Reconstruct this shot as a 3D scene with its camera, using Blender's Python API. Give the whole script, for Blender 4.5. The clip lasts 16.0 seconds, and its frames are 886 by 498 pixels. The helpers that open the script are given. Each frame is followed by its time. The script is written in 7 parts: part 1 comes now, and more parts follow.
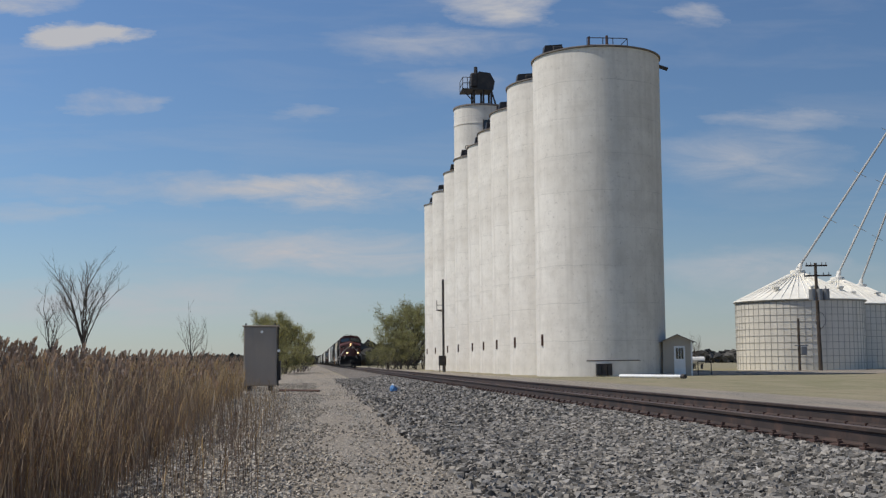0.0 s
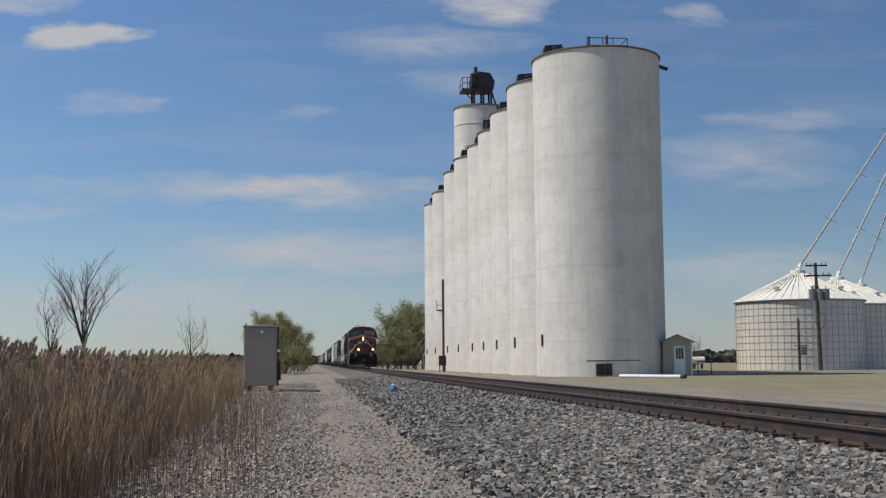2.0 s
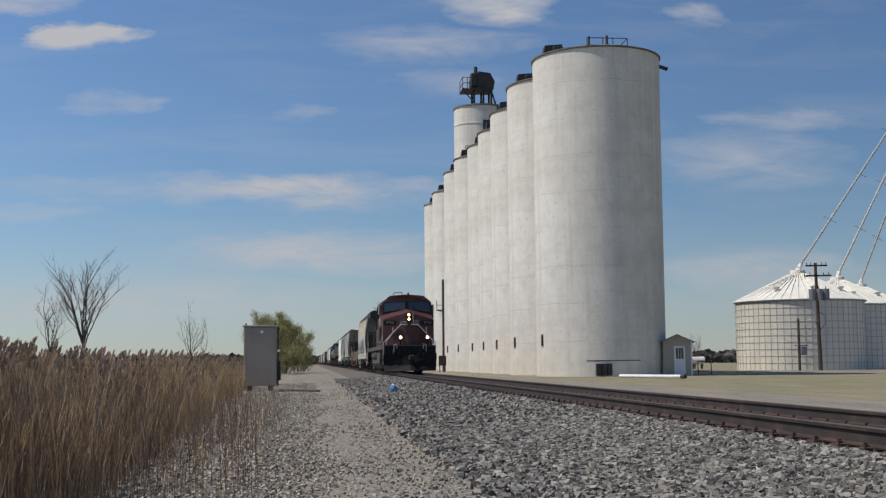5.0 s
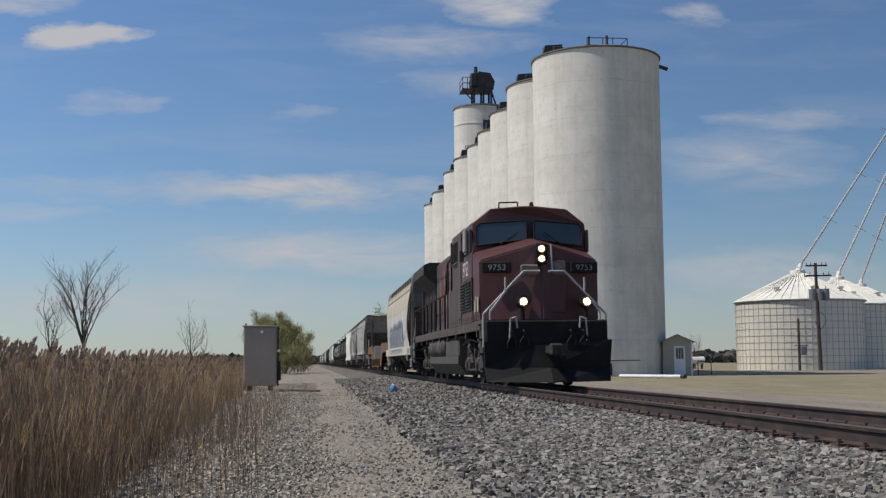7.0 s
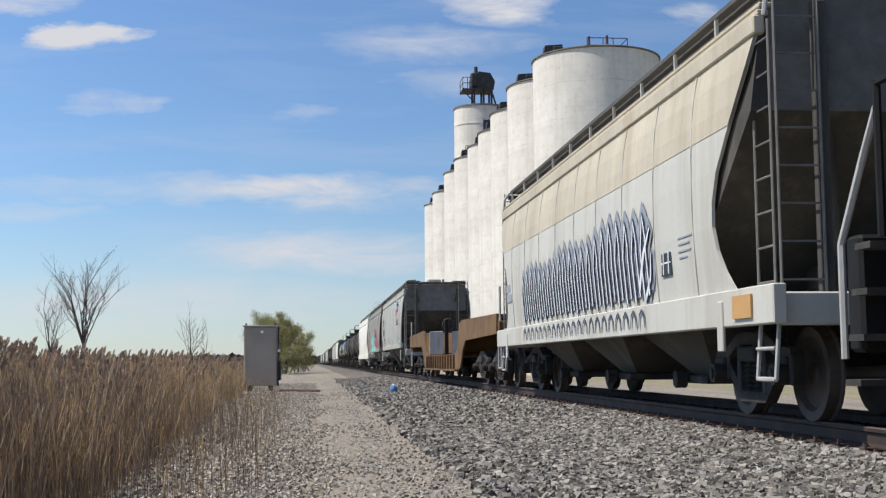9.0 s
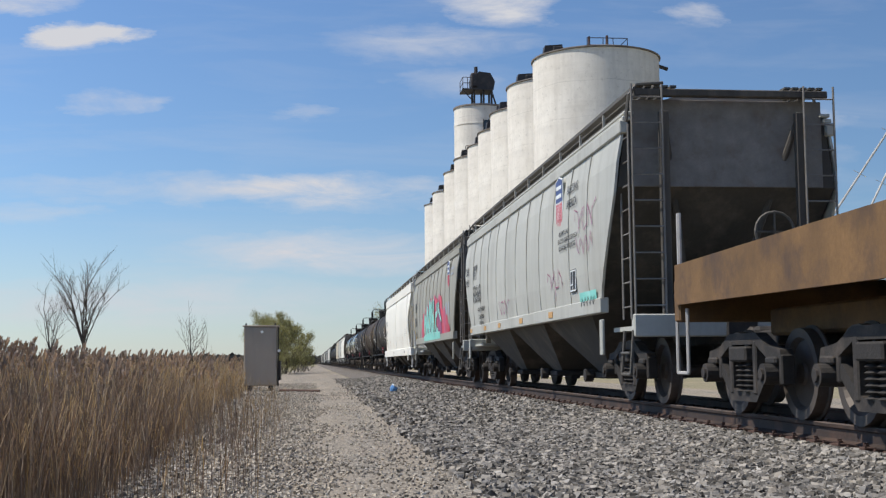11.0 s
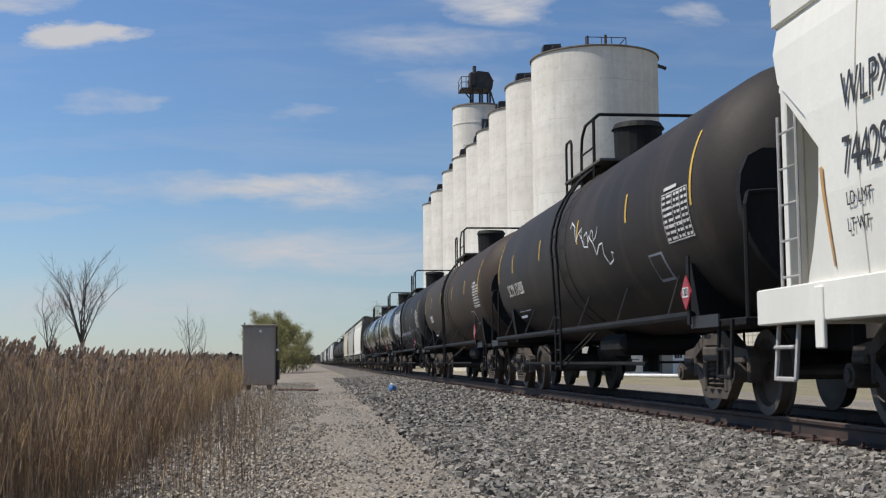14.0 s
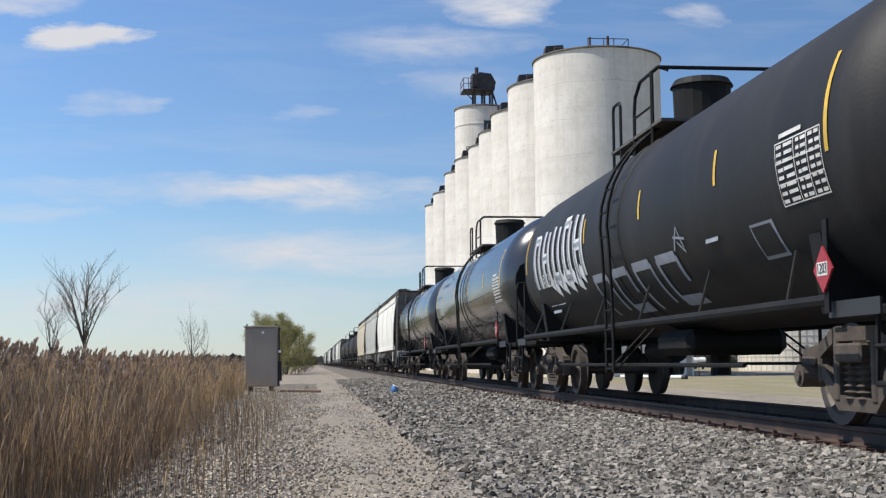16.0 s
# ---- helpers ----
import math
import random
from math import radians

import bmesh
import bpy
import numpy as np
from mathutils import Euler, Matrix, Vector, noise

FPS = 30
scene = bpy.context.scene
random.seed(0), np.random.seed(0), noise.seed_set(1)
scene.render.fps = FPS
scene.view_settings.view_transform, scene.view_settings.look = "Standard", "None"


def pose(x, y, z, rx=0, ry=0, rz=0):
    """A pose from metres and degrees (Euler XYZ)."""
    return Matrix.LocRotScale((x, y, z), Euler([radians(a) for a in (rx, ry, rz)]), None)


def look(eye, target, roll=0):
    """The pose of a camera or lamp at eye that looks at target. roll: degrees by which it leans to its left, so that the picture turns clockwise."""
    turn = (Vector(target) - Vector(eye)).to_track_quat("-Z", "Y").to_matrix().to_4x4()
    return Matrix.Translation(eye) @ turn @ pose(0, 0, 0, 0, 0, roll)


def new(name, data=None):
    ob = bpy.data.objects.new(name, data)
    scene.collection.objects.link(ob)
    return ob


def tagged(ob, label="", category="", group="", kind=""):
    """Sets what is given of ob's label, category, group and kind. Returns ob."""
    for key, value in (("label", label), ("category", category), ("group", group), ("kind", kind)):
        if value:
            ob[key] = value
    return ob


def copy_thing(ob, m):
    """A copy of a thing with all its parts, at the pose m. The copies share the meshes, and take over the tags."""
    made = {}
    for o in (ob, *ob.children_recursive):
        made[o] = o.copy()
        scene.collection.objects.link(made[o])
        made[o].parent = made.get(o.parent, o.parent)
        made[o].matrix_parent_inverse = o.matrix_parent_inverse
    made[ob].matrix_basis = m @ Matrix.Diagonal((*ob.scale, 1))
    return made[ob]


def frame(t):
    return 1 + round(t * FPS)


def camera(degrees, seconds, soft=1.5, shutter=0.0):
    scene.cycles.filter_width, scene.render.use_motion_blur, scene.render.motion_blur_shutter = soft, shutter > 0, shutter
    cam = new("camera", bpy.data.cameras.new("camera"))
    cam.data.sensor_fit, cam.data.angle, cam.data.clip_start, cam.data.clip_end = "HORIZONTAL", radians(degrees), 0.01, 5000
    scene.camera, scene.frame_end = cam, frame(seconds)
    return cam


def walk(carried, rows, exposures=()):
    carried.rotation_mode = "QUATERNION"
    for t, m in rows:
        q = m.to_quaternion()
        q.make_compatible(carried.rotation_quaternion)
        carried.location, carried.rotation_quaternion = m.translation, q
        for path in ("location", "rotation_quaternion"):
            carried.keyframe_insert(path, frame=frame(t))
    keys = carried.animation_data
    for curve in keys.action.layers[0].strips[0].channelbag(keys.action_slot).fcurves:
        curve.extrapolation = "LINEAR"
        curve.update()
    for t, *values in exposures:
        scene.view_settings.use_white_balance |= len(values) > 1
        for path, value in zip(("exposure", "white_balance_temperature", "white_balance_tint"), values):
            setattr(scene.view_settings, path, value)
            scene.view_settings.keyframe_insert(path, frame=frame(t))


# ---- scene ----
cam = camera(39.9, 16.0, soft=1.3)
EYE = Vector((0.0, 0.0, 1.0))
RAIL_Z = 0.40
TRACK_X = 5.65


def aim(yaw, pitch, roll=-0.45):
    """A pose at the tripod: yaw to the right of the track's direction, pitch upwards, in degrees."""
    y, p = radians(yaw), radians(pitch)
    way = Vector((math.sin(y) * math.cos(p), math.cos(y) * math.cos(p), math.sin(p)))
    return look(EYE, EYE + way, roll)


YAW, PITCH = 6.146, 5.295
walk(cam, [(0.0, aim(YAW, PITCH)), (8.6, aim(YAW, PITCH)), (9.2, aim(YAW - 0.012, PITCH)), (11.3, aim(YAW - 0.005, PITCH)),
           (12.0, aim(YAW + 0.042, PITCH)), (12.5, aim(YAW + 0.065, PITCH)), (13.0, aim(YAW + 0.05, PITCH)),
           (13.5, aim(YAW + 0.06, PITCH)), (14.0, aim(YAW + 0.062, PITCH - 0.035)), (14.5, aim(YAW + 0.055, PITCH - 0.038)),
           (15.0, aim(YAW + 0.045, PITCH)), (15.5, aim(YAW - 0.005, PITCH - 0.03)), (16.0, aim(YAW - 0.045, PITCH + 0.03))],
     exposures=[(0.0, -0.28), (4.0, -0.28), (6.5, -0.28), (7.5, -0.16), (8.0, 0.06), (8.5, 0.2), (9.2, 0.24), (11.3, 0.14), (12.5, 0.08), (13.0, 0.02), (13.5, -0.2), (14.0, -0.06), (14.5, 0.18), (16.0, 0.28)])

# ---- sky and sun ----
SUN_AZ, SUN_EL = 270.0, 56.0   # clockwise from the track's direction
az, el = radians(SUN_AZ), radians(SUN_EL)
sun_way = Vector((math.sin(az) * math.cos(el), math.cos(az) * math.cos(el), math.sin(el)))
sun = new("sun", bpy.data.lights.new("sun", "SUN"))
sun.data.energy, sun.data.angle, sun.data.color = 4.6, radians(0.5), (1.0, 0.95, 0.87)
sun.matrix_world = look(sun_way * 50, (0, 0, 0))


class Net:
    """Short hand for node trees."""

    def __init__(self, tree):
        self.t = tree

    def node(self, kind):
        return self.t.nodes.new(kind)

    def put(self, sock, v):
        if isinstance(v, bpy.types.NodeSocket):
            self.t.links.new(v, sock)
        else:
            sock.default_value = v

    def m(self, op, a, b=0.0, c=None, clamp=False):
        n = self.node("ShaderNodeMath")
        n.operation, n.use_clamp = op, clamp
        self.put(n.inputs[0], a)
        self.put(n.inputs[1], b)
        if c is not None:
            self.put(n.inputs[2], c)
        return n.outputs[0]

    def mix(self, fac, a, b, mode="MIX"):
        n = self.node("ShaderNodeMix")
        n.data_type, n.blend_type = "RGBA", mode
        self.put(n.inputs["Factor"], fac)
        self.put(n.inputs[6], a)
        self.put(n.inputs[7], b)
        return n.outputs[2]

    def noise(self, vec, scale, detail=4.0, rough=0.55, dist=0.0):
        n = self.node("ShaderNodeTexNoise")
        self.put(n.inputs["Vector"], vec)
        for k, v in (("Scale", scale), ("Detail", detail), ("Roughness", rough), ("Distortion", dist)):
            n.inputs[k].default_value = v
        return n.outputs["Fac"]

    def scaled(self, vec, s, loc=(0, 0, 0)):
        n = self.node("ShaderNodeMapping")
        self.put(n.inputs["Vector"], vec)
        n.inputs["Scale"].default_value = s
        n.inputs["Location"].default_value = loc
        return n.outputs[0]

    def ramp(self, fac, *stops):
        n = self.node("ShaderNodeValToRGB")
        self.put(n.inputs[0], fac)
        els = n.color_ramp.elements
        while len(els) < len(stops):
            els.new(0.5)
        for e, (p, c) in zip(els, stops):
            e.position = p
            e.color = (c, c, c, 1) if not isinstance(c, tuple) else (*c[:3], 1)
        return n.outputs[0]


def make_sky():
    world = bpy.data.worlds.new("sky")
    scene.world = world
    world.use_nodes = True
    w = Net(world.node_tree)
    world.node_tree.nodes.clear()
    sky = w.node("ShaderNodeTexSky")
    sky.sky_type, sky.sun_disc = "NISHITA", False
    sky.sun_elevation, sky.sun_rotation = el, az
    sky.air_density, sky.dust_density, sky.ozone_density = 1.0, 0.15, 4.0
    way = w.node("ShaderNodeTexCoord").outputs["Generated"]
    sep = w.node("ShaderNodeSeparateXYZ")
    w.put(sep.inputs[0], way)
    ay = w.m("MAXIMUM", w.m("ABSOLUTE", sep.outputs[1]), 0.05)
    u, v = w.m("DIVIDE", sep.outputs[0], ay), w.m("DIVIDE", sep.outputs[2], ay)
    flat = w.node("ShaderNodeCombineXYZ")
    w.put(flat.inputs[0], u)
    w.put(flat.inputs[1], v)
    warp = w.noise(w.scaled(flat.outputs[0], (11, 34, 1)), 1.0, 8.0, 0.62)
    warp2 = w.noise(w.scaled(flat.outputs[0], (13, 36, 1), (3, 8, 0)), 1.0, 8.0, 0.62)
    uu = w.m("ADD", u, w.m("MULTIPLY", w.m("SUBTRACT", warp, 0.5), 0.13))
    vv = w.m("ADD", v, w.m("MULTIPLY", w.m("SUBTRACT", warp2, 0.5), 0.032))
    total = None
    # cirrus: across, up, half width, half height, strength
    for cu, cv, a, b, s in CLOUDS:
        e = w.m("ADD", w.m("POWER", w.m("ABSOLUTE", w.m("DIVIDE", w.m("SUBTRACT", uu, cu), a)), 2.0),
                w.m("POWER", w.m("ABSOLUTE", w.m("DIVIDE", w.m("SUBTRACT", vv, cv), b)), 2.0))
        f = w.m("MULTIPLY", w.m("SUBTRACT", 1.0, e, clamp=True), s)
        total = f if total is None else w.m("ADD", total, f)
    wisp = w.noise(w.scaled(flat.outputs[0], (9, 42, 1), (1, 2, 0)), 1.0, 9.0, 0.66, 0.7)
    total = w.m("MULTIPLY", total, w.ramp(wisp, (0.3, 0.15), (0.68, 1.25)))
    veil = w.noise(w.scaled(flat.outputs[0], (4, 26, 1), (5, 1, 0)), 1.0, 7.0, 0.6, 0.5)
    total = w.m("ADD", total, w.m("MULTIPLY", w.ramp(veil, (0.48, 0.0), (0.85, 0.22)), 1.0), clamp=True)
    low = w.m("MULTIPLY", w.m("SUBTRACT", 1.0, w.m("DIVIDE", v, 0.13), clamp=True), 0.3)
    total = w.m("ADD", total, low, clamp=True)
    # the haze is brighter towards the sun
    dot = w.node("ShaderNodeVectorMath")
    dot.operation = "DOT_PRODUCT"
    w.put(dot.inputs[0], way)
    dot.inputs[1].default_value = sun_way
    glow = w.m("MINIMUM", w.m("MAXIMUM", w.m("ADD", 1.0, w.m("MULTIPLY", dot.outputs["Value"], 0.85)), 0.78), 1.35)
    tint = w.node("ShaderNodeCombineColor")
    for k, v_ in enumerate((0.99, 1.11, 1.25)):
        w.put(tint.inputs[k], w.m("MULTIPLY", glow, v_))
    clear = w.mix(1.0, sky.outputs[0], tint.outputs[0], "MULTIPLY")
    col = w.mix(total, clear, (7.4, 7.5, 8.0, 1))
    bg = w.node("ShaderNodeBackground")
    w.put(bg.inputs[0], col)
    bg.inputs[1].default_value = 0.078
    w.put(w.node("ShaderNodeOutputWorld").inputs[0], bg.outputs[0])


CLOUDS = [(-0.186, 0.268, 0.048, 0.013, 1.5), (-0.262, 0.297, 0.075, 0.018, 1.1), (-0.168, 0.213, 0.04, 0.012, 0.55),
          (0.103, 0.266, 0.095, 0.018, 0.6), (0.158, 0.302, 0.055, 0.02, 0.9), (0.326, 0.296, 0.033, 0.013, 0.6),
          (0.11, 0.234, 0.044, 0.013, 0.3), (-0.10, 0.142, 0.19, 0.014, 0.5), (0.03, 0.140, 0.12, 0.017, 0.75),
          (-0.225, 0.122, 0.07, 0.010, 0.5), (0.01, 0.090, 0.14, 0.020, 0.8), (-0.14, 0.05, 0.22, 0.022, 0.5),
          (0.37, 0.17, 0.10, 0.03, 0.55), (0.40, 0.205, 0.07, 0.01, 0.5), (0.38, 0.076, 0.1, 0.022, 0.5), (0.0, 0.207, 0.026, 0.007, 0.35),
          (0.98, 0.239, 0.272, 0.0435, 0.4), (-0.87, 0.2176, 0.272, 0.0435, 0.4)]
make_sky()


# ---- materials ----
MATS = {}


def material(name, color, rough=0.6, metal=0.0, vary=0.25, scale=3.0, grime=None, grime_amount=0.4, streak=False,
             bump=0.1, bump_scale=30.0, emit=None, strength=0.0, island=False, objects=False, spec=0.5, coat=0.0, thin=0.0, spread=0.9):
    """Paint or stone with grain, broad stains and fine relief; streak draws the stains out downwards."""
    mat = bpy.data.materials.new(name)
    mat.use_nodes = True
    w = Net(mat.node_tree)
    bsdf = mat.node_tree.nodes["Principled BSDF"]
    pos = w.node("ShaderNodeTexCoord").outputs["Object"]
    c = (*color, 1)
    dark = tuple(x * (1 - vary) for x in color) + (1,)
    light = tuple(min(1, x * (1 + vary * 0.6)) for x in color) + (1,)
    big = w.noise(w.scaled(pos, (1, 1, 0.25) if streak else (1, 1, 1)), scale, 5.0, 0.6)
    col = w.mix(w.ramp(big, (0.3, 0.0), (0.7, 1.0)), dark, light)
    fine = w.noise(pos, scale * 14, 3.0, 0.6)
    col = w.mix(w.ramp(fine, (0.35, 0.35), (0.65, 0.0)), col, dark)
    if island or objects:
        rnd = w.node("ShaderNodeNewGeometry").outputs["Random Per Island"] if island else w.node("ShaderNodeObjectInfo").outputs["Random"]
        n = w.node("ShaderNodeHueSaturation")
        w.put(n.inputs["Value"], w.m("ADD", 1.0 - spread / 2, w.m("MULTIPLY", rnd, spread)))
        w.put(n.inputs["Saturation"], w.m("ADD", 0.75, w.m("MULTIPLY", w.m("FRACT", w.m("MULTIPLY", rnd, 7.13)), 0.5)))
        w.put(n.inputs["Color"], col)
        col = n.outputs[0]
    if grime:
        d = w.noise(w.scaled(pos, (2.2, 2.2, 0.22) if streak else (1, 1, 1), (4, 2, 7)), scale * 0.9, 6.0, 0.65)
        col = w.mix(w.ramp(d, (0.5, 0.0), (0.72, grime_amount)), col, (*grime, 1))
    w.put(bsdf.inputs["Base Color"], col)
    w.put(bsdf.inputs["Roughness"], w.m("ADD", rough - 0.08, w.m("MULTIPLY", big, 0.16)))
    bsdf.inputs["Metallic"].default_value = metal
    bsdf.inputs["Specular IOR Level"].default_value = spec
    bsdf.inputs["Coat Weight"].default_value = coat
    if bump:
        b = w.node("ShaderNodeBump")
        b.inputs["Strength"].default_value = bump
        b.inputs["Distance"].default_value = 0.02
        w.put(b.inputs["Height"], w.noise(pos, bump_scale, 4.0, 0.6))
        w.put(bsdf.inputs["Normal"], b.outputs[0])
    if emit:
        bsdf.inputs["Emission Color"].default_value = (*emit, 1)
        bsdf.inputs["Emission Strength"].default_value = strength
    if thin:
        # light that comes through dry leaves
        tr = w.node("ShaderNodeBsdfTranslucent")
        w.put(tr.inputs[0], col)
        mx = w.node("ShaderNodeMixShader")
        mx.inputs[0].default_value = thin
        w.put(mx.inputs[1], bsdf.outputs[0])
        w.put(mx.inputs[2], tr.outputs[0])
        w.put(mat.node_tree.nodes["Material Output"].inputs[0], mx.outputs[0])
    MATS[name] = mat
    return mat


# ---- mesh helpers ----
def part(name, bm, mat, parent=None, label="", smooth=False, at=None):
    """One bmesh as one mesh object, under a thing or a part."""
    me = bpy.data.meshes.new(name)
    if smooth:
        for f in bm.faces:
            f.smooth = True
    bm.to_mesh(me)
    bm.free()
    me.materials.append(mat)
    ob = new(name, me)
    if parent:
        ob.parent = parent
    if at is not None:
        ob.matrix_basis = at
    if label:
        ob["label"] = label
    return ob


def part_like(ob, parent, at):
    """Another part on the same mesh."""
    o = new(ob.name.split(".")[0], ob.data)
    o.parent = parent
    o.matrix_basis = at
    return o


def thing(name, label, category, group="", at=None):
    ob = new(name)
    ob.empty_display_size = 0.3
    if at is not None:
        ob.matrix_basis = at
    return tagged(ob, label, category, group)


def box(bm, c, s, bevel=0.0, rot=None):
    m = Matrix.Translation(c) @ (rot if rot else Matrix()) @ Matrix.Diagonal((*s, 1))
    r = bmesh.ops.create_cube(bm, size=1.0, matrix=m)
    if bevel:
        es = list({e for v in r["verts"] for e in v.link_edges})
        bmesh.ops.bevel(bm, geom=es, offset=bevel, segments=1, affect="EDGES")
    return bm


def rod(bm, a, b, r, r2=None, seg=8):
    a, b = Vector(a), Vector(b)
    d = b - a
    if d.length < 1e-6:
        return bm
    m = Matrix.Translation((a + b) / 2) @ d.to_track_quat("Z", "Y").to_matrix().to_4x4()
    bmesh.ops.create_cone(bm, cap_ends=True, segments=seg, radius1=r, radius2=r if r2 is None else r2, depth=d.length, matrix=m)
    return bm


def pipe(bm, pts, r, seg=6):
    for a, b in zip(pts, pts[1:]):
        rod(bm, a, b, r, seg=seg)
    return bm


def prism(bm, outline, axis, lo, hi):
    """An outline in the plane across axis, drawn out from lo to hi. The outline's pairs are the other two axes in order."""
    def pt(p, d):
        return {"x": (d, p[0], p[1]), "y": (p[0], d, p[1]), "z": (p[0], p[1], d)}[axis]
    a = [bm.verts.new(pt(p, lo)) for p in outline]
    b = [bm.verts.new(pt(p, hi)) for p in outline]
    n = len(outline)
    fs = [bm.faces.new(a), bm.faces.new(b)]
    for i in range(n):
        fs.append(bm.faces.new((a[i], a[(i + 1) % n], b[(i + 1) % n], b[i])))
    bmesh.ops.recalc_face_normals(bm, faces=fs)
    return bm


def B():
    return bmesh.new()


def lathe(bm, prof, seg=48, centre=(0, 0, 0), caps=True):
    """A turned shape about z from (radius, height) pairs."""
    rings = []
    for r, z in prof:
        rings.append([bm.verts.new((centre[0] + r * math.cos(2 * math.pi * i / seg), centre[1] + r * math.sin(2 * math.pi * i / seg), centre[2] + z)) for i in range(seg)])
    for p, q in zip(rings, rings[1:]):
        for i in range(seg):
            bm.faces.new((p[i], p[(i + 1) % seg], q[(i + 1) % seg], q[i]))
    if caps:
        for ring, (r, z), flip in ((rings[0], prof[0], True), (rings[-1], prof[-1], False)):
            lid = [bm.verts.new(v.co) for v in ring]
            bm.faces.new(lid[::-1] if flip else lid)
    return bm


def text_mesh(words, size, mat, parent, at, name="lettering", depth=0.001, squeeze=1.0):
    cu = bpy.data.curves.new("words", "FONT")
    cu.body, cu.size, cu.align_x, cu.align_y, cu.extrude = words, size, "CENTER", "CENTER", depth
    tmp = new("words", cu)
    bpy.context.view_layer.update()
    me = bpy.data.meshes.new_from_object(tmp.evaluated_get(bpy.context.evaluated_depsgraph_get()))
    bpy.data.objects.remove(tmp)
    me.transform(Matrix.Diagonal((squeeze, 1, 1, 1)))
    me.materials.clear()
    me.materials.append(mat)
    ob = new(name, me)
    ob.parent = parent
    ob.matrix_basis = at
    return ob


def on_side(x, y, z, tilt=0.0):
    """A pose on a car's near side: reading direction against +y."""
    return Matrix.Translation((x, y, z)) @ Matrix(((0, 0, -1, 0), (-1, 0, 0, 0), (0, 1, 0, 0), (0, 0, 0, 1))) @ pose(0, 0, 0, tilt)


def on_front(x, y, z):
    return Matrix.Translation((x, y, z)) @ Matrix(((1, 0, 0, 0), (0, 0, -1, 0), (0, 1, 0, 0), (0, 0, 0, 1)))


# ---- surfaces of the place ----
def concrete_material():
    """White-washed slip-formed concrete: pour rings, streaks and patches."""
    mat = bpy.data.materials.new("silo_concrete")
    mat.use_nodes = True
    w = Net(mat.node_tree)
    bsdf = mat.node_tree.nodes["Principled BSDF"]
    pos = w.node("ShaderNodeTexCoord").outputs["Object"]
    base = w.mix(w.ramp(w.noise(pos, 0.35, 6.0, 0.62), (0.3, 0.0), (0.7, 1.0)), (0.64, 0.59, 0.515, 1), (0.78, 0.735, 0.655, 1))
    streak = w.noise(w.scaled(pos, (1.6, 1.6, 0.07)), 1.3, 6.0, 0.65)
    base = w.mix(w.ramp(streak, (0.48, 0.0), (0.74, 0.42)), base, (0.46, 0.42, 0.36, 1))
    rings = w.noise(w.scaled(pos, (0.05, 0.05, 1.0)), 1.1, 4.0, 0.7)
    base = w.mix(w.ramp(rings, (0.5, 0.0), (0.68, 0.26)), base, (0.52, 0.48, 0.42, 1))
    sep = w.node("ShaderNodeSeparateXYZ")
    w.put(sep.inputs[0], pos)
    lift = w.m("FRACT", w.m("ADD", w.m("MULTIPLY", sep.outputs[2], 0.41), w.m("MULTIPLY", w.noise(pos, 0.6, 3.0), 0.12)))
    line = w.m("MULTIPLY", w.ramp(lift, (0.0, 0.6), (0.03, 0.0)), w.ramp(w.noise(pos, 0.5, 4.0), (0.35, 0.0), (0.65, 1.0)))
    base = w.mix(line, base, (0.36, 0.335, 0.29, 1))
    mottle = w.noise(w.scaled(pos, (1, 1, 0.7)), 1.1, 8.0, 0.72)
    base = w.mix(w.ramp(mottle, (0.46, 0.0), (0.66, 0.36)), base, (0.50, 0.455, 0.385, 1))
    spots = w.noise(pos, 4.0, 5.0, 0.7)
    base = w.mix(w.ramp(spots, (0.58, 0.0), (0.70, 0.6)), base, (0.42, 0.38, 0.33, 1))
    w.put(bsdf.inputs["Base Color"], base)
    bsdf.inputs["Roughness"].default_value = 0.9
    bsdf.inputs["Specular IOR Level"].default_value = 0.2
    b = w.node("ShaderNodeBump")
    b.inputs["Strength"].default_value = 0.25
    b.inputs["Distance"].default_value = 0.03
    w.put(b.inputs["Height"], w.m("ADD", w.noise(pos, 3.0, 6.0, 0.6), w.m("MULTIPLY", rings, 0.6)))
    w.put(bsdf.inputs["Normal"], b.outputs[0])
    MATS["silo_concrete"] = mat
    return mat


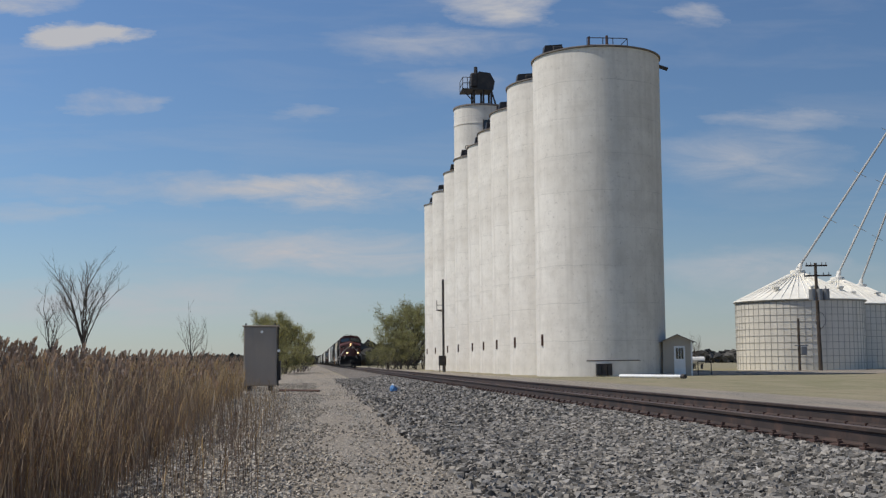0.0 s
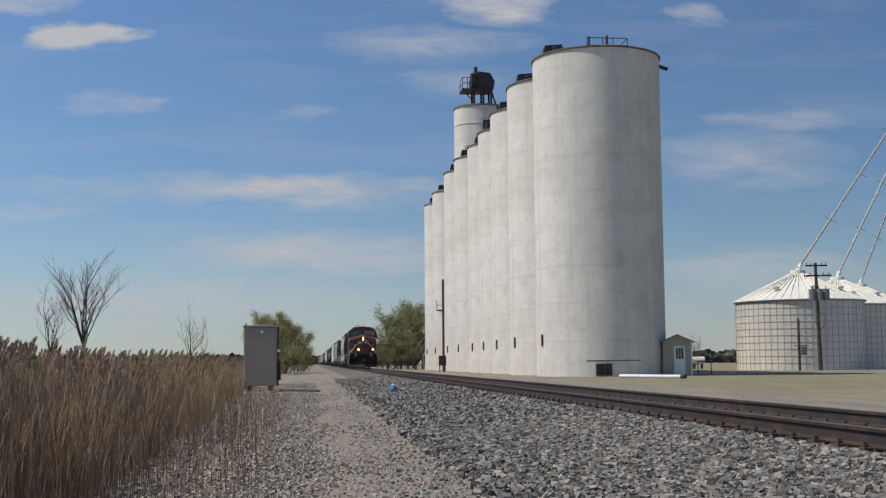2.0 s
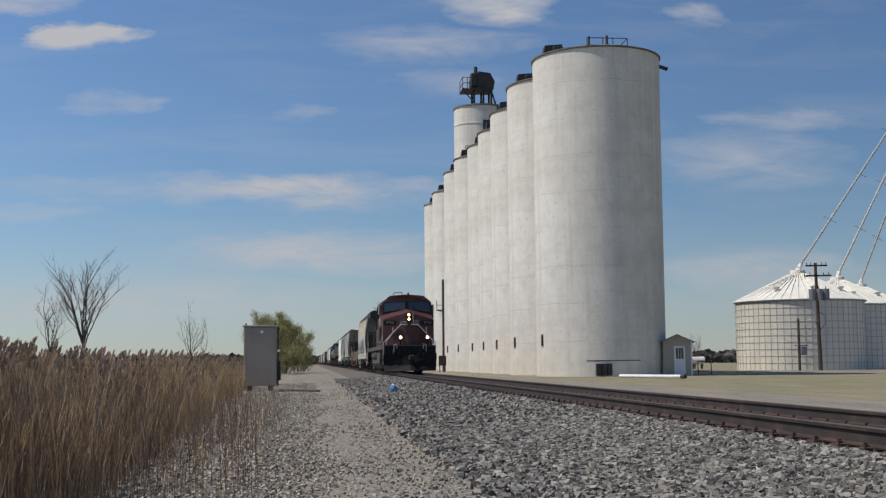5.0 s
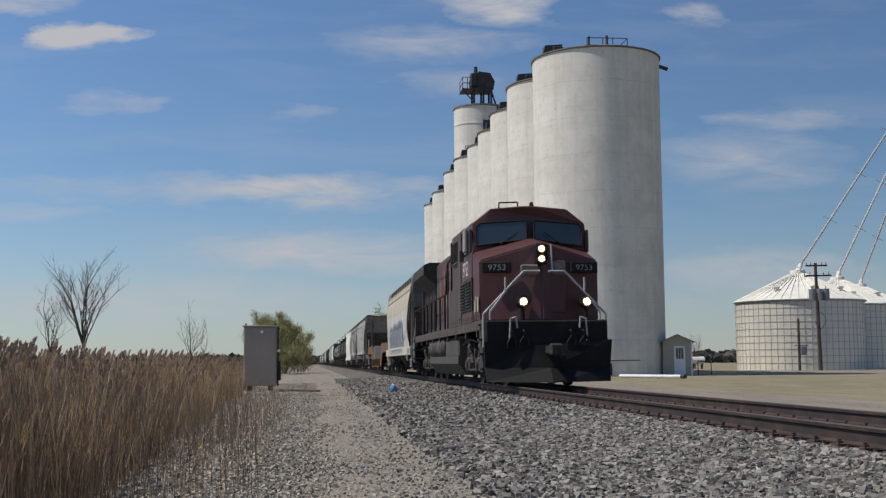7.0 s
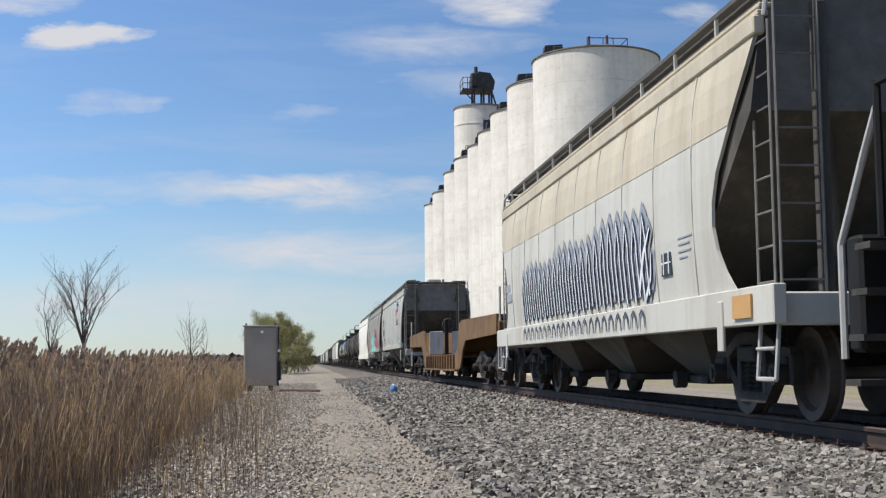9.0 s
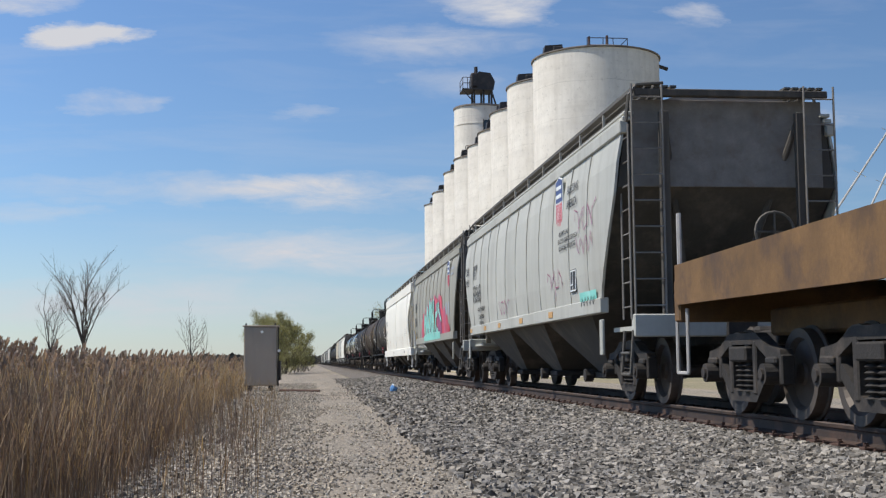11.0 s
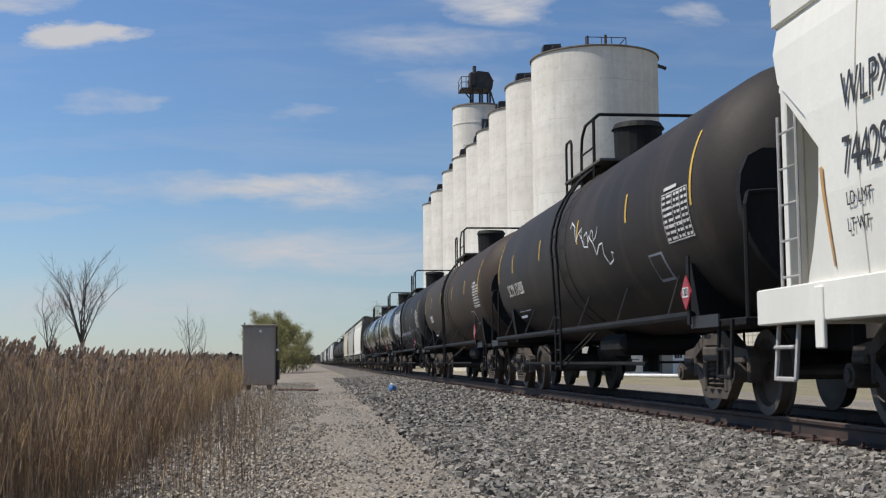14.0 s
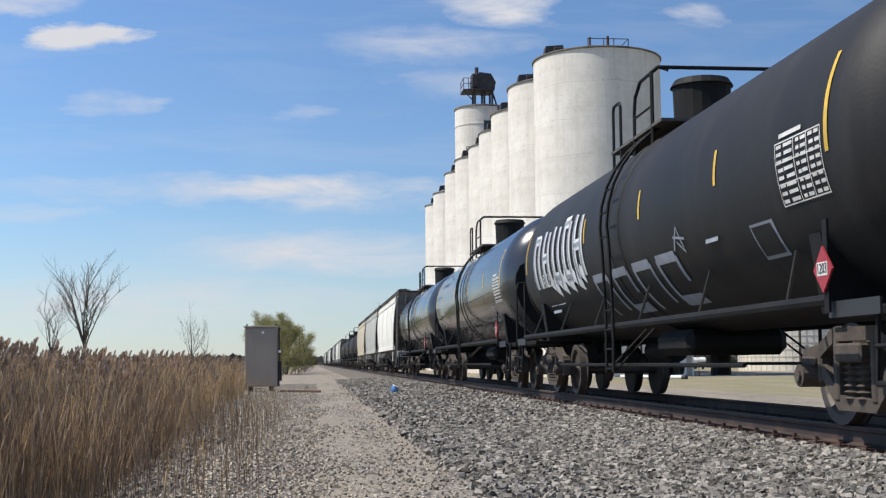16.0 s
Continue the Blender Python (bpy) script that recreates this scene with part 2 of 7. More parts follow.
def ground_material():
    """Field soil with dry grass, and greener grass beyond the track."""
    mat = bpy.data.materials.new("field_ground")
    mat.use_nodes = True
    w = Net(mat.node_tree)
    bsdf = mat.node_tree.nodes["Principled BSDF"]
    pos = w.node("ShaderNodeTexCoord").outputs["Object"]
    big = w.noise(pos, 0.06, 6.0, 0.6)
    mid = w.noise(w.scaled(pos, (1.0, 0.25, 1.0)), 0.8, 6.0, 0.65)
    fine = w.noise(pos, 9.0, 4.0, 0.7)
    col = w.mix(w.ramp(big, (0.35, 0.0), (0.65, 1.0)), (0.29, 0.25, 0.165, 1), (0.21, 0.20, 0.105, 1))
    patch = w.noise(w.scaled(pos, (0.5, 0.3, 1.0), (3, 5, 0)), 0.35, 6.0, 0.68)
    col = w.mix(w.ramp(mid, (0.40, 0.0), (0.66, 0.85)), col, (0.37, 0.31, 0.215, 1))
    col = w.mix(w.ramp(patch, (0.50, 0.0), (0.62, 0.7)), col, (0.33, 0.27, 0.18, 1))
    col = w.mix(w.ramp(fine, (0.4, 0.5), (0.6, 0.0)), col, (0.11, 0.105, 0.06, 1))
    w.put(bsdf.inputs["Base Color"], col)
    bsdf.inputs["Roughness"].default_value = 0.95
    bsdf.inputs["Specular IOR Level"].default_value = 0.1
    b = w.node("ShaderNodeBump")
    b.inputs["Strength"].default_value = 0.6
    b.inputs["Distance"].default_value = 0.08
    w.put(b.inputs["Height"], fine)
    w.put(bsdf.inputs["Normal"], b.outputs[0])
    MATS["field_ground"] = mat
    return mat


def gravel_material(name, lo, hi, dirt, cell, dirt_amount=0.6):
    """Crushed stone: cells of many greys, gaps darkened as shade, with fines worked in between."""
    mat = bpy.data.materials.new(name)
    mat.use_nodes = True
    w = Net(mat.node_tree)
    bsdf = mat.node_tree.nodes["Principled BSDF"]
    pos = w.node("ShaderNodeTexCoord").outputs["Object"]
    vor = w.node("ShaderNodeTexVoronoi")
    w.put(vor.inputs["Vector"], pos)
    vor.inputs["Scale"].default_value = cell
    grey = w.node("ShaderNodeSeparateColor")
    w.put(grey.inputs[0], vor.outputs["Color"])
    col = w.mix(grey.outputs[0], lo, hi)
    # cell edges go near black to stand for shade between the stones
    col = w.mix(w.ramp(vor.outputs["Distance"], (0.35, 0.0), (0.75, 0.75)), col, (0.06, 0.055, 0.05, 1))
    d = w.noise(w.scaled(pos, (1.0, 0.18, 1.0)), 0.9, 6.0, 0.62)
    col = w.mix(w.ramp(d, (0.38, 0.0), (0.68, dirt_amount)), col, dirt)
    w.put(bsdf.inputs["Base Color"], col)
    bsdf.inputs["Roughness"].default_value = 0.9
    bsdf.inputs["Specular IOR Level"].default_value = 0.2
    b = w.node("ShaderNodeBump")
    b.inputs["Strength"].default_value = 0.7
    b.inputs["Distance"].default_value = 0.03
    b.invert = True
    w.put(b.inputs["Height"], vor.outputs["Distance"])
    w.put(bsdf.inputs["Normal"], b.outputs[0])
    MATS[name] = mat
    return mat


concrete_material()
ground_material()
# ballast greys start dark so gaps under the loose stones look shaded
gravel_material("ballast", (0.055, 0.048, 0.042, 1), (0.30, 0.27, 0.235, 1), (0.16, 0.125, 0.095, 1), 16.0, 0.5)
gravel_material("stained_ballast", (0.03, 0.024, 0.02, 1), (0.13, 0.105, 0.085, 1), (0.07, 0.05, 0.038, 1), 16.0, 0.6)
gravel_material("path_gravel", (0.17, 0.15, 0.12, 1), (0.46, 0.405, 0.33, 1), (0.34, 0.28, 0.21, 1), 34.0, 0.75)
material("stone", (0.212, 0.192, 0.165), 0.85, vary=0.3, scale=9, bump=0.4, bump_scale=60, island=True, spec=0.25, spread=1.7)
material("path_stone", (0.36, 0.315, 0.255), 0.88, vary=0.3, scale=9, bump=0.4, bump_scale=60, island=True, spec=0.2, spread=1.3)
material("rail_steel", (0.06, 0.042, 0.034), 0.7, 0.3, 0.3, 3, (0.16, 0.09, 0.06), 0.6)
material("rail_head", (0.10, 0.072, 0.058), 0.75, 0.0, 0.2, 2)
material("tie_wood", (0.075, 0.052, 0.04), 0.9, 0, 0.4, 5, (0.2, 0.17, 0.14), 0.5, bump=0.5)
material("slab", (0.22, 0.19, 0.165), 0.9, 0, 0.35, 1.5, (0.1, 0.07, 0.055), 0.6)
material("rust", (0.10, 0.055, 0.04), 0.85, 0.1, 0.4, 6, bump=0.3)
material("dark_steel", (0.055, 0.05, 0.048), 0.6, 0.4, 0.3, 2, (0.14, 0.1, 0.08), 0.5)
material("galvanised", (0.74, 0.70, 0.615), 0.55, 0.0, 0.15, 0.7, (0.42, 0.40, 0.36), 0.35, streak=True)
material("bin_roof", (0.80, 0.765, 0.67), 0.6, 0.0, 0.15, 0.6, (0.55, 0.50, 0.42), 0.4)
material("bin_seam", (0.42, 0.40, 0.355), 0.55, 0.0, 0.2, 1)
material("shed_siding", (0.40, 0.35, 0.285), 0.75, 0, 0.12, 1.5, (0.36, 0.33, 0.28), 0.4, streak=True)
material("shed_roof", (0.21, 0.195, 0.18), 0.9, 0, 0.25, 4)
material("white_paint", (0.76, 0.75, 0.72), 0.55, 0, 0.12, 2, (0.5, 0.45, 0.38), 0.4)
material("dark_glass", (0.02, 0.022, 0.025), 0.08, 0, 0.1, 2, bump=0, spec=0.8)
material("cabinet_steel", (0.345, 0.285, 0.225), 0.6, 0.0, 0.1, 1.4, (0.25, 0.222, 0.195), 0.5, streak=True)
material("pole_wood", (0.085, 0.065, 0.05), 0.9, 0, 0.35, 2, streak=True, bump=0.4)
material("transformer_grey", (0.24, 0.245, 0.25), 0.5, 0.2, 0.15, 2)
material("bark", (0.075, 0.06, 0.05), 0.9, 0, 0.35, 4, bump=0.5)
material("bud_leaf", (0.31, 0.295, 0.135), 0.8, 0, 0.35, 2, island=True, spec=0.2, thin=0.45)
material("bare_twig", (0.12, 0.095, 0.075), 0.9, 0, 0.3, 3, island=True, spec=0.1)
material("reed_straw", (0.42, 0.30, 0.17), 0.75, 0, 0.3, 0.8, island=True, spec=0.2, thin=0.35, spread=0.6)
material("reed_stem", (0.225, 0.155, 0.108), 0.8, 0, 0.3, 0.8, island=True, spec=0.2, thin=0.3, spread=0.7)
material("reed_plume", (0.40, 0.285, 0.20), 0.9, 0, 0.3, 3, island=True, spec=0.1, thin=0.4)
material("blue_plastic", (0.10, 0.25, 0.50), 0.35, 0, 0.15, 6)
material("distant_wood", (0.13, 0.12, 0.105), 1.0, 0, 0.4, 0.05, island=True, spec=0.0)

M4 = MATS


# ---- ground and track ----
def terrain():
    bm = B()
    xs = [-4500, -900, -200, -60, -20, 2.2, 9.0, 11, 20, 60, 200, 900, 4500]
    ys = [-4500, -900, -100, 0, 20, 60, 120, 200, 400, 900, 2000, 4500]
    grid = [[bm.verts.new((x, y, 0.0)) for y in ys] for x in xs]
    for i in range(len(xs) - 1):
        for j in range(len(ys) - 1):
            bm.faces.new((grid[i][j], grid[i + 1][j], grid[i + 1][j + 1], grid[i][j + 1]))
    tagged(part("ground", bm, M4["field_ground"]), "flat spring field ground with dry and green grass", "ground", kind="structure")


def strip(name, label, mat, outline, y0, y1, step, wob=0.0, kind="structure", cat="road"):
    """A long band along the track from (x, z) pairs, with an uneven surface."""
    bm = B()
    n = int((y1 - y0) / step)
    rows = []
    for j in range(n + 1):
        y = y0 + (y1 - y0) * j / n
        row = []
        for k, (x, z) in enumerate(outline):
            dz = wob * (noise.noise((x * 1.7, y * 0.5, 3.1)) + 0.5 * noise.noise((x * 5.1, y * 2.0, 1.2))) if 0 < k < len(outline) - 1 else 0.0
            dx = wob * 5 * noise.noise((x, y * 0.25, 8.0)) if k in (0, len(outline) - 1) else 0.0
            row.append(bm.verts.new((x + dx, y, z + dz)))
        rows.append(row)
    for p, q in zip(rows, rows[1:]):
        for k in range(len(outline) - 1):
            bm.faces.new((p[k], p[k + 1], q[k + 1], q[k]))
    return tagged(part(name, bm, mat, smooth=True), label, cat, kind=kind)


BALLAST = [(2.2, -0.03), (2.7, 0.03), (3.3, 0.08), (3.9, 0.165), (4.25, 0.21), (4.55, 0.20), (5.65, 0.18), (6.6, 0.20), (7.1, 0.215),
           (7.7, 0.12), (8.4, 0.04), (9.2, -0.03)]


def ballast_height(x):
    for (x0, z0), (x1, z1) in zip(BALLAST, BALLAST[1:]):
        if x0 <= x <= x1:
            return z0 + (z1 - z0) * (x - x0) / (x1 - x0)
    return 0.02


def rails():
    """Two rails with head, web and foot; the worn head is a part of its own."""
    for side, x in ((-1, TRACK_X - 0.7525), (1, TRACK_X + 0.7525)):
        prof = [(-0.07, 0.0), (0.07, 0.0), (0.07, 0.012), (0.012, 0.03), (0.009, 0.12), (0.034, 0.135), (0.036, 0.164),
                (-0.036, 0.164), (-0.034, 0.135), (-0.009, 0.12), (-0.012, 0.03), (-0.07, 0.012)]
        rail = thing("rail", "rust-brown steel running rail with a worn bright head", "rail", "rails of the track", pose(x, 0, RAIL_Z - 0.172))
        part("rail_web", prism(B(), prof, "y", -230, 1400), M4["rail_steel"], rail)
        part("rail_head", prism(B(), [(-0.033, 0.1645), (0.033, 0.1645), (0.03, 0.172), (-0.03, 0.172)], "y", -230, 1400), M4["rail_head"], rail, "worn bright steel running surface")


def ties():
    track = thing("track_bed", "row of dark weathered timber ties with rusty plates and spikes", "railway ties", "", pose(TRACK_X, 0, 0))
    tie = plate = None
    for i in range(140):
        y = 6 + i * 0.53
        r = random.uniform
        m = pose(r(-0.03, 0.03), y + r(-0.02, 0.02), RAIL_Z - 0.27 + r(-0.006, 0.004), 0, 0, r(-1, 1))
        if tie is None:
            tie = part("tie", box(B(), (0, 0, 0), (2.6, 0.23, 0.17), 0.012), M4["tie_wood"], track, at=m)
            bm = B()
            box(bm, (0, 0, 0.0), (0.36, 0.19, 0.03))
            for dx, dy, h in ((-0.11, 0.05, 0.045), (0.11, -0.05, 0.04), (-0.15, -0.06, 0.035)):
                rod(bm, (dx, dy, 0.0), (dx * 1.05, dy, h), 0.012, seg=5)
                box(bm, (dx * 0.95, dy, h), (0.035, 0.025, 0.015))
            for dy in (-0.15, 0.15):
                box(bm, (-0.06, dy, -0.005), (0.12, 0.03, 0.03))
            plate = part("tie_plate", bm, M4["rust"], track, "rusted tie plate with spikes and rail anchors", at=pose(-0.7525, y, RAIL_Z - 0.18))
        else:
            part_like(tie, track, m)
            part_like(plate, track, pose(-0.7525, y, RAIL_Z - 0.18))
        part_like(plate, track, pose(0.7525, y, RAIL_Z - 0.18, 0, 0, 180))


def stones():
    """Loose crushed stones on the shoulder and the path, nearest stretch."""
    rng = np.random.default_rng(4)
    base = []
    for _ in range(10):
        bm = B()
        bmesh.ops.create_cube(bm, size=1.5)
        for e in list(bm.edges)[:1]:
            bmesh.ops.subdivide_edges(bm, edges=[e], cuts=1)
        bmesh.ops.triangulate(bm, faces=bm.faces)
        bm.verts.ensure_lookup_table()
        v = np.array([p.co for p in bm.verts])
        f = np.array([[q.index for q in p.verts] for p in bm.faces])
        bm.free()
        v = (v + rng.uniform(-0.32, 0.32, v.shape)) * rng.uniform([0.6, 0.6, 0.7], [1.15, 1.15, 1.1])
        base.append((v, f))
    lots = {"stone": ([], [], [0]), "path_stone": ([], [], [0])}

    def scatter(n, x0, x1, y0, y1, size, bias, keep, kind="stone"):
        verts, faces, off = lots[kind]
        xs = rng.uniform(x0, x1, n)
        ys = y0 + (y1 - y0) * rng.uniform(0, 1, n) ** bias
        for x, y in zip(xs, ys):
            if rng.uniform() > keep(x, y):
                continue
            s = size * rng.uniform(0.55, 1.35)
            v, f = base[rng.integers(10)]
            a = rng.uniform(0, 6.283)
            t = rng.uniform(-1.2, 1.2)
            c, d = math.cos(a), math.sin(a)
            rz = np.array([[c, -d, 0], [d, c, 0], [0, 0, 1]])
            ct, dt = math.cos(t), math.sin(t)
            rx = np.array([[1, 0, 0], [0, ct, -dt], [0, dt, ct]])
            z = max(ballast_height(x), 0.03 if x < 2.3 else 0.0)
            verts.append((v * s) @ (rz @ rx).T + (x, y, z + s * 0.2))
            faces.append(f + off[0])
            off[0] += len(v)

    shoulder = lambda x, y: 1.0 if x > 2.2 else 0.8 * (x - 1.1)
    scatter(42000, 1.2, 4.58, 7.0, 17.0, 0.029, 1.0, shoulder)
    scatter(24000, 1.2, 4.58, 17.0, 75.0, 0.034, 2.2, shoulder)
    path = lambda x, y: (0.16 if 0.2 < x + 0.25 * noise.noise((y * 0.3, 1.0, 2.0)) < 1.35 else 0.75) + 0.4 * noise.noise((x * 0.8, y * 0.22, 5.0))
    scatter(34000, -0.9, 1.9, 7.0, 60.0, 0.0125, 2.4, path, "path_stone")
    left = lambda x, y: 0.8
    scatter(15000, -2.2, -0.3, 7.0, 60.0, 0.0155, 2.2, left, "path_stone")
    scatter(2500, 6.7, 9.2, 9.0, 30.0, 0.04, 1.1, left)
    for kind, (verts, faces, off) in lots.items():
        me = bpy.data.meshes.new("loose_stones")
        me.from_pydata(np.concatenate(verts).tolist(), [], np.concatenate(faces).tolist())
        me.materials.append(M4[kind])
        words = "loose grey crushed-stone ballast along the track" if kind == "stone" else "small loose brown-grey stones on the service path"
        tagged(new("loose_stones", me), words, "gravel", kind="stuff")


terrain()
strip("path", "pale brown gravel service path beside the track", M4["path_gravel"],
      [(-2.6, 0.012), (-1.6, 0.018), (-0.9, 0.022), (-0.3, 0.02), (0.4, 0.03), (1.0, 0.022), (1.6, 0.03), (2.3, 0.015)], -30, 420, 1.5, 0.012)
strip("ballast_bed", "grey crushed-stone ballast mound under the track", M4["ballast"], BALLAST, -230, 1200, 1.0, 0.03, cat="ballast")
strip("far_road", "pale gravel strip along the far side of the track", M4["path_gravel"],
      [(8.6, 0.008), (10.0, 0.02), (12.2, 0.02), (13.2, 0.008)], -30, 300, 1.5, 0.01)
strip("yard", "pale packed gravel yard round the grain bins", M4["path_gravel"],
      [(24.0, 0.006), (30.0, 0.012), (70.0, 0.012), (120.0, 0.006)], 80, 108, 2.0, 0.01, cat="yard")
strip("track_centre", "rust and oil stained ballast between the rails", M4["stained_ballast"],
      [(4.66, 0.199), (5.0, 0.206), (5.65, 0.20), (6.3, 0.206), (6.64, 0.2)], -60, 400, 1.0, 0.008, cat="ballast")
rails()
ties()
stones()


# ---- grain elevator ----
SILO_R = 4.34
SILOS = [(19.45, 81.3, 21.55), (19.15, 90.6, 21.75), (19.25, 100.2, 21.65), (19.3, 108.3, 21.55), (19.3, 115.9, 21.6), (19.05, 125.0, 21.9),
         (19.05, 134.9, 22.0), (19.2, 149.7, 21.8), (19.2, 160.6, 21.7)]


def silo(x, y, r, h, first=False):
    ob = thing("grain_silo", "tall white-washed round concrete grain silo with weather streaks", "silo", "row of concrete silos", pose(x, y, 0))
    seg = 72
    part("wall", lathe(B(), [(r, 0.0), (r, h)], seg), M4["silo_concrete"], ob, smooth=False)
    wall = ob.children[0]
    for p in wall.data.polygons:
        p.use_smooth = len(p.vertices) == 4
    part("roof_slab", lathe(B(), [(r - 0.3, h), (r + 0.10, h + 0.02), (r + 0.11, h + 0.10), (r - 0.2, h + 0.2), (0.3, h + 0.5)], seg), M4["slab"], ob, "thin stained concrete roof slab")
    # roof manhole hood
    bm = B()
    box(bm, (-2.6, 0.3, h + 0.75), (0.7, 0.7, 0.7), 0.05)
    prism(bm, [(-3.6, h + 0.55), (-2.3, h + 0.9), (-2.3, h + 1.25), (-3.5, h + 1.15)], "y", 0.0, 0.8)
    part("vent_hood", bm, M4["dark_steel"], ob, "dark steel roof vent hood")
    # small iron doors near the base
    bm = B()
    box(bm, (-r * math.cos(0.25) - 0.01, -r * math.sin(0.25), 2.4), (0.12, 0.28, 0.75))
    part("inspection_hatch", bm, M4["rust"], ob, "small rusty inspection hatch")
    return ob


def elevator():
    for i, (x, y, h) in enumerate(SILOS):
        ob = silo(x, y, SILO_R, h)
        if i == 0:
            # base openings and mark of the former canopy
            a = math.radians(-92)
            bm = B()
            for k in range(3):
                box(bm, (-1.2 + k * 0.35, -SILO_R + 0.04, 0.45), (0.3, 0.35, 0.75))
            part("ground_hatch", bm, M4["dark_steel"], ob, "dark open hatch at the foot of the silo")
            bm = B()
            for k in range(-7, 8):
                b = a + k * 0.055
                box(bm, (SILO_R * math.cos(b), SILO_R * math.sin(b), 1.02), (0.26, 0.03, 0.05), rot=Matrix.Rotation(b + math.pi / 2, 4, "Z"))
            part("ledge", bm, M4["rust"], ob, "rusted ledger strip")
            # rail and machinery on the roof
            bm = B()
            for px in (-0.9, 0.2, 0.9, 1.9):
                rod(bm, (px, -1.5, h + 0.2), (px, -1.5, h + 1.35), 0.03, seg=6)
            rod(bm, (-0.9, -1.5, h + 1.35), (1.9, -1.5, h + 1.35), 0.03, seg=6)
            rod(bm, (-0.9, -1.5, h + 0.85), (1.9, -1.5, h + 0.85), 0.025, seg=6)
            rod(bm, (0.9, -1.5, h + 0.3), (1.9, -1.5, h + 1.35), 0.025, seg=6)
            part("roof_rail", bm, M4["dark_steel"], ob, "rusty guard rail on the roof")
            bm = B()
            box(bm, (-0.35, -1.2, h + 0.55), (0.6, 0.6, 0.7), 0.05)
            rod(bm, (-0.7, -1.2, h + 0.4), (-0.7, -1.2, h + 1.5), 0.08)
            rod(bm, (0.55, -1.2, h + 0.3), (0.55, -1.2, h + 1.6), 0.12, 0.09)
            part("roof_motor", bm, M4["rust"], ob, "rusty conveyor drive on the roof")
            bm = B()
            rod(bm, (SILO_R - 0.2, -1.0, h - 0.4), (SILO_R + 0.45, -1.1, h - 0.65), 0.13)
            part("spout_stub", bm, M4["dark_steel"], ob, "short dark steel pipe stub")
    # head house
    tx, ty, tr, th = 17.85, 127.6, 2.8, 27.8
    head = thing("head_tower", "white concrete elevator head tower with a steel machine platform on top", "tower", "", pose(tx, ty, 0))
    part("wall", lathe(B(), [(tr, 0), (tr, th)], 56), M4["silo_concrete"], head)
    for p in head.children[0].data.polygons:
        p.use_smooth = len(p.vertices) == 4
    part("roof_slab", lathe(B(), [(tr - 0.2, th), (tr + 0.1, th + 0.02), (tr + 0.1, th + 0.18), (0.3, th + 0.45)], 56), M4["slab"], head, "stained roof slab")
    part("pour_ring", lathe(B(), [(tr - 0.1, th - 1.9), (tr + 0.05, th - 1.88), (tr + 0.05, th - 1.75), (tr - 0.1, th - 1.73)], 56), M4["silo_concrete"], head)
    for k in (0.22, 0.42):
        a = -math.pi / 2 + k - 0.15
        win = part("window", box(B(), (0, 0, 0), (0.5, 0.12, 1.05), 0.02), M4["dark_glass"], head, "small dark window", at=pose(tr * math.cos(a), tr * math.sin(a), th - 2.1, 0, 0, math.degrees(a) + 90))
        for s in (-1, 1):
            part("window_frame", box(B(), (s * 0.27, 0, 0), (0.05, 0.16, 1.15)), M4["dark_steel"], win)
    for lx in (-0.75, 0.25, 1.1):
        for ly in (-0.9, 0.9):
            part("platform_leg", rod(B(), (lx, ly, th), (lx, ly, th + 2.0), 0.12, seg=6), M4["dark_steel"], head)
    part("platform_brace", rod(B(), (1.1, -0.9, th + 2.0), (1.7, -0.9, th), 0.09, seg=6), M4["dark_steel"], head)
    part("platform_brace", rod(B(), (-1.9, -0.9, th + 2.0), (-0.8, -0.9, th + 0.7), 0.06, seg=6), M4["dark_steel"], head)
    bm = B()
    box(bm, (-0.4, 0, th + 2.05), (3.3, 2.6, 0.12))
    part("platform", bm, M4["dark_steel"], head, "dark steel machine platform on legs")
    bm = B()
    prism(bm, [(-1.0, th + 2.1), (1.35, th + 2.1), (1.5, th + 3.0), (1.0, th + 3.9), (-0.2, th + 4.05), (-1.1, th + 3.3)], "y", -0.9, 0.9)
    rod(bm, (-0.5, -0.5, th + 3.7), (-0.5, -0.5, th + 4.6), 0.2)
    box(bm, (-0.75, -0.5, th + 3.1), (0.7, 1.3, 1.5), 0.1)
    part("leg_head", bm, M4["dark_steel"], head, "dark steel bucket-elevator head")
    bm = B()
    for px in (-2.0, -1.5, -1.0):
        rod(bm, (px, -1.25, th + 2.1), (px, -1.25, th + 3.3), 0.04, seg=5)
    for pz in (2.7, 3.3):
        pipe(bm, [(-1.0, -1.25, th + pz), (-2.0, -1.25, th + pz), (-2.0, 1.25, th + pz)], 0.035, 5)
    rod(bm, (-2.0, 1.25, th + 2.1), (-2.0, 1.25, th + 3.3), 0.04, seg=5)
    part("guard_rail", bm, M4["dark_steel"], head)
    bm = B()
    prism(bm, [(1.3, th - 0.2), (4.2, th - 1.0), (4.2, th - 1.5), (1.3, th - 0.6)], "y", -3.6, -3.0)
    part("spout", bm, M4["dark_steel"], head, "dark steel distributing spout")
    # leg, switch box and platform by the farthest silos
    post = thing("service_mast", "dark steel mast with a small work platform beside the silo", "mast", "", pose(13.6, 126.6, 0))
    part("pole", rod(B(), (0, 0, 0), (0, 0, 9.6), 0.12), M4["dark_steel"], post)
    bm = B()
    box(bm, (-0.35, 0, 6.4), (0.75, 0.7, 0.08))
    for px in (-0.7, 0.0):
        rod(bm, (px, -0.35, 6.4), (px, -0.35, 7.4), 0.035, seg=5)
    rod(bm, (-0.7, -0.35, 6.9), (0, -0.35, 6.9), 0.035, seg=5)
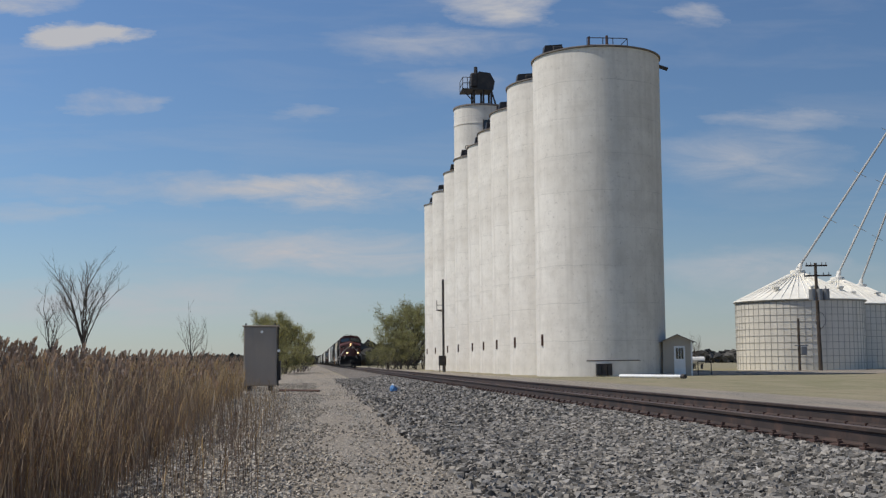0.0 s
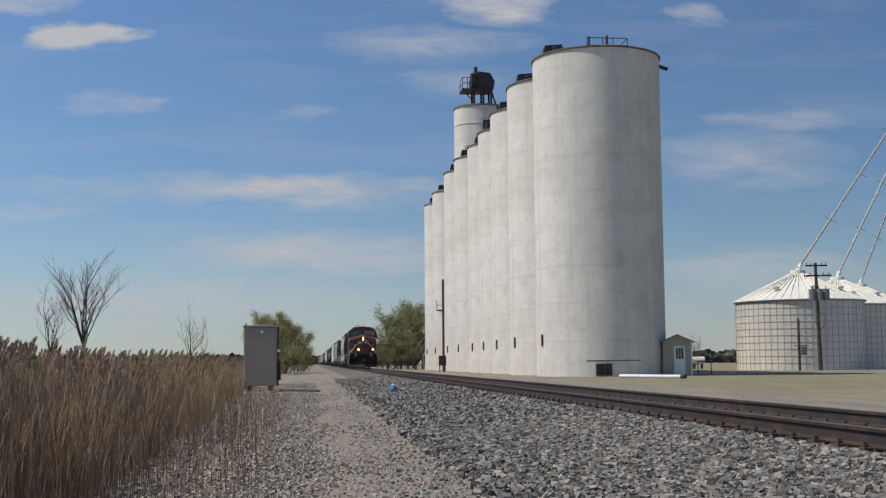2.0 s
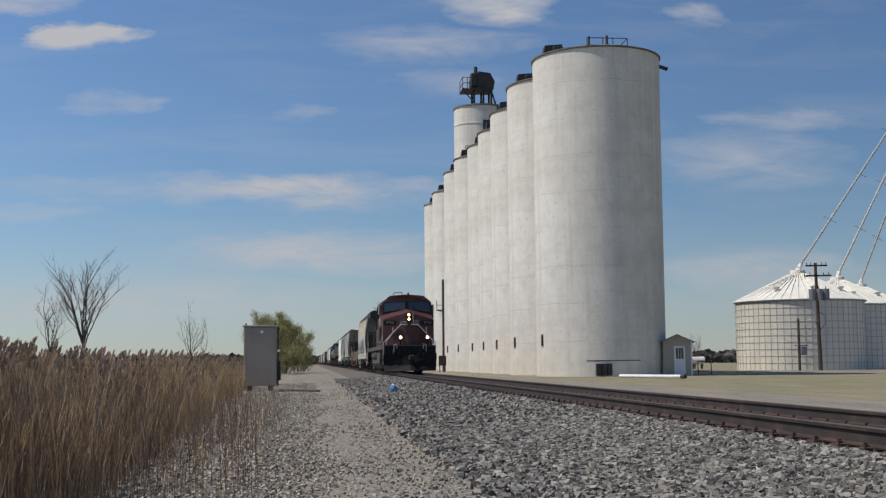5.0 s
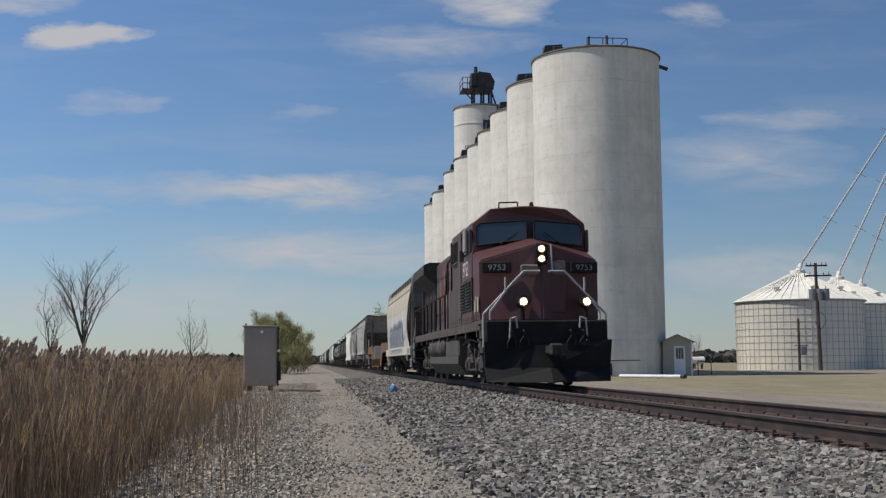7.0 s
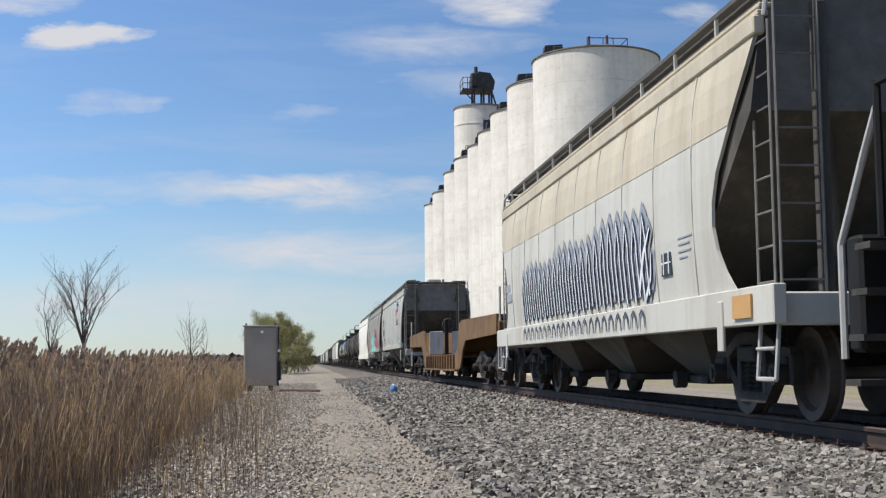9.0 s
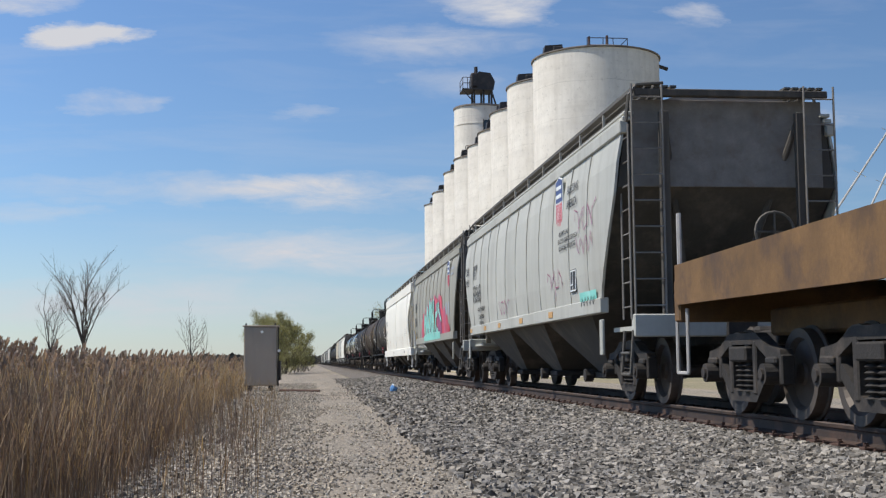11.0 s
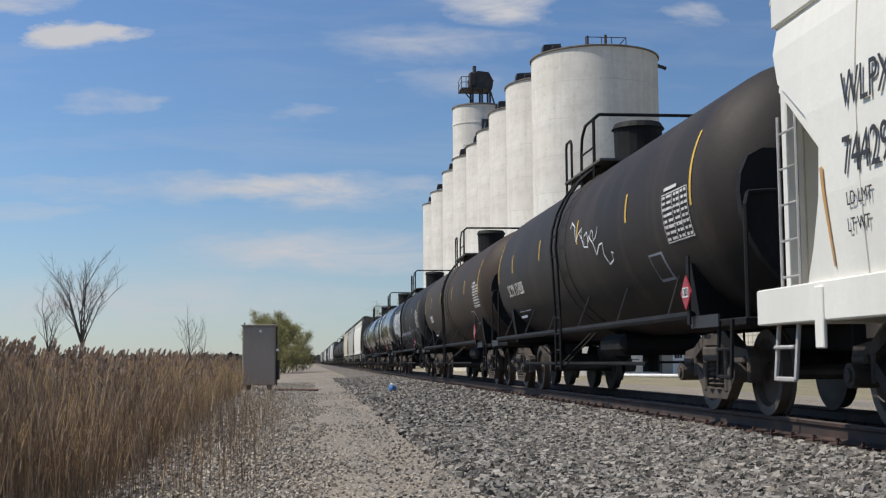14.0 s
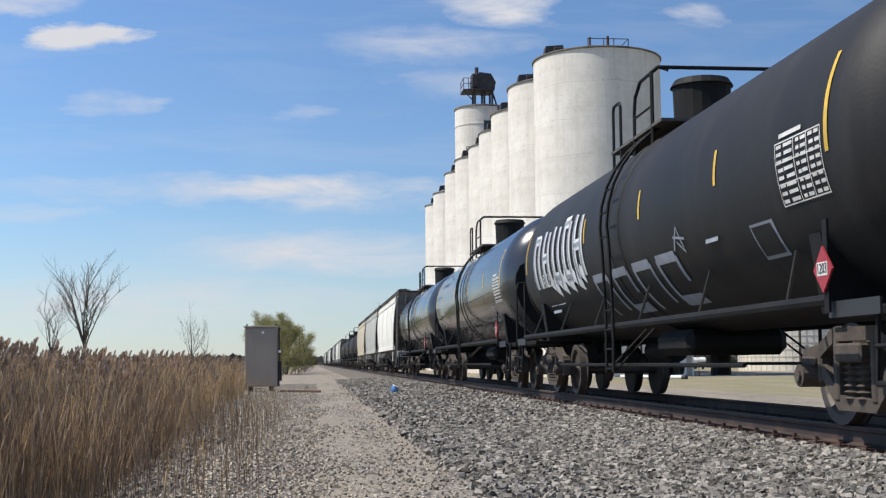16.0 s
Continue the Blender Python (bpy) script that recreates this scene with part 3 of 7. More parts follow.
    rod(bm, (-0.7, -0.35, 6.9), (0, -0.35, 6.9), 0.03, seg=5)
    rod(bm, (-0.7, 0, 6.4), (0, 0, 6.2), 0.035, seg=5)
    part("work_platform", bm, M4["dark_steel"], post)
    box_ob = thing("switch_box", "grey steel switch box on legs at the silo's foot", "switch box", "", pose(13.15, 123.5, 0))
    bm = B()
    for px in (-0.28, 0.28):
        box(bm, (px, 0, 0.35), (0.07, 0.3, 0.7))
    box(bm, (0, 0, 1.15), (0.75, 0.45, 1.0), 0.03)
    part("cabinet", bm, M4["dark_steel"], box_ob)
    # rung ladder rail on the lower silo
    bm = B()
    for px in (-0.7, 0.0, 0.7):
        rod(bm, (px, 0, 0), (px, 0, 1.2), 0.035, seg=5)
    for pz in (0.6, 1.2):
        rod(bm, (-0.7, 0, pz), (0.7, 0, pz), 0.035, seg=5)
    r = part("roof_guard_rail", bm, M4["dark_steel"], at=pose(16.4, 123.4, 22.0))
    tagged(r, "dark steel guard rail on the silo roof", "guard rail")


elevator()


def shed():
    ob = thing("shed", "small beige shed with a low gable roof and one windowed door", "shed", "", pose(23.75, 78.0, 0, 0, 0, -14))
    w, d, h = 1.85, 2.4, 2.25
    part("wall", prism(B(), [(-w / 2, 0), (w / 2, 0), (w / 2, h), (0, h + 0.42), (-w / 2, h)], "y", 0, d), M4["shed_siding"], ob)
    for s in (-1, 1):
        bm = B()
        prism(bm, [(0, h + 0.46), (s * (w / 2 + 0.2), h + 0.46 - 0.5), (s * (w / 2 + 0.2), h + 0.40 - 0.5), (0, h + 0.40)], "y", -0.25, d + 0.25)
        part("roof_panel", bm, M4["shed_roof"], ob, "weathered shingle roof slope")
    for k in range(11):
        part("siding_board", box(B(), (-w / 2 + 0.08 + k * 0.149, -0.008, h / 2), (0.135, 0.016, h - 0.02)), M4["shed_siding"], ob)
    door = part("door", box(B(), (0.15, -0.035, 0.98), (0.72, 0.04, 1.9), 0.006), M4["white_paint"], ob, "off-white door")
    for k in range(3):
        part("pane", box(B(), (0.15 - 0.17 + k * 0.17, -0.062, 1.45), (0.14, 0.012, 0.72)), M4["dark_glass"], door)
    part("corner_trim", box(B(), (w / 2, -0.02, h / 2), (0.09, 0.05, h)), M4["white_paint"], ob)
    rail = thing("step_rail", "thin steel hand rail beside the shed", "hand rail", "", pose(25.6, 79.5, 0))
    bm = B()
    pipe(bm, [(0, 0, 0), (0, 0, 0.9), (0.9, 0, 0.9), (0.9, 0, 0)], 0.03)
    part("rail_frame", bm, M4["dark_steel"], rail)
    p = thing("auger_pipe", "white steel auger pipe lying on the ground", "pipe", "", pose(0, 0, 0))
    part("tube", rod(B(), (18.0, 70.5, 0.11), (20.2, 65.5, 0.11), 0.1, seg=14), M4["white_paint"], p)
    part("end_cap", rod(B(), (20.18, 65.55, 0.11), (20.3, 65.3, 0.11), 0.13, seg=14), M4["dark_steel"], p, "dark open pipe end")


shed()


def grain_bin(x, y, r, h, roof, panels=60, rings=10):
    ob = thing("grain_bin", "round galvanised steel grain bin with a white conical roof", "grain bin", "galvanised grain bins", pose(x, y, 0))
    part("wall", lathe(B(), [(r, 0.0), (r, h)], 72), M4["galvanised"], ob, smooth=False)
    for p in ob.children[0].data.polygons:
        p.use_smooth = len(p.vertices) == 4
    seam = None
    for k in range(1, rings + 1):
        z = h * k / (rings + 0.3)
        s = part("ring_seam", lathe(B(), [(r - 0.02, z), (r + 0.03, z), (r + 0.03, z + 0.05), (r - 0.02, z + 0.05)], 72, caps=False), M4["bin_seam"], ob)
    for k in range(panels):
        a = 2 * math.pi * k / panels
        m = pose(r * math.cos(a), r * math.sin(a), 0, 0, 0, math.degrees(a))
        if seam is None:
            seam = part("panel_seam", box(B(), (0.0, 0, h / 2), (0.05, 0.045, h)), M4["bin_seam"], ob, at=m)
        else:
            part_like(seam, ob, m)
    part("roof", lathe(B(), [(r + 0.2, h - 0.05), (r + 0.2, h), (0.75, h + roof - 0.25), (0.7, h + roof + 0.15), (0.1, h + roof + 0.25)], 48), M4["bin_roof"], ob, "white ribbed conical roof")
    bm = B()
    for k in range(48):
        a = 2 * math.pi * k / 48
        c, s = math.cos(a), math.sin(a)
        rod(bm, ((r + 0.15) * c, (r + 0.15) * s, h + 0.03), (0.8 * c, 0.8 * s, h + roof - 0.2), 0.045, seg=4)
    part("roof_ribs", bm, M4["bin_roof"], ob)
    # dark ring added as the shade below the roof edge
    part("eave", lathe(B(), [(r, h - 0.14), (r + 0.16, h - 0.12), (r + 0.16, h - 0.04), (r, h - 0.02)], 72, caps=False), M4["bin_seam"], ob, "dark eave shadow strip")
    for a in (-2.45, -1.65, -0.9):
        q = 0.72
        vx, vy, vz = r * q * math.cos(a), r * q * math.sin(a), h + roof * (1 - q) - 0.1
        part("roof_vent", box(box(B(), (0, 0, 0.2), (0.4, 0.4, 0.5), 0.04), (0, 0, 0.5), (0.55, 0.55, 0.18), 0.03), M4["galvanised"], ob, at=pose(vx, vy, vz))
    return ob


grain_bin(47.2, 114.6, 6.06, 6.6, 2.9)
grain_bin(55.4, 124.0, 6.06, 6.6, 2.9)
grain_bin(63.5, 136.0, 6.06, 6.6, 2.9)


def bin_spouts():
    """Filling spouts that come down to the bin roofs from the distributor."""
    top = Vector((76.8, 135.4, 40.9))
    for (x, y, z) in ((47.2, 114.6, 9.8), (55.4, 124.0, 9.8), (63.5, 136.0, 9.8)):
        ob = thing("filling_spout", "long slender galvanised filling spout with truss stays", "spout", "filling spouts of the bins", pose(0, 0, 0))
        a = Vector((x, y, z))
        d = top - a
        b = a + d * 0.93
        part("tube", rod(B(), a, b, 0.115, seg=10), M4["bin_seam"], ob)
        part("collar", rod(B(), a - Vector((0, 0, 0.35)), a + d * 0.015, 0.3, 0.2, seg=10), M4["galvanised"], ob)
        bm = B()
        for k in range(1, 6):
            q = a + d * (0.17 * k)
            rod(bm, q + Vector((-0.7, 0, 0.35)), q + Vector((0.7, 0, -0.35)), 0.035, seg=5)
        part("stay", bm, M4["bin_seam"], ob)


bin_spouts()


def utility_pole():
    ob = thing("utility_pole", "dark wooden utility pole with crossarms and three grey transformers", "utility pole", "", pose(44.8, 104.4, 0, 0, -1.0, 0))
    part("pole", rod(B(), (0, 0, 0), (0, 0, 9.55), 0.2, 0.14), M4["pole_wood"], ob)
    for z, l in ((9.3, 2.0), (8.4, 2.5)):
        arm = part("crossarm", box(B(), (0 if z > 9 else 0.1, -0.2, z), (l, 0.12, 0.14), 0.01), M4["pole_wood"], ob)
        bm = B()
        for k in (-0.45, -0.25, 0.25, 0.45):
            rod(bm, (k * l, -0.2, z + 0.05), (k * l, -0.2, z + 0.3), 0.055, 0.03, seg=7)
        part("insulators", bm, M4["transformer_grey"], arm)
    for px in (-0.62, 0.0, 0.66):
        can = part("transformer", rod(B(), (px, -0.45 if px else -0.6, 6.2), (px, -0.45 if px else -0.6, 7.2), 0.3 if px else 0.26, seg=16), M4["transformer_grey"], ob, "grey transformer can")
        part("bushing", rod(B(), (px, -0.45, 7.2), (px, -0.45, 7.45), 0.06, 0.04, seg=7), M4["transformer_grey"], can)
    bm = B()
    for k in range(2):
        pts = [(0.1 + 0.5 * math.sin(i * 0.45) * (1 - 2 * k), -0.3, 5.2 - i * 0.22) for i in range(8)]
        pipe(bm, pts, 0.02, 4)
    part("drop_cable", bm, M4["dark_steel"], ob)
    post = thing("service_post", "short dark post with a grey meter box", "post", "", pose(42.3, 103.0, 0))
    part("post", rod(B(), (0, 0, 0), (0, 0, 4.55), 0.13, 0.11), M4["pole_wood"], post)
    part("meter_box", box(box(B(), (0.35, -0.1, 1.75), (0.55, 0.35, 0.75), 0.03), (0.2, -0.05, 2.2), (1.2, 0.1, 0.1)), M4["transformer_grey"], post, "grey meter box")


utility_pole()


def yard_gear():
    """Distant low equipment between shed and bins."""
    for x, y, s, label in ((43.0, 138.0, 1.3, "white farm tank on legs beyond the yard"), (45.0, 140.0, 0.8, "small white shelter beyond the yard")):
        ob = thing("farm_tank", label, "farm tank", "", pose(x, y, 0))
        bm = B()
        rod(bm, (-s, 0, 0.95), (s, 0, 0.95), 0.45, seg=14)
        part("tank", bm, M4["white_paint"], ob)
        for px in (-0.7, 0.7):
            part("leg", box(B(), (px * s, 0, 0.3), (0.12, 0.6, 0.6)), M4["dark_steel"], ob)


yard_gear()


def signal_cabinet():
    ob = thing("signal_cabinet", "tall grey steel trackside equipment cabinet on short feet", "equipment cabinet", "", pose(-1.83, 43.9, 0, 0, 0, -3))
    part("body", box(B(), (0, 0.45, 1.26), (1.17, 0.8, 2.10), 0.012), M4["cabinet_steel"], ob)
    part("door", box(B(), (0, 0.035, 1.25), (1.12, 0.03, 2.02), 0.008), M4["cabinet_steel"], ob)
    part("lid", box(B(), (0, 0.45, 2.33), (1.26, 0.9, 0.05), 0.01), M4["cabinet_steel"], ob)
    for sx in (-0.55, 0.5):
        part("foot", box(B(), (sx * 0.7, 0.3, 0.11), (0.13, 0.5, 0.22)), M4["dark_steel"], ob)
        part("lifting_eye", rod(B(), (sx, 0.45, 2.33), (sx, 0.45, 2.44), 0.03), M4["dark_steel"], ob)
    # the latch's glint is put in as white colour
    part("latch", rod(B(), (0.06, 0.02, 2.12), (0.06, -0.01, 2.12), 0.05, seg=12), M4["white_paint"], ob, "round latch, coloured white for its glint")
    part("hinge_box", box(B(), (0.64, 0.5, 0.75), (0.1, 0.5, 0.7), 0.01), M4["dark_steel"], ob)
    part("side_conduit", rod(B(), (0.62, 0.2, 0.2), (0.62, 0.2, 2.3), 0.025), M4["dark_steel"], ob)
    part("lamp", rod(B(), (0.66, 0.1, 1.45), (0.66, 0.02, 1.45), 0.05, seg=10), M4["white_paint"], ob)
    # a dark bar laid out in place of the shadow the cabinet casts
    bar = thing("ground_bar", "dark bar standing in for the cabinet's shadow across the path edge", "steel bar", "", pose(0, 0, 0))
    part("bar", rod(B(), (-1.1, 42.7, 0.07), (0.25, 41.8, 0.06), 0.045, seg=8), M4["rust"], bar)


signal_cabinet()


def blue_bucket():
    ob = thing("blue_container", "crumpled blue and white plastic container on the ballast", "container", "", pose(2.63, 40.6, 0.03, 12, 28, 20))
    part("body", lathe(B(), [(0.08, 0.0), (0.13, 0.1), (0.12, 0.2), (0.09, 0.22)], 9), M4["blue_plastic"], ob)
    part("lid", box(B(), (0.02, 0, 0.23), (0.26, 0.2, 0.04), 0.015), M4["white_paint"], ob, "pale lid")


blue_bucket()


# ---- plants ----
def branch(bm, tips, p, way, length, r, depth, rng, spread, forks):
    """A limb in two bent pieces, forking into smaller ones."""
    bend = Vector((rng.uniform(-0.2, 0.2), rng.uniform(-0.2, 0.2), rng.uniform(0.05, 0.35)))
    mid = p + way * length * 0.5
    w2 = (way + bend).normalized()
    q = mid + w2 * length * 0.5
    seg = 5 if depth > 1 else 3
    rod(bm, p, mid, r, r * 0.8, seg=seg)
    rod(bm, mid, q, r * 0.8, r * 0.55, seg=seg)
    tips.append((q, w2))
    if depth == 0:
        tips.append((mid, w2))
        return
    for k in range(rng.choice(forks)):
        w = (w2 + Vector((rng.uniform(-spread, spread), rng.uniform(-spread, spread), rng.uniform(-0.15, spread * 0.6)))).normalized()
        start = p.lerp(q, rng.uniform(0.45, 1.0))
        branch(bm, tips, start, w, length * rng.uniform(0.45, 0.72), r * 0.55, depth - 1, rng, spread, forks)


def tree(x, y, h, seed, leafy, label, spread=0.6, depth=3, trunk=0.25, thick=1.0, leaves=0, wide=0.5):
    """A leader with limbs up its height, forking, with twigs or budding leaves."""
    rng = random.Random(seed)
    sink = 0.14 * h if leafy else 0.0
    ob = thing("tree", label, "tree", "", pose(x, y, -sink))
    h = h + sink
    bm, tips = B(), []
    p, r0 = Vector((0, 0, -0.1)), 0.017 * h * thick
    n = 8
    for k in range(n):
        q = Vector((rng.uniform(-0.02, 0.02) * h, rng.uniform(-0.02, 0.02) * h, h * 0.8 * (k + 1) / n))
        rod(bm, p, q, r0 * (1 - 0.85 * k / n), r0 * (1 - 0.85 * (k + 1) / n), seg=7)
        t = (k + 1) / n
        if t > trunk:
            for m in range(rng.choice((2, 3))):
                a = rng.uniform(0, 6.283)
                tilt = rng.uniform(0.5, 1.0) * wide * 1.6
                w = Vector((math.cos(a) * tilt, math.sin(a) * tilt, 1.0)).normalized()
                branch(bm, tips, p.lerp(q, rng.uniform(0, 1)), w, h * 0.34 * (1.15 - 0.55 * t) * rng.uniform(0.7, 1.1), r0 * 0.5 * (1.1 - 0.7 * t), depth, rng, spread, (3, 3, 4) if leafy else (2, 2, 3))
        p = q
    part("trunk", bm, M4["bark"], ob)
    verts, faces = [], []
    for q, w in tips:
        for k in range(2 if not leafy else leaves):
            if leafy:
                c = q + Vector((rng.gauss(0, 1), rng.gauss(0, 1), rng.gauss(0, 1))) * 0.03 * h
                s = 0.0065 * h * rng.uniform(0.5, 1.4)
                d1 = Vector((rng.gauss(0, 1), rng.gauss(0, 1), rng.gauss(0, 1))).normalized() * s
                d2 = Vector((rng.gauss(0, 1), rng.gauss(0, 1), rng.gauss(0, 1))).normalized() * s
                m = len(verts)
                verts += [c - d1, c - d2, c + d1, c + d2]
                faces.append((m, m + 1, m + 2, m + 3))
            else:
                d = (w + Vector((rng.uniform(-0.6, 0.6), rng.uniform(-0.6, 0.6), rng.uniform(-0.2, 0.6)))) * (0.06 * h * rng.uniform(0.4, 1.3))
                t = Vector((0.0009 * h, 0, 0))
                m = len(verts)
                verts += [q - t, q + t, q + d]
                faces.append((m, m + 1, m + 2))
    me = bpy.data.meshes.new("crown")
    me.from_pydata([tuple(v) for v in verts], [], faces)
    me.materials.append(M4["bud_leaf" if leafy else "bare_twig"])
    crown = new("crown", me)
    crown.parent = ob
    return ob


def px(u, y):
    """Across the scene at the depth y for a bearing u."""
    return u * y


def bare_tree(x, y, h, seed, label, limbs=7, depth=4, lean=0.5, thick=1.0):
    """A short trunk that breaks into a fan of rising limbs and fine twigs."""
    rng = random.Random(seed)
    ob = thing("tree", label, "tree", "", pose(x, y, 0))
    bm, fine = B(), B()
    r0 = 0.016 * h * thick
    top = Vector((rng.uniform(-0.02, 0.02) * h, 0, h * 0.38))
    rod(bm, (0, 0, -0.1), top, r0, r0 * 0.8, seg=7)

    def grow(p, way, length, r, left):
        q = p
        for k in range(3):
            way = (way + Vector((rng.uniform(-0.16, 0.16), rng.uniform(-0.16, 0.16), rng.uniform(0.0, 0.14)))).normalized()
            n = q + way * length / 3
            rod(bm if left > 1 else fine, q, n, r * (1 - 0.22 * k), r * (0.78 - 0.22 * k), seg=5 if left > 2 else 3)
            if left > 0:
                for m in range(1 if k == 0 else rng.choice((1, 2))):
                    a = rng.uniform(0, 6.283)
                    side = Vector((math.cos(a), math.sin(a), rng.uniform(-0.15, 0.5)))
                    grow(n, (way + side * rng.uniform(0.45, 0.85)).normalized(), length * rng.uniform(0.42, 0.62), r * 0.48, left - 1)
            q = n

    for k in range(limbs):
        a = 6.283 * k / limbs + rng.uniform(-0.4, 0.4)
        tilt = lean * rng.uniform(0.35, 1.25)
        start = Vector((0, 0, 0)).lerp(top, rng.uniform(0.72, 1.0))
        grow(start, Vector((math.cos(a) * tilt, math.sin(a) * tilt, 1.0)).normalized(), h * rng.uniform(0.38, 0.52), r0 * 0.55, depth - 1)
    grow(top, Vector((0, 0, 1)), h * 0.5, r0 * 0.7, depth - 1)
    part("trunk", bm, M4["bark"], ob)
    part("crown", fine, M4["bare_twig"], ob, "fine bare twigs")
    return ob


bare_tree(px(-0.1805, 81), 81, 6.6, 3, "bare dark deciduous tree standing among the reeds", 9, 4, 0.66)
bare_tree(px(-0.2064, 85), 85, 5.4, 8, "slender bare tree standing among the reeds", 5, 4, 0.5, 0.8)
bare_tree(px(-0.0972, 88), 88, 4.2, 5, "small bare sapling above the reeds", 6, 3, 0.6, 0.8)
bare_tree(px(-0.086, 90), 90, 2.9, 6, "low bare sapling above the reeds", 4, 2, 0.6, 0.8)
for i, (u, y, h) in enumerate(((0.062, 172, 8.0), (0.072, 178, 9.4), (0.084, 172, 9.2), (0.078, 186, 8.8), (0.090, 182, 8.5))):
    tree(px(u, y), y, h, 20 + i, True, "budding yellow-green tree beside the track", 0.6, 2, 0.0, 0.8, 16, 0.55)
for i, (u, y, h) in enumerate(((0.0605, 170, 4.5), (0.068, 168, 5.2), (0.078, 168, 5.0), (0.0535, 196, 3.6), (0.047, 205, 2.8))):
    tree(px(u, y), y, h, 90 + i, True, "low budding thicket at the foot of the trees", 1.0, 2, 0.0, 0.8, 14, 1.1)
for i, (u, y, h) in enumerate(((-0.041, 108, 4.9), (-0.031, 114, 5.3), (-0.021, 118, 5.2), (-0.0105, 132, 4.9), (-0.023, 126, 5.4), (-0.005, 152, 4.4), (-0.034, 120, 5.4))):
    tree(px(u, y), y, h, 40 + i, True, "leafing green shrub beside the service path", 0.7, 2, 0.0, 0.7, 22, 0.6)
for i, (u, y, h) in enumerate(((-0.040, 104, 2.6), (-0.031, 108, 2.8), (-0.022, 112, 2.6), (-0.014, 122, 2.8), (-0.007, 138, 2.6), (-0.026, 118, 3.2), (-0.003, 156, 2.6))):
    tree(px(u, y), y, h, 70 + i, True, "low leafing shrub beside the service path", 1.0, 2, 0.0, 0.8, 20, 1.1)
bare_tree(px(0.32, 138), 138, 3.6, 60, "small bare tree beyond the yard", 6, 3, 0.7)


def far_woods():
    """Low dark woods along the horizon."""
    rng = np.random.default_rng(9)
    verts, faces = [], []
    for x0, x1, y, h, n in ((-330, -28, 700, 7.0, 900), (-40, 10, 900, 7.0, 250), (8, 34, 420, 8.0, 300), (90, 160, 420, 4.0, 500), (160, 700, 800, 9, 700), (-900, -330, 800, 9, 500)):
        for _ in range(n):
            x, yy = rng.uniform(x0, x1), y + rng.uniform(-15, 15)
            s = h * rng.uniform(0.25, 0.6)
            z = rng.uniform(0, 0.6) * h
            k = len(verts)
            a = rng.uniform(0, 3.14, 3)
            for q in range(6):
                t = q * 1.047 + a[0]
                rr = s * rng.uniform(0.5, 1.0)
                verts.append((x + rr * math.cos(t), yy + rng.uniform(-s, s) * 0.5, max(0, z + rr * math.sin(t))))
            faces += [(k, k + 1, k + 2), (k, k + 2, k + 3), (k, k + 3, k + 4), (k, k + 4, k + 5)]
    me = bpy.data.meshes.new("far_woods")
    me.from_pydata(verts, [], faces)
    me.materials.append(M4["distant_wood"])
    tagged(new("far_woods", me), "low dark woods along the flat horizon", "woods", kind="stuff")


far_woods()


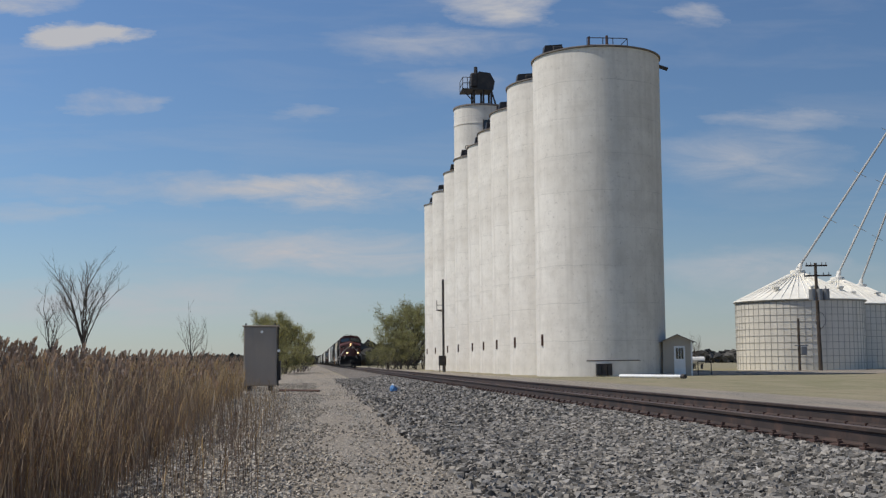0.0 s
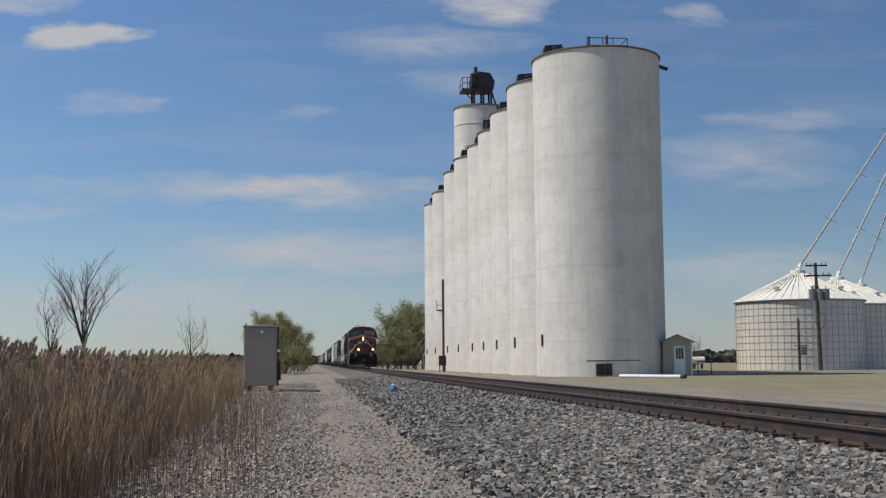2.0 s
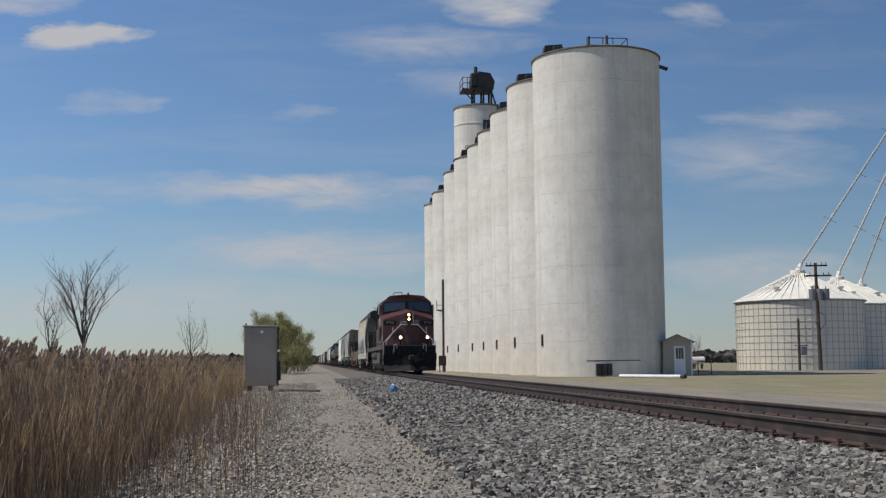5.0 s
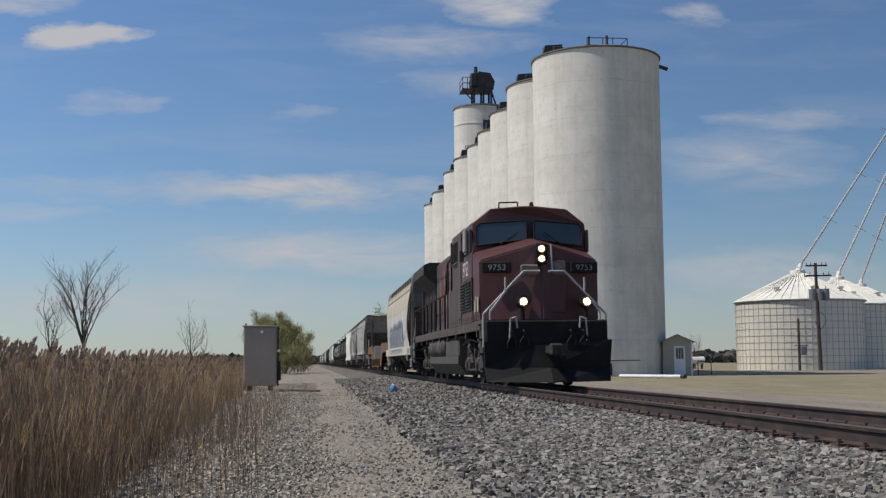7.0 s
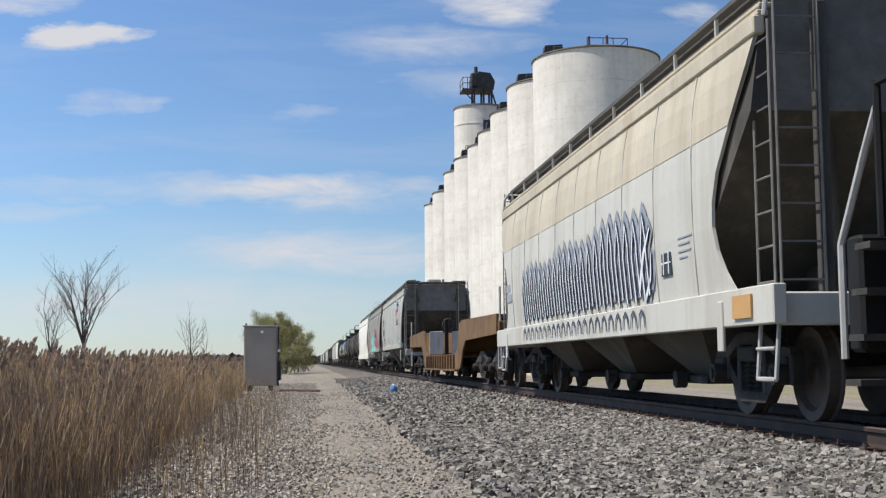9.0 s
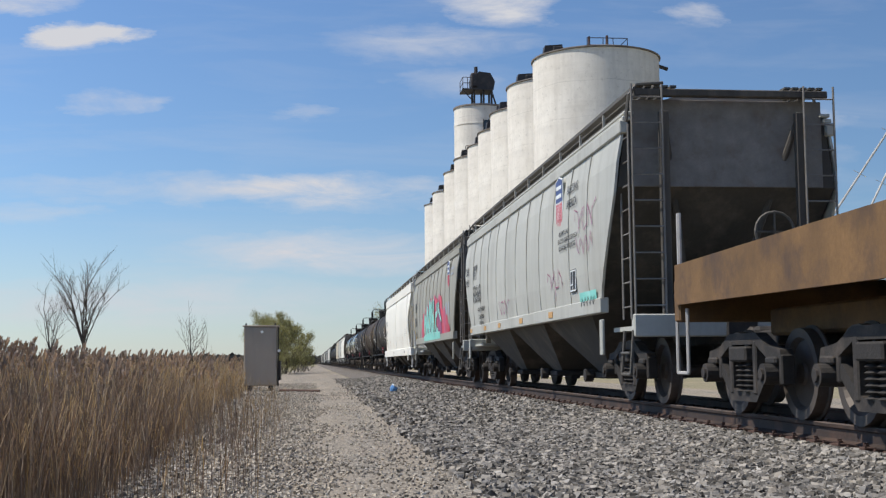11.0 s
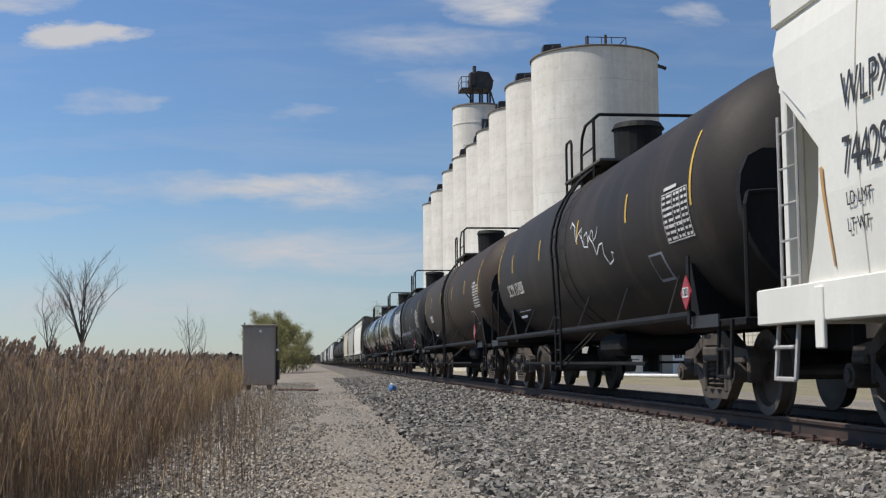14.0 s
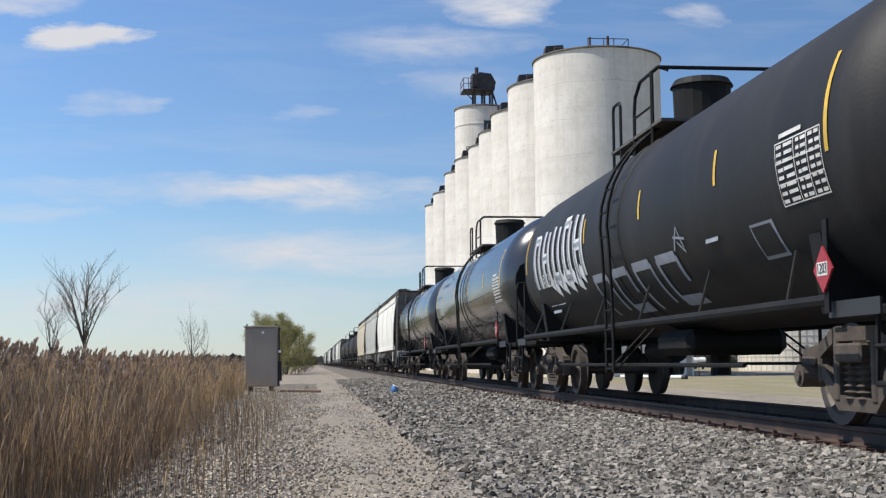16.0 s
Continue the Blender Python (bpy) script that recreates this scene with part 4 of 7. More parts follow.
def reeds():
    """Dry reed bed: stems with hanging blades and feathery plumes."""
    rng = np.random.default_rng(12)
    bits = {"reed_straw": ([], []), "reed_stem": ([], []), "reed_plume": ([], [])}

    def ribbon(kind, pts, w0, w1, ang):
        v, f = bits[kind]
        k = len(v)
        n = len(pts)
        dx, dy = math.cos(ang), math.sin(ang)
        for i, p in enumerate(pts):
            w = w0 + (w1 - w0) * i / (n - 1)
            v.append((p[0] - dx * w, p[1] - dy * w, p[2]))
            v.append((p[0] + dx * w, p[1] + dy * w, p[2]))
        for i in range(n - 1):
            f.append((k + 2 * i, k + 2 * i + 1, k + 2 * i + 3, k + 2 * i + 2))

    def stalk(x, y, h, near, blades, plume):
        lx, ly = rng.normal(0.02, 0.12) * h, rng.normal(0, 0.10) * h
        def at(t):
            return (x + lx * t * t, y + ly * t * t, h * t)
        w = 0.0024 if near else 0.0055
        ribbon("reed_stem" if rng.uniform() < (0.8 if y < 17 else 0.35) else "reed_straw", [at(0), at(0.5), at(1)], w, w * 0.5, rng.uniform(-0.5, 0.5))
        for _ in range(blades):
            t = rng.uniform(0.3, 0.95)
            p = at(t)
            a = rng.uniform(0, 6.283)
            l = rng.uniform(0.15, 0.4)
            q = l * rng.uniform(0.15, 0.6)
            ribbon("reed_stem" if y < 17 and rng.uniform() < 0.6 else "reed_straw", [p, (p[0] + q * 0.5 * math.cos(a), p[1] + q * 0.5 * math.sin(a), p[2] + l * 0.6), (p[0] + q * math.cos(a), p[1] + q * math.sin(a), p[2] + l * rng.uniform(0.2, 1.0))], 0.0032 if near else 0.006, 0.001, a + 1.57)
        if plume:
            p = at(1)
            a = rng.uniform(-0.3, 0.9)
            s = rng.uniform(0.7, 1.25)
            for j in range(9):
                t = j / 9
                q = (p[0] + 0.07 * s * t * math.cos(a), p[1], p[2] - 0.05 + 0.22 * s * t)
                b = rng.uniform(-1, 1)
                l = 0.10 * s * (1 - abs(t - 0.35))
                ribbon("reed_plume", [q, (q[0] + l * 0.38 * b + 0.01, q[1] + rng.uniform(-0.03, 0.03), q[2] + l)], 0.016 * s, 0.008, rng.uniform(-0.6, 0.6))

    # thick bed
    n = 15000
    for _ in range(n):
        y = 13 + 62 * rng.uniform() ** 1.5
        edge = -1.75 - 0.25 * math.sin(y * 0.5) - 0.012 * y
        left = -0.36 * y - 0.5
        x = edge - (edge - left) * rng.uniform() ** 1.3
        top = 0.69 + 0.30 * min(1.0, max(0.0, (-1.9 - x) / 1.8)) + 0.10 * noise.noise((x * 0.5, y * 0.25, 2.0)) + 0.003 * (y - 13)
        h = top * (rng.uniform(0.7, 1.0) if rng.uniform() < 0.93 else rng.uniform(1.0, 1.17))
        stalk(x, y, h, y < 25, 3, h > top * 1.02 or rng.uniform() < 0.02)
    # far side of the bed
    for _ in range(2500):
        y = rng.uniform(70, 150)
        x = rng.uniform(-0.34 * y, -4 - 0.01 * y)
        stalk(x, y, rng.uniform(0.7, 1.15), False, 2, rng.uniform() < 0.4)
    # thin bare stems by the path, fewer towards it
    for _ in range(1000):
        y = 8.2 + 17 * rng.uniform() ** 1.5
        x = -0.22 - 0.008 * y - 1.9 * rng.uniform() ** 0.75
        stalk(x, y, rng.uniform(0.3, 0.8) * (0.75 + 0.25 * min(1.0, (-x) / 1.2)), True, 1 if rng.uniform() < 0.6 else 0, False)
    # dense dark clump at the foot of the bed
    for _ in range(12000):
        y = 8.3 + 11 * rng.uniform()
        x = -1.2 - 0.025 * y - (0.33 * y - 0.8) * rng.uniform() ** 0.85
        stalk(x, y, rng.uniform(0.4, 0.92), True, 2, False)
    bed = thing("reed_bed", "dense bed of dry straw-brown reeds with feathery plumes", "reeds")
    tagged(bed, kind="stuff")
    for kind, (v, f) in bits.items():
        me = bpy.data.meshes.new(kind)
        me.from_pydata(v, [], f)
        me.materials.append(M4[kind])
        o = new({"reed_straw": "blades", "reed_stem": "stems", "reed_plume": "plumes"}[kind], me)
        o.parent = bed


reeds()


# ---- the train ----
def travel(t):
    """Metres that the train has run since the start; it slows a little."""
    return 22.54 * t - 0.1384 * t * t if t <= 12 else 22.54 * 12 - 0.1384 * 144 + 19.22 * (t - 12)


material("truck_steel", (0.026, 0.022, 0.019), 0.8, 0.0, 0.4, 4, (0.10, 0.077, 0.06), 0.6, bump=0.3)
material("truck_tan", (0.085, 0.066, 0.05), 0.88, 0.0, 0.4, 4, (0.03, 0.025, 0.021), 0.8, bump=0.3)
material("wheel_steel", (0.10, 0.082, 0.07), 0.6, 0.3, 0.3, 4, (0.05, 0.04, 0.035), 0.5)
material("tread_steel", (0.40, 0.38, 0.36), 0.3, 0.9, 0.2, 4)
material("black_steel", (0.010, 0.0095, 0.009), 0.7, 0.0, 0.3, 2, (0.03, 0.025, 0.021), 0.5, spec=0.25)
material("cab_red", (0.088, 0.025, 0.02), 0.5, 0.0, 0.25, 1.2, (0.085, 0.047, 0.043), 0.85, streak=True)
material("faded_red", (0.085, 0.049, 0.043), 0.65, 0.0, 0.35, 1.0, (0.075, 0.06, 0.056), 0.95, streak=True)
material("bright_red", (0.118, 0.024, 0.026), 0.55, 0.0, 0.35, 1.4, (0.085, 0.045, 0.045), 0.75, streak=True)
material("grime", (0.042, 0.036, 0.031), 0.85, 0.0, 0.45, 2.2, (0.10, 0.08, 0.064), 0.65, bump=0.3)
material("road_dust", (0.085, 0.076, 0.065), 0.9, 0.0, 0.25, 1.4, (0.06, 0.05, 0.043), 0.6, bump=0.2)
material("truck_dust", (0.085, 0.073, 0.062), 0.9, 0.0, 0.45, 3.0, (0.03, 0.025, 0.021), 0.8, bump=0.3)
material("board_grey", (0.30, 0.27, 0.25), 0.7, 0.0, 0.25, 5)
material("skirt_paint", (0.075, 0.056, 0.046), 0.75, 0.0, 0.4, 2.2, (0.19, 0.15, 0.115), 0.8, streak=True, bump=0.25)
material("scuffed_metal", (0.2, 0.165, 0.14), 0.6, 0.2, 0.4, 5, (0.07, 0.04, 0.035), 0.6)
material("pale_grab", (0.42, 0.40, 0.375), 0.5, 0.0, 0.2, 6)
material("lettering_white", (0.70, 0.68, 0.64), 0.6, 0.0, 0.25, 5, (0.35, 0.28, 0.26), 0.5)
material("lettering_black", (0.03, 0.03, 0.032), 0.6, 0.0, 0.2, 5)
material("lettering_faded", (0.33, 0.255, 0.20), 0.7, 0.0, 0.35, 4, (0.15, 0.05, 0.05), 0.95)
material("gold_crest", (0.17, 0.10, 0.045), 0.65, 0.0, 0.5, 4, (0.10, 0.06, 0.05), 0.95)
material("patch_cream", (0.42, 0.375, 0.27), 0.7, 0.0, 0.25, 5)
material("screen_dark", (0.03, 0.028, 0.028), 0.7, 0.2, 0.3, 8)
material("cab_glass", (0.03, 0.04, 0.042), 0.06, 0.0, 0.1, 2, bump=0, spec=0.9)
material("headlight_glow", (1.0, 0.85, 0.6), 0.3, 0, 0.05, 2, bump=0, emit=(1.0, 0.66, 0.30), strength=7.0)
material("end_steel", (0.20, 0.185, 0.165), 0.7, 0.0, 0.3, 4, (0.12, 0.085, 0.06), 0.6)
material("hopper_cream", (0.54, 0.52, 0.455), 0.6, 0.0, 0.14, 1.1, (0.36, 0.31, 0.225), 0.6, streak=True)
material("hopper_tan", (0.52, 0.455, 0.34), 0.65, 0.0, 0.2, 1.1, (0.36, 0.27, 0.165), 0.65, streak=True)
material("hopper_grey", (0.42, 0.415, 0.37), 0.6, 0.0, 0.14, 1.1, (0.26, 0.235, 0.19), 0.55, streak=True)
material("hopper_worn", (0.30, 0.29, 0.245), 0.65, 0.0, 0.2, 1.1, (0.20, 0.165, 0.12), 0.6, streak=True)
material("hopper_white", (0.75, 0.72, 0.635), 0.55, 0.0, 0.10, 0.8, (0.66, 0.63, 0.55), 0.4, streak=True)
material("hopper_dark", (0.10, 0.095, 0.09), 0.7, 0.0, 0.2, 0.9, (0.16, 0.13, 0.1), 0.5, streak=True)
# streaky grime, with the shade under the cars and at their ends mixed in
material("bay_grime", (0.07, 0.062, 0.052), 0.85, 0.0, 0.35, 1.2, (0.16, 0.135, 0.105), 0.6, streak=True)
material("roof_grime", (0.36, 0.345, 0.31), 0.8, 0.0, 0.25, 1.0, (0.22, 0.2, 0.17), 0.6)
material("grating", (0.11, 0.10, 0.085), 0.7, 0.2, 0.3, 8)
material("dusty_panel", (0.50, 0.48, 0.45), 0.8, 0.0, 0.25, 3, (0.25, 0.19, 0.14), 0.7, streak=True)
material("well_yellow", (0.175, 0.095, 0.035), 0.8, 0.0, 0.4, 1.6, (0.06, 0.036, 0.025), 0.9)
material("tank_brown", (0.032, 0.025, 0.02), 0.62, 0.0, 0.45, 0.9, (0.062, 0.047, 0.036), 0.7, streak=True, spec=0.28)
material("tank_umber", (0.056, 0.038, 0.025), 0.62, 0.0, 0.45, 0.9, (0.026, 0.021, 0.017), 0.8, streak=True, spec=0.25)
material("tank_black", (0.018, 0.017, 0.017), 0.6, 0.0, 0.3, 0.8, (0.045, 0.041, 0.037), 0.5, streak=True, spec=0.3)
material("tank_gloss", (0.03, 0.034, 0.04), 0.22, 0.0, 0.15, 0.8, (0.05, 0.05, 0.05), 0.3, streak=True, coat=0.4)
material("mark_yellow", (0.62, 0.39, 0.05), 0.6, 0.0, 0.2, 5)
material("placard_red", (0.34, 0.03, 0.04), 0.5, 0.0, 0.15, 5)
material("spray_red", (0.55, 0.06, 0.10), 0.6, 0.0, 0.25, 3, (0.62, 0.16, 0.26), 0.5)
material("spray_teal", (0.22, 0.60, 0.52), 0.6, 0.0, 0.2, 3, (0.4, 0.68, 0.62), 0.5)
material("spray_pink", (0.50, 0.10, 0.17), 0.6, 0.0, 0.3, 3, (0.58, 0.22, 0.30), 0.6)
material("spray_white", (0.74, 0.76, 0.75), 0.6, 0.0, 0.1, 3)
material("spray_navy", (0.05, 0.055, 0.10), 0.6, 0.0, 0.2, 3)
material("spray_grey", (0.30, 0.32, 0.36), 0.6, 0.0, 0.25, 3)
material("spray_plum", (0.30, 0.07, 0.17), 0.6, 0.0, 0.25, 3)
material("shield_blue", (0.06, 0.09, 0.22), 0.6, 0.0, 0.15, 3)
material("orange_tag", (0.52, 0.29, 0.10), 0.6, 0.0, 0.15, 4)

CARS = []      # (thing, place of its front coupler at the start)
WHEELS = []    # (wheelset, its place on the truck, radius)


def wheel_mesh(r, half):
    """Two flanged wheels on an axle along x."""
    bm = B()
    turn = Matrix.Rotation(math.pi / 2, 4, "Y")
    for s in (-1, 1):
        m = [(0.0, 0.02), (0.10, 0.03), (0.12, 0.0), (r * 0.72, -0.02), (r * 0.8, 0.035), (r, 0.04), (r, -0.07), (r + 0.028, -0.085), (r + 0.028, -0.105), (r * 0.8, -0.11), (0.1, -0.09)]
        tmp = B()
        lathe(tmp, [(max(a, 0.004), b) for a, b in m], 28, caps=True)
        bmesh.ops.transform(tmp, matrix=Matrix.Translation((s * (half + 0.03), 0, 0)) @ Matrix.Rotation(s * math.pi / 2, 4, "Y"), verts=tmp.verts)
        me = bpy.data.meshes.new("w")
        tmp.to_mesh(me)
        tmp.free()
        bm.from_mesh(me)
        bpy.data.meshes.remove(me)
    rod(bm, (-half, 0, 0), (half, 0, 0), 0.08, seg=10)
    bmesh.ops.recalc_face_normals(bm, faces=bm.faces)
    return bm


def freight_truck(car, y, tan=False):
    """Bolster with two cast side frames, springs and two wheelsets."""
    key = "truck_tan" if tan else "truck_steel"
    if key not in SHARED:
        b = box(B(), (0, 0, 0.62), (2.0, 0.42, 0.26), 0.04)
        rod(b, (0, 0, 0.7), (0, 0, 0.95), 0.2, seg=14)
        fr = B()
        prism(fr, [(-1.10, 0.60), (-1.06, 0.70), (-0.72, 0.74), (-0.40, 0.88), (0.40, 0.88), (0.72, 0.74), (1.06, 0.70), (1.10, 0.60), (0.70, 0.62), (0.38, 0.76), (-0.38, 0.76), (-0.70, 0.62)], "x", -0.07, 0.06)
        prism(fr, [(-0.76, 0.50), (-0.66, 0.56), (-0.28, 0.27), (0.28, 0.27), (0.66, 0.56), (0.76, 0.50), (0.36, 0.16), (-0.36, 0.16)], "x", -0.06, 0.06)
        for sy in (-1, 1):
            box(fr, (0, sy * 0.36, 0.52), (0.15, 0.10, 0.56), 0.015)
            box(fr, (0, sy * 1.06, 0.50), (0.14, 0.08, 0.30), 0.015)
            box(fr, (0, sy * 0.72, 0.52), (0.14, 0.08, 0.26), 0.015)
            rod(fr, (-0.19, sy * 0.89, 0.457), (0.05, sy * 0.89, 0.457), 0.105, seg=14)
            rod(fr, (-0.215, sy * 0.89, 0.457), (-0.19, sy * 0.89, 0.457), 0.06, seg=8)
            box(fr, (-0.02, sy * 0.89, 0.59), (0.18, 0.28, 0.08), 0.02)
        box(fr, (0.02, 0, 0.66), (0.3, 0.5, 0.16), 0.02)
        bmesh.ops.recalc_face_normals(fr, faces=fr.faces)
        sp = B()
        lathe(sp, [(0.082 + 0.022 * (1, 0, -1, 0)[k % 4], 0.27 + 0.32 * k / 24) for k in range(25)], 10)
        meshes = []
        for nm, bb, mt in (("truck", b, M4["truck_steel"]), ("side_frame", fr, M4[key]), ("spring", sp, M4[key]), ("wheelset", wheel_mesh(0.457, 0.7525), M4["wheel_steel"])):
            me = bpy.data.meshes.new(nm)
            bb.to_mesh(me)
            bb.free()
            me.materials.append(mt)
            meshes.append(me)
        for p in meshes[3].polygons:
            p.use_smooth = False
        SHARED[key] = meshes
    mb, mf, ms, mw = SHARED[key]
    truck = new("truck", mb)
    truck.parent, truck.matrix_basis = car, pose(0, y, 0)
    for s in (-1, 1):
        o = new("side_frame", mf)
        o.parent, o.matrix_basis = truck, pose(s * 1.02, 0, 0, 0, 0, 0 if s < 0 else 180)
        for sy in (-0.12, 0.12):
            o = new("spring", ms)
            o.parent, o.matrix_basis = truck, pose(s * 1.02, sy, 0, 0, 0, 0 if s < 0 else 180)
    for sy in (-0.89, 0.89):
        o = new("wheelset", mw)
        o.parent, o.matrix_basis = truck, pose(0, sy, 0.457)
        WHEELS.append((o, (0, sy, 0.457), 0.457))
    return truck


SHARED = {}


def coupler(car, y, s):
    """Knuckle coupler that reaches to the car's end; s points outwards."""
    bm = box(B(), (0, y - s * 0.45, 0.87), (0.2, 0.75, 0.18), 0.02)
    box(bm, (0.03, y - s * 0.09, 0.87), (0.32, 0.2, 0.3), 0.05)
    part("coupler", bm, M4["truck_steel"], car)
    bm = B()
    pts = [(0.35, y - s * 0.7, 0.75)]
    for k in range(7):
        a = k / 6 * math.pi
        pts.append((0.3 - 0.12 * k / 6, y - s * (0.65 - 0.6 * k / 6), 0.72 - 0.3 * math.sin(a)))
    part("air_hose", pipe(bm, pts, 0.03, 6), M4["black_steel"], car)


def ladder(car, x, y, z0, z1, w=0.4, rungs=7, mat="pale_grab", along="y", name="ladder"):
    bm = B()
    d = Vector((0, 1, 0)) if along == "y" else Vector((1, 0, 0))
    p = Vector((x, y, 0))
    for s in (-0.5, 0.5):
        q = p + d * w * s
        rod(bm, (q.x, q.y, z0), (q.x, q.y, z1), 0.015, seg=6)
    for k in range(rungs):
        z = z0 + (z1 - z0) * (k + 0.5) / rungs
        a, b = p - d * w / 2, p + d * w / 2
        rod(bm, (a.x, a.y, z), (b.x, b.y, z), 0.011, seg=5)
    return part(name, bm, M4[mat], car)


# ---- covered hoppers ----
def half_width(z):
    pts = [(0.8, 1.50), (1.3, 1.545), (1.9, 1.59), (2.6, 1.60), (3.2, 1.57), (3.6, 1.51), (3.9, 1.42)]
    for (a, wa), (b, wb) in zip(pts, pts[1:]):
        if z <= b:
            return wa + (wb - wa) * max(0.0, (z - a)) / (b - a)
    return 1.42


def sheet_patch(outline_rows, off=0.0, cols=10):
    """A side sheet between rows (z, y0, y1), following the body's bulge, with thickness."""
    bm = B()
    layers = []
    for d in (off, off - 0.035):
        grid = []
        for z, y0, y1 in outline_rows:
            grid.append([bm.verts.new((-(half_width(z) + d), y0 + (y1 - y0) * k / cols, z)) for k in range(cols + 1)])
        layers.append(grid)
    a, b = layers
    n = len(outline_rows)
    for i in range(n - 1):
        for k in range(cols):
            bm.faces.new((a[i][k], a[i][k + 1], a[i + 1][k + 1], a[i + 1][k]))
            bm.faces.new((b[i][k], b[i + 1][k], b[i + 1][k + 1], b[i][k + 1]))
        for k in (0, cols):
            bm.faces.new((a[i][k], a[i + 1][k], b[i + 1][k], b[i][k]))
    for i in (0, n - 1):
        for k in range(cols):
            bm.faces.new((a[i][k], b[i][k], b[i][k + 1], a[i][k + 1]))
    bmesh.ops.recalc_face_normals(bm, faces=bm.faces)
    return bm


def spray(car, name, strokes, mat, label, off=0.012, where=None):
    """Sprayed strokes (lists of (y, z, width)) that lie on the side sheet."""
    bm = B()
    width = where or half_width
    lift = 0.0
    for raw in strokes:
        lift = (lift + 0.0012) % 0.009
        st = [raw[0]]
        for (ya, za, wa), (yb, zb, wb) in zip(raw, raw[1:]):
            n = max(1, int(abs(zb - za) / 0.07))
            st += [(ya + (yb - ya) * k / n, za + (zb - za) * k / n, wa + (wb - wa) * k / n) for k in range(1, n + 1)]
        prev = None
        for i, (y, z, w) in enumerate(st):
            y0, z0, _ = st[max(i - 1, 0)]
            y1, z1, _ = st[min(i + 1, len(st) - 1)]
            d = Vector((y1 - y0, z1 - z0))
            d = d.normalized() if d.length > 1e-6 else Vector((0, 1))
            nrm = Vector((-d.y, d.x)) * w / 2
            pair = []
            for s in (-1, -0.33, 0.33, 1):
                yy, zz = y + s * nrm.x, z + s * nrm.y
                pair.append(bm.verts.new((-(width(zz) + off + lift), yy, zz)))
            if prev:
                for a in range(3):
                    bm.faces.new((prev[a], prev[a + 1], pair[a + 1], pair[a]))
            prev = pair
    return part(name, bm, M4[mat], car, label)


def hopper(q, L, paint, label, style="grey", sill=(1.0, 1.25), upper=None, ribs=10, low=1.25, detail=True, bays=3):
    car = thing("covered_hopper", label, "hopper car", "cars of the train", pose(TRACK_X, q, RAIL_Z))
    mat = M4[paint]
    y0, y1 = 1.0, L - 1.0
    # inner body with slope sheets at both ends
    bm = B()
    prof = [(3.95, 0.03, 1.40), (2.95, 0.05, 1.53), (2.0, 1.25, 1.53), (low, 2.3, 1.47)]
    rings = []
    for z, inset, w in prof:
        a, b = y0 + inset, y1 - inset
        rings.append([bm.verts.new(v) for v in ((-w, a, z), (w, a, z), (w, b, z), (-w, b, z))])
    for p, r in zip(rings, rings[1:]):
        for k in range(4):
            bm.faces.new((p[k], p[(k + 1) % 4], r[(k + 1) % 4], r[k]))
    bm.faces.new(rings[0])
    bm.faces.new(rings[-1][::-1])
    bmesh.ops.recalc_face_normals(bm, faces=bm.faces)
    # end shade is in this darker colour; the white style keeps its paint
    part("slope_body", bm, M4["bay_grime"] if style != "white" else mat, car, "grimy sloped end sheets, toned dark for shade")
    # side sheets
    cut = {"grey": [(low, 1.05), (1.6, 0.95), (1.9, 0.72), (2.4, 0.36), (2.85, 0.08), (3.3, 0.0), (3.72, 0.0)],
           "curved": [(low, 0.5), (1.35, 0.68), (1.5, 0.85), (1.7, 1.0), (1.95, 1.08), (2.2, 1.06), (2.5, 0.9), (2.8, 0.62), (2.9, 0.53), (3.1, 0.34), (3.4, 0.12), (3.72, 0.0)],
           "white": [(low, 0.55), (1.5, 0.75), (1.9, 0.95), (2.3, 1.0), (2.6, 0.75), (3.0, 0.15), (3.3, 0.0), (3.72, 0.0)]}[style]
    for s in (-1, 1):
        m = pose(0, 0, 0) if s < 0 else pose(0, L, 0, 0, 0, 180)
        rows = [(z, y0 + c, y1 - c) for z, c in cut]
        sheet = part("side_sheet", sheet_patch(rows), mat, car, smooth=False, at=m)
        if upper and s < 0:
            part("upper_band", sheet_patch([(z, y0 + c, y1 - c) for z, c in cut if z >= 2.9], 0.006), M4[upper], sheet, "cream upper band with rust stains")
        if style == "white":
            bm = box(B(), (-1.485, L / 2, 3.74), (0.12, y1 - y0 + 0.1, 0.40), 0.015)
        else:
            bm = box(B(), (-1.46, L / 2, 3.76), (0.12, y1 - y0 + 0.1, 0.18), 0.015)
            box(bm, (-1.42, L / 2, 3.875), (0.12, y1 - y0 + 0.1, 0.06), 0.012)
        box(bm, (-1.39, L / 2, 3.95), (0.14, y1 - y0 + 0.1, 0.05), 0.012)
        part("top_chord", bm, mat if style != "curved" else M4["hopper_tan"], car, at=m)
        part("side_sill", box(B(), (-1.52, L / 2, sum(sill) / 2), (0.13, (L - 1.0) if style != "grey" else (L - 4.0), sill[1] - sill[0]), 0.012), mat, car, at=m)
        for k in range(ribs if s < 0 else 0):
            y = y0 + 1.7 + (y1 - y0 - 3.4) * k / (ribs - 1)
            part("sheet_seam", sheet_patch([(z, y - 0.012, y + 0.012) for z in (low + 0.02, 1.6, 2.2, 2.8, 3.3, 3.65)], 0.014, 1), mat, sheet)
    # roof and running boards
    bm = B()
    prism(bm, [(-1.42, 3.95), (1.42, 3.95), (1.2, 4.06), (0.7, 4.2), (0, 4.27), (-0.7, 4.2), (-1.2, 4.06)], "y", y0 + 0.02, y1 - 0.02)
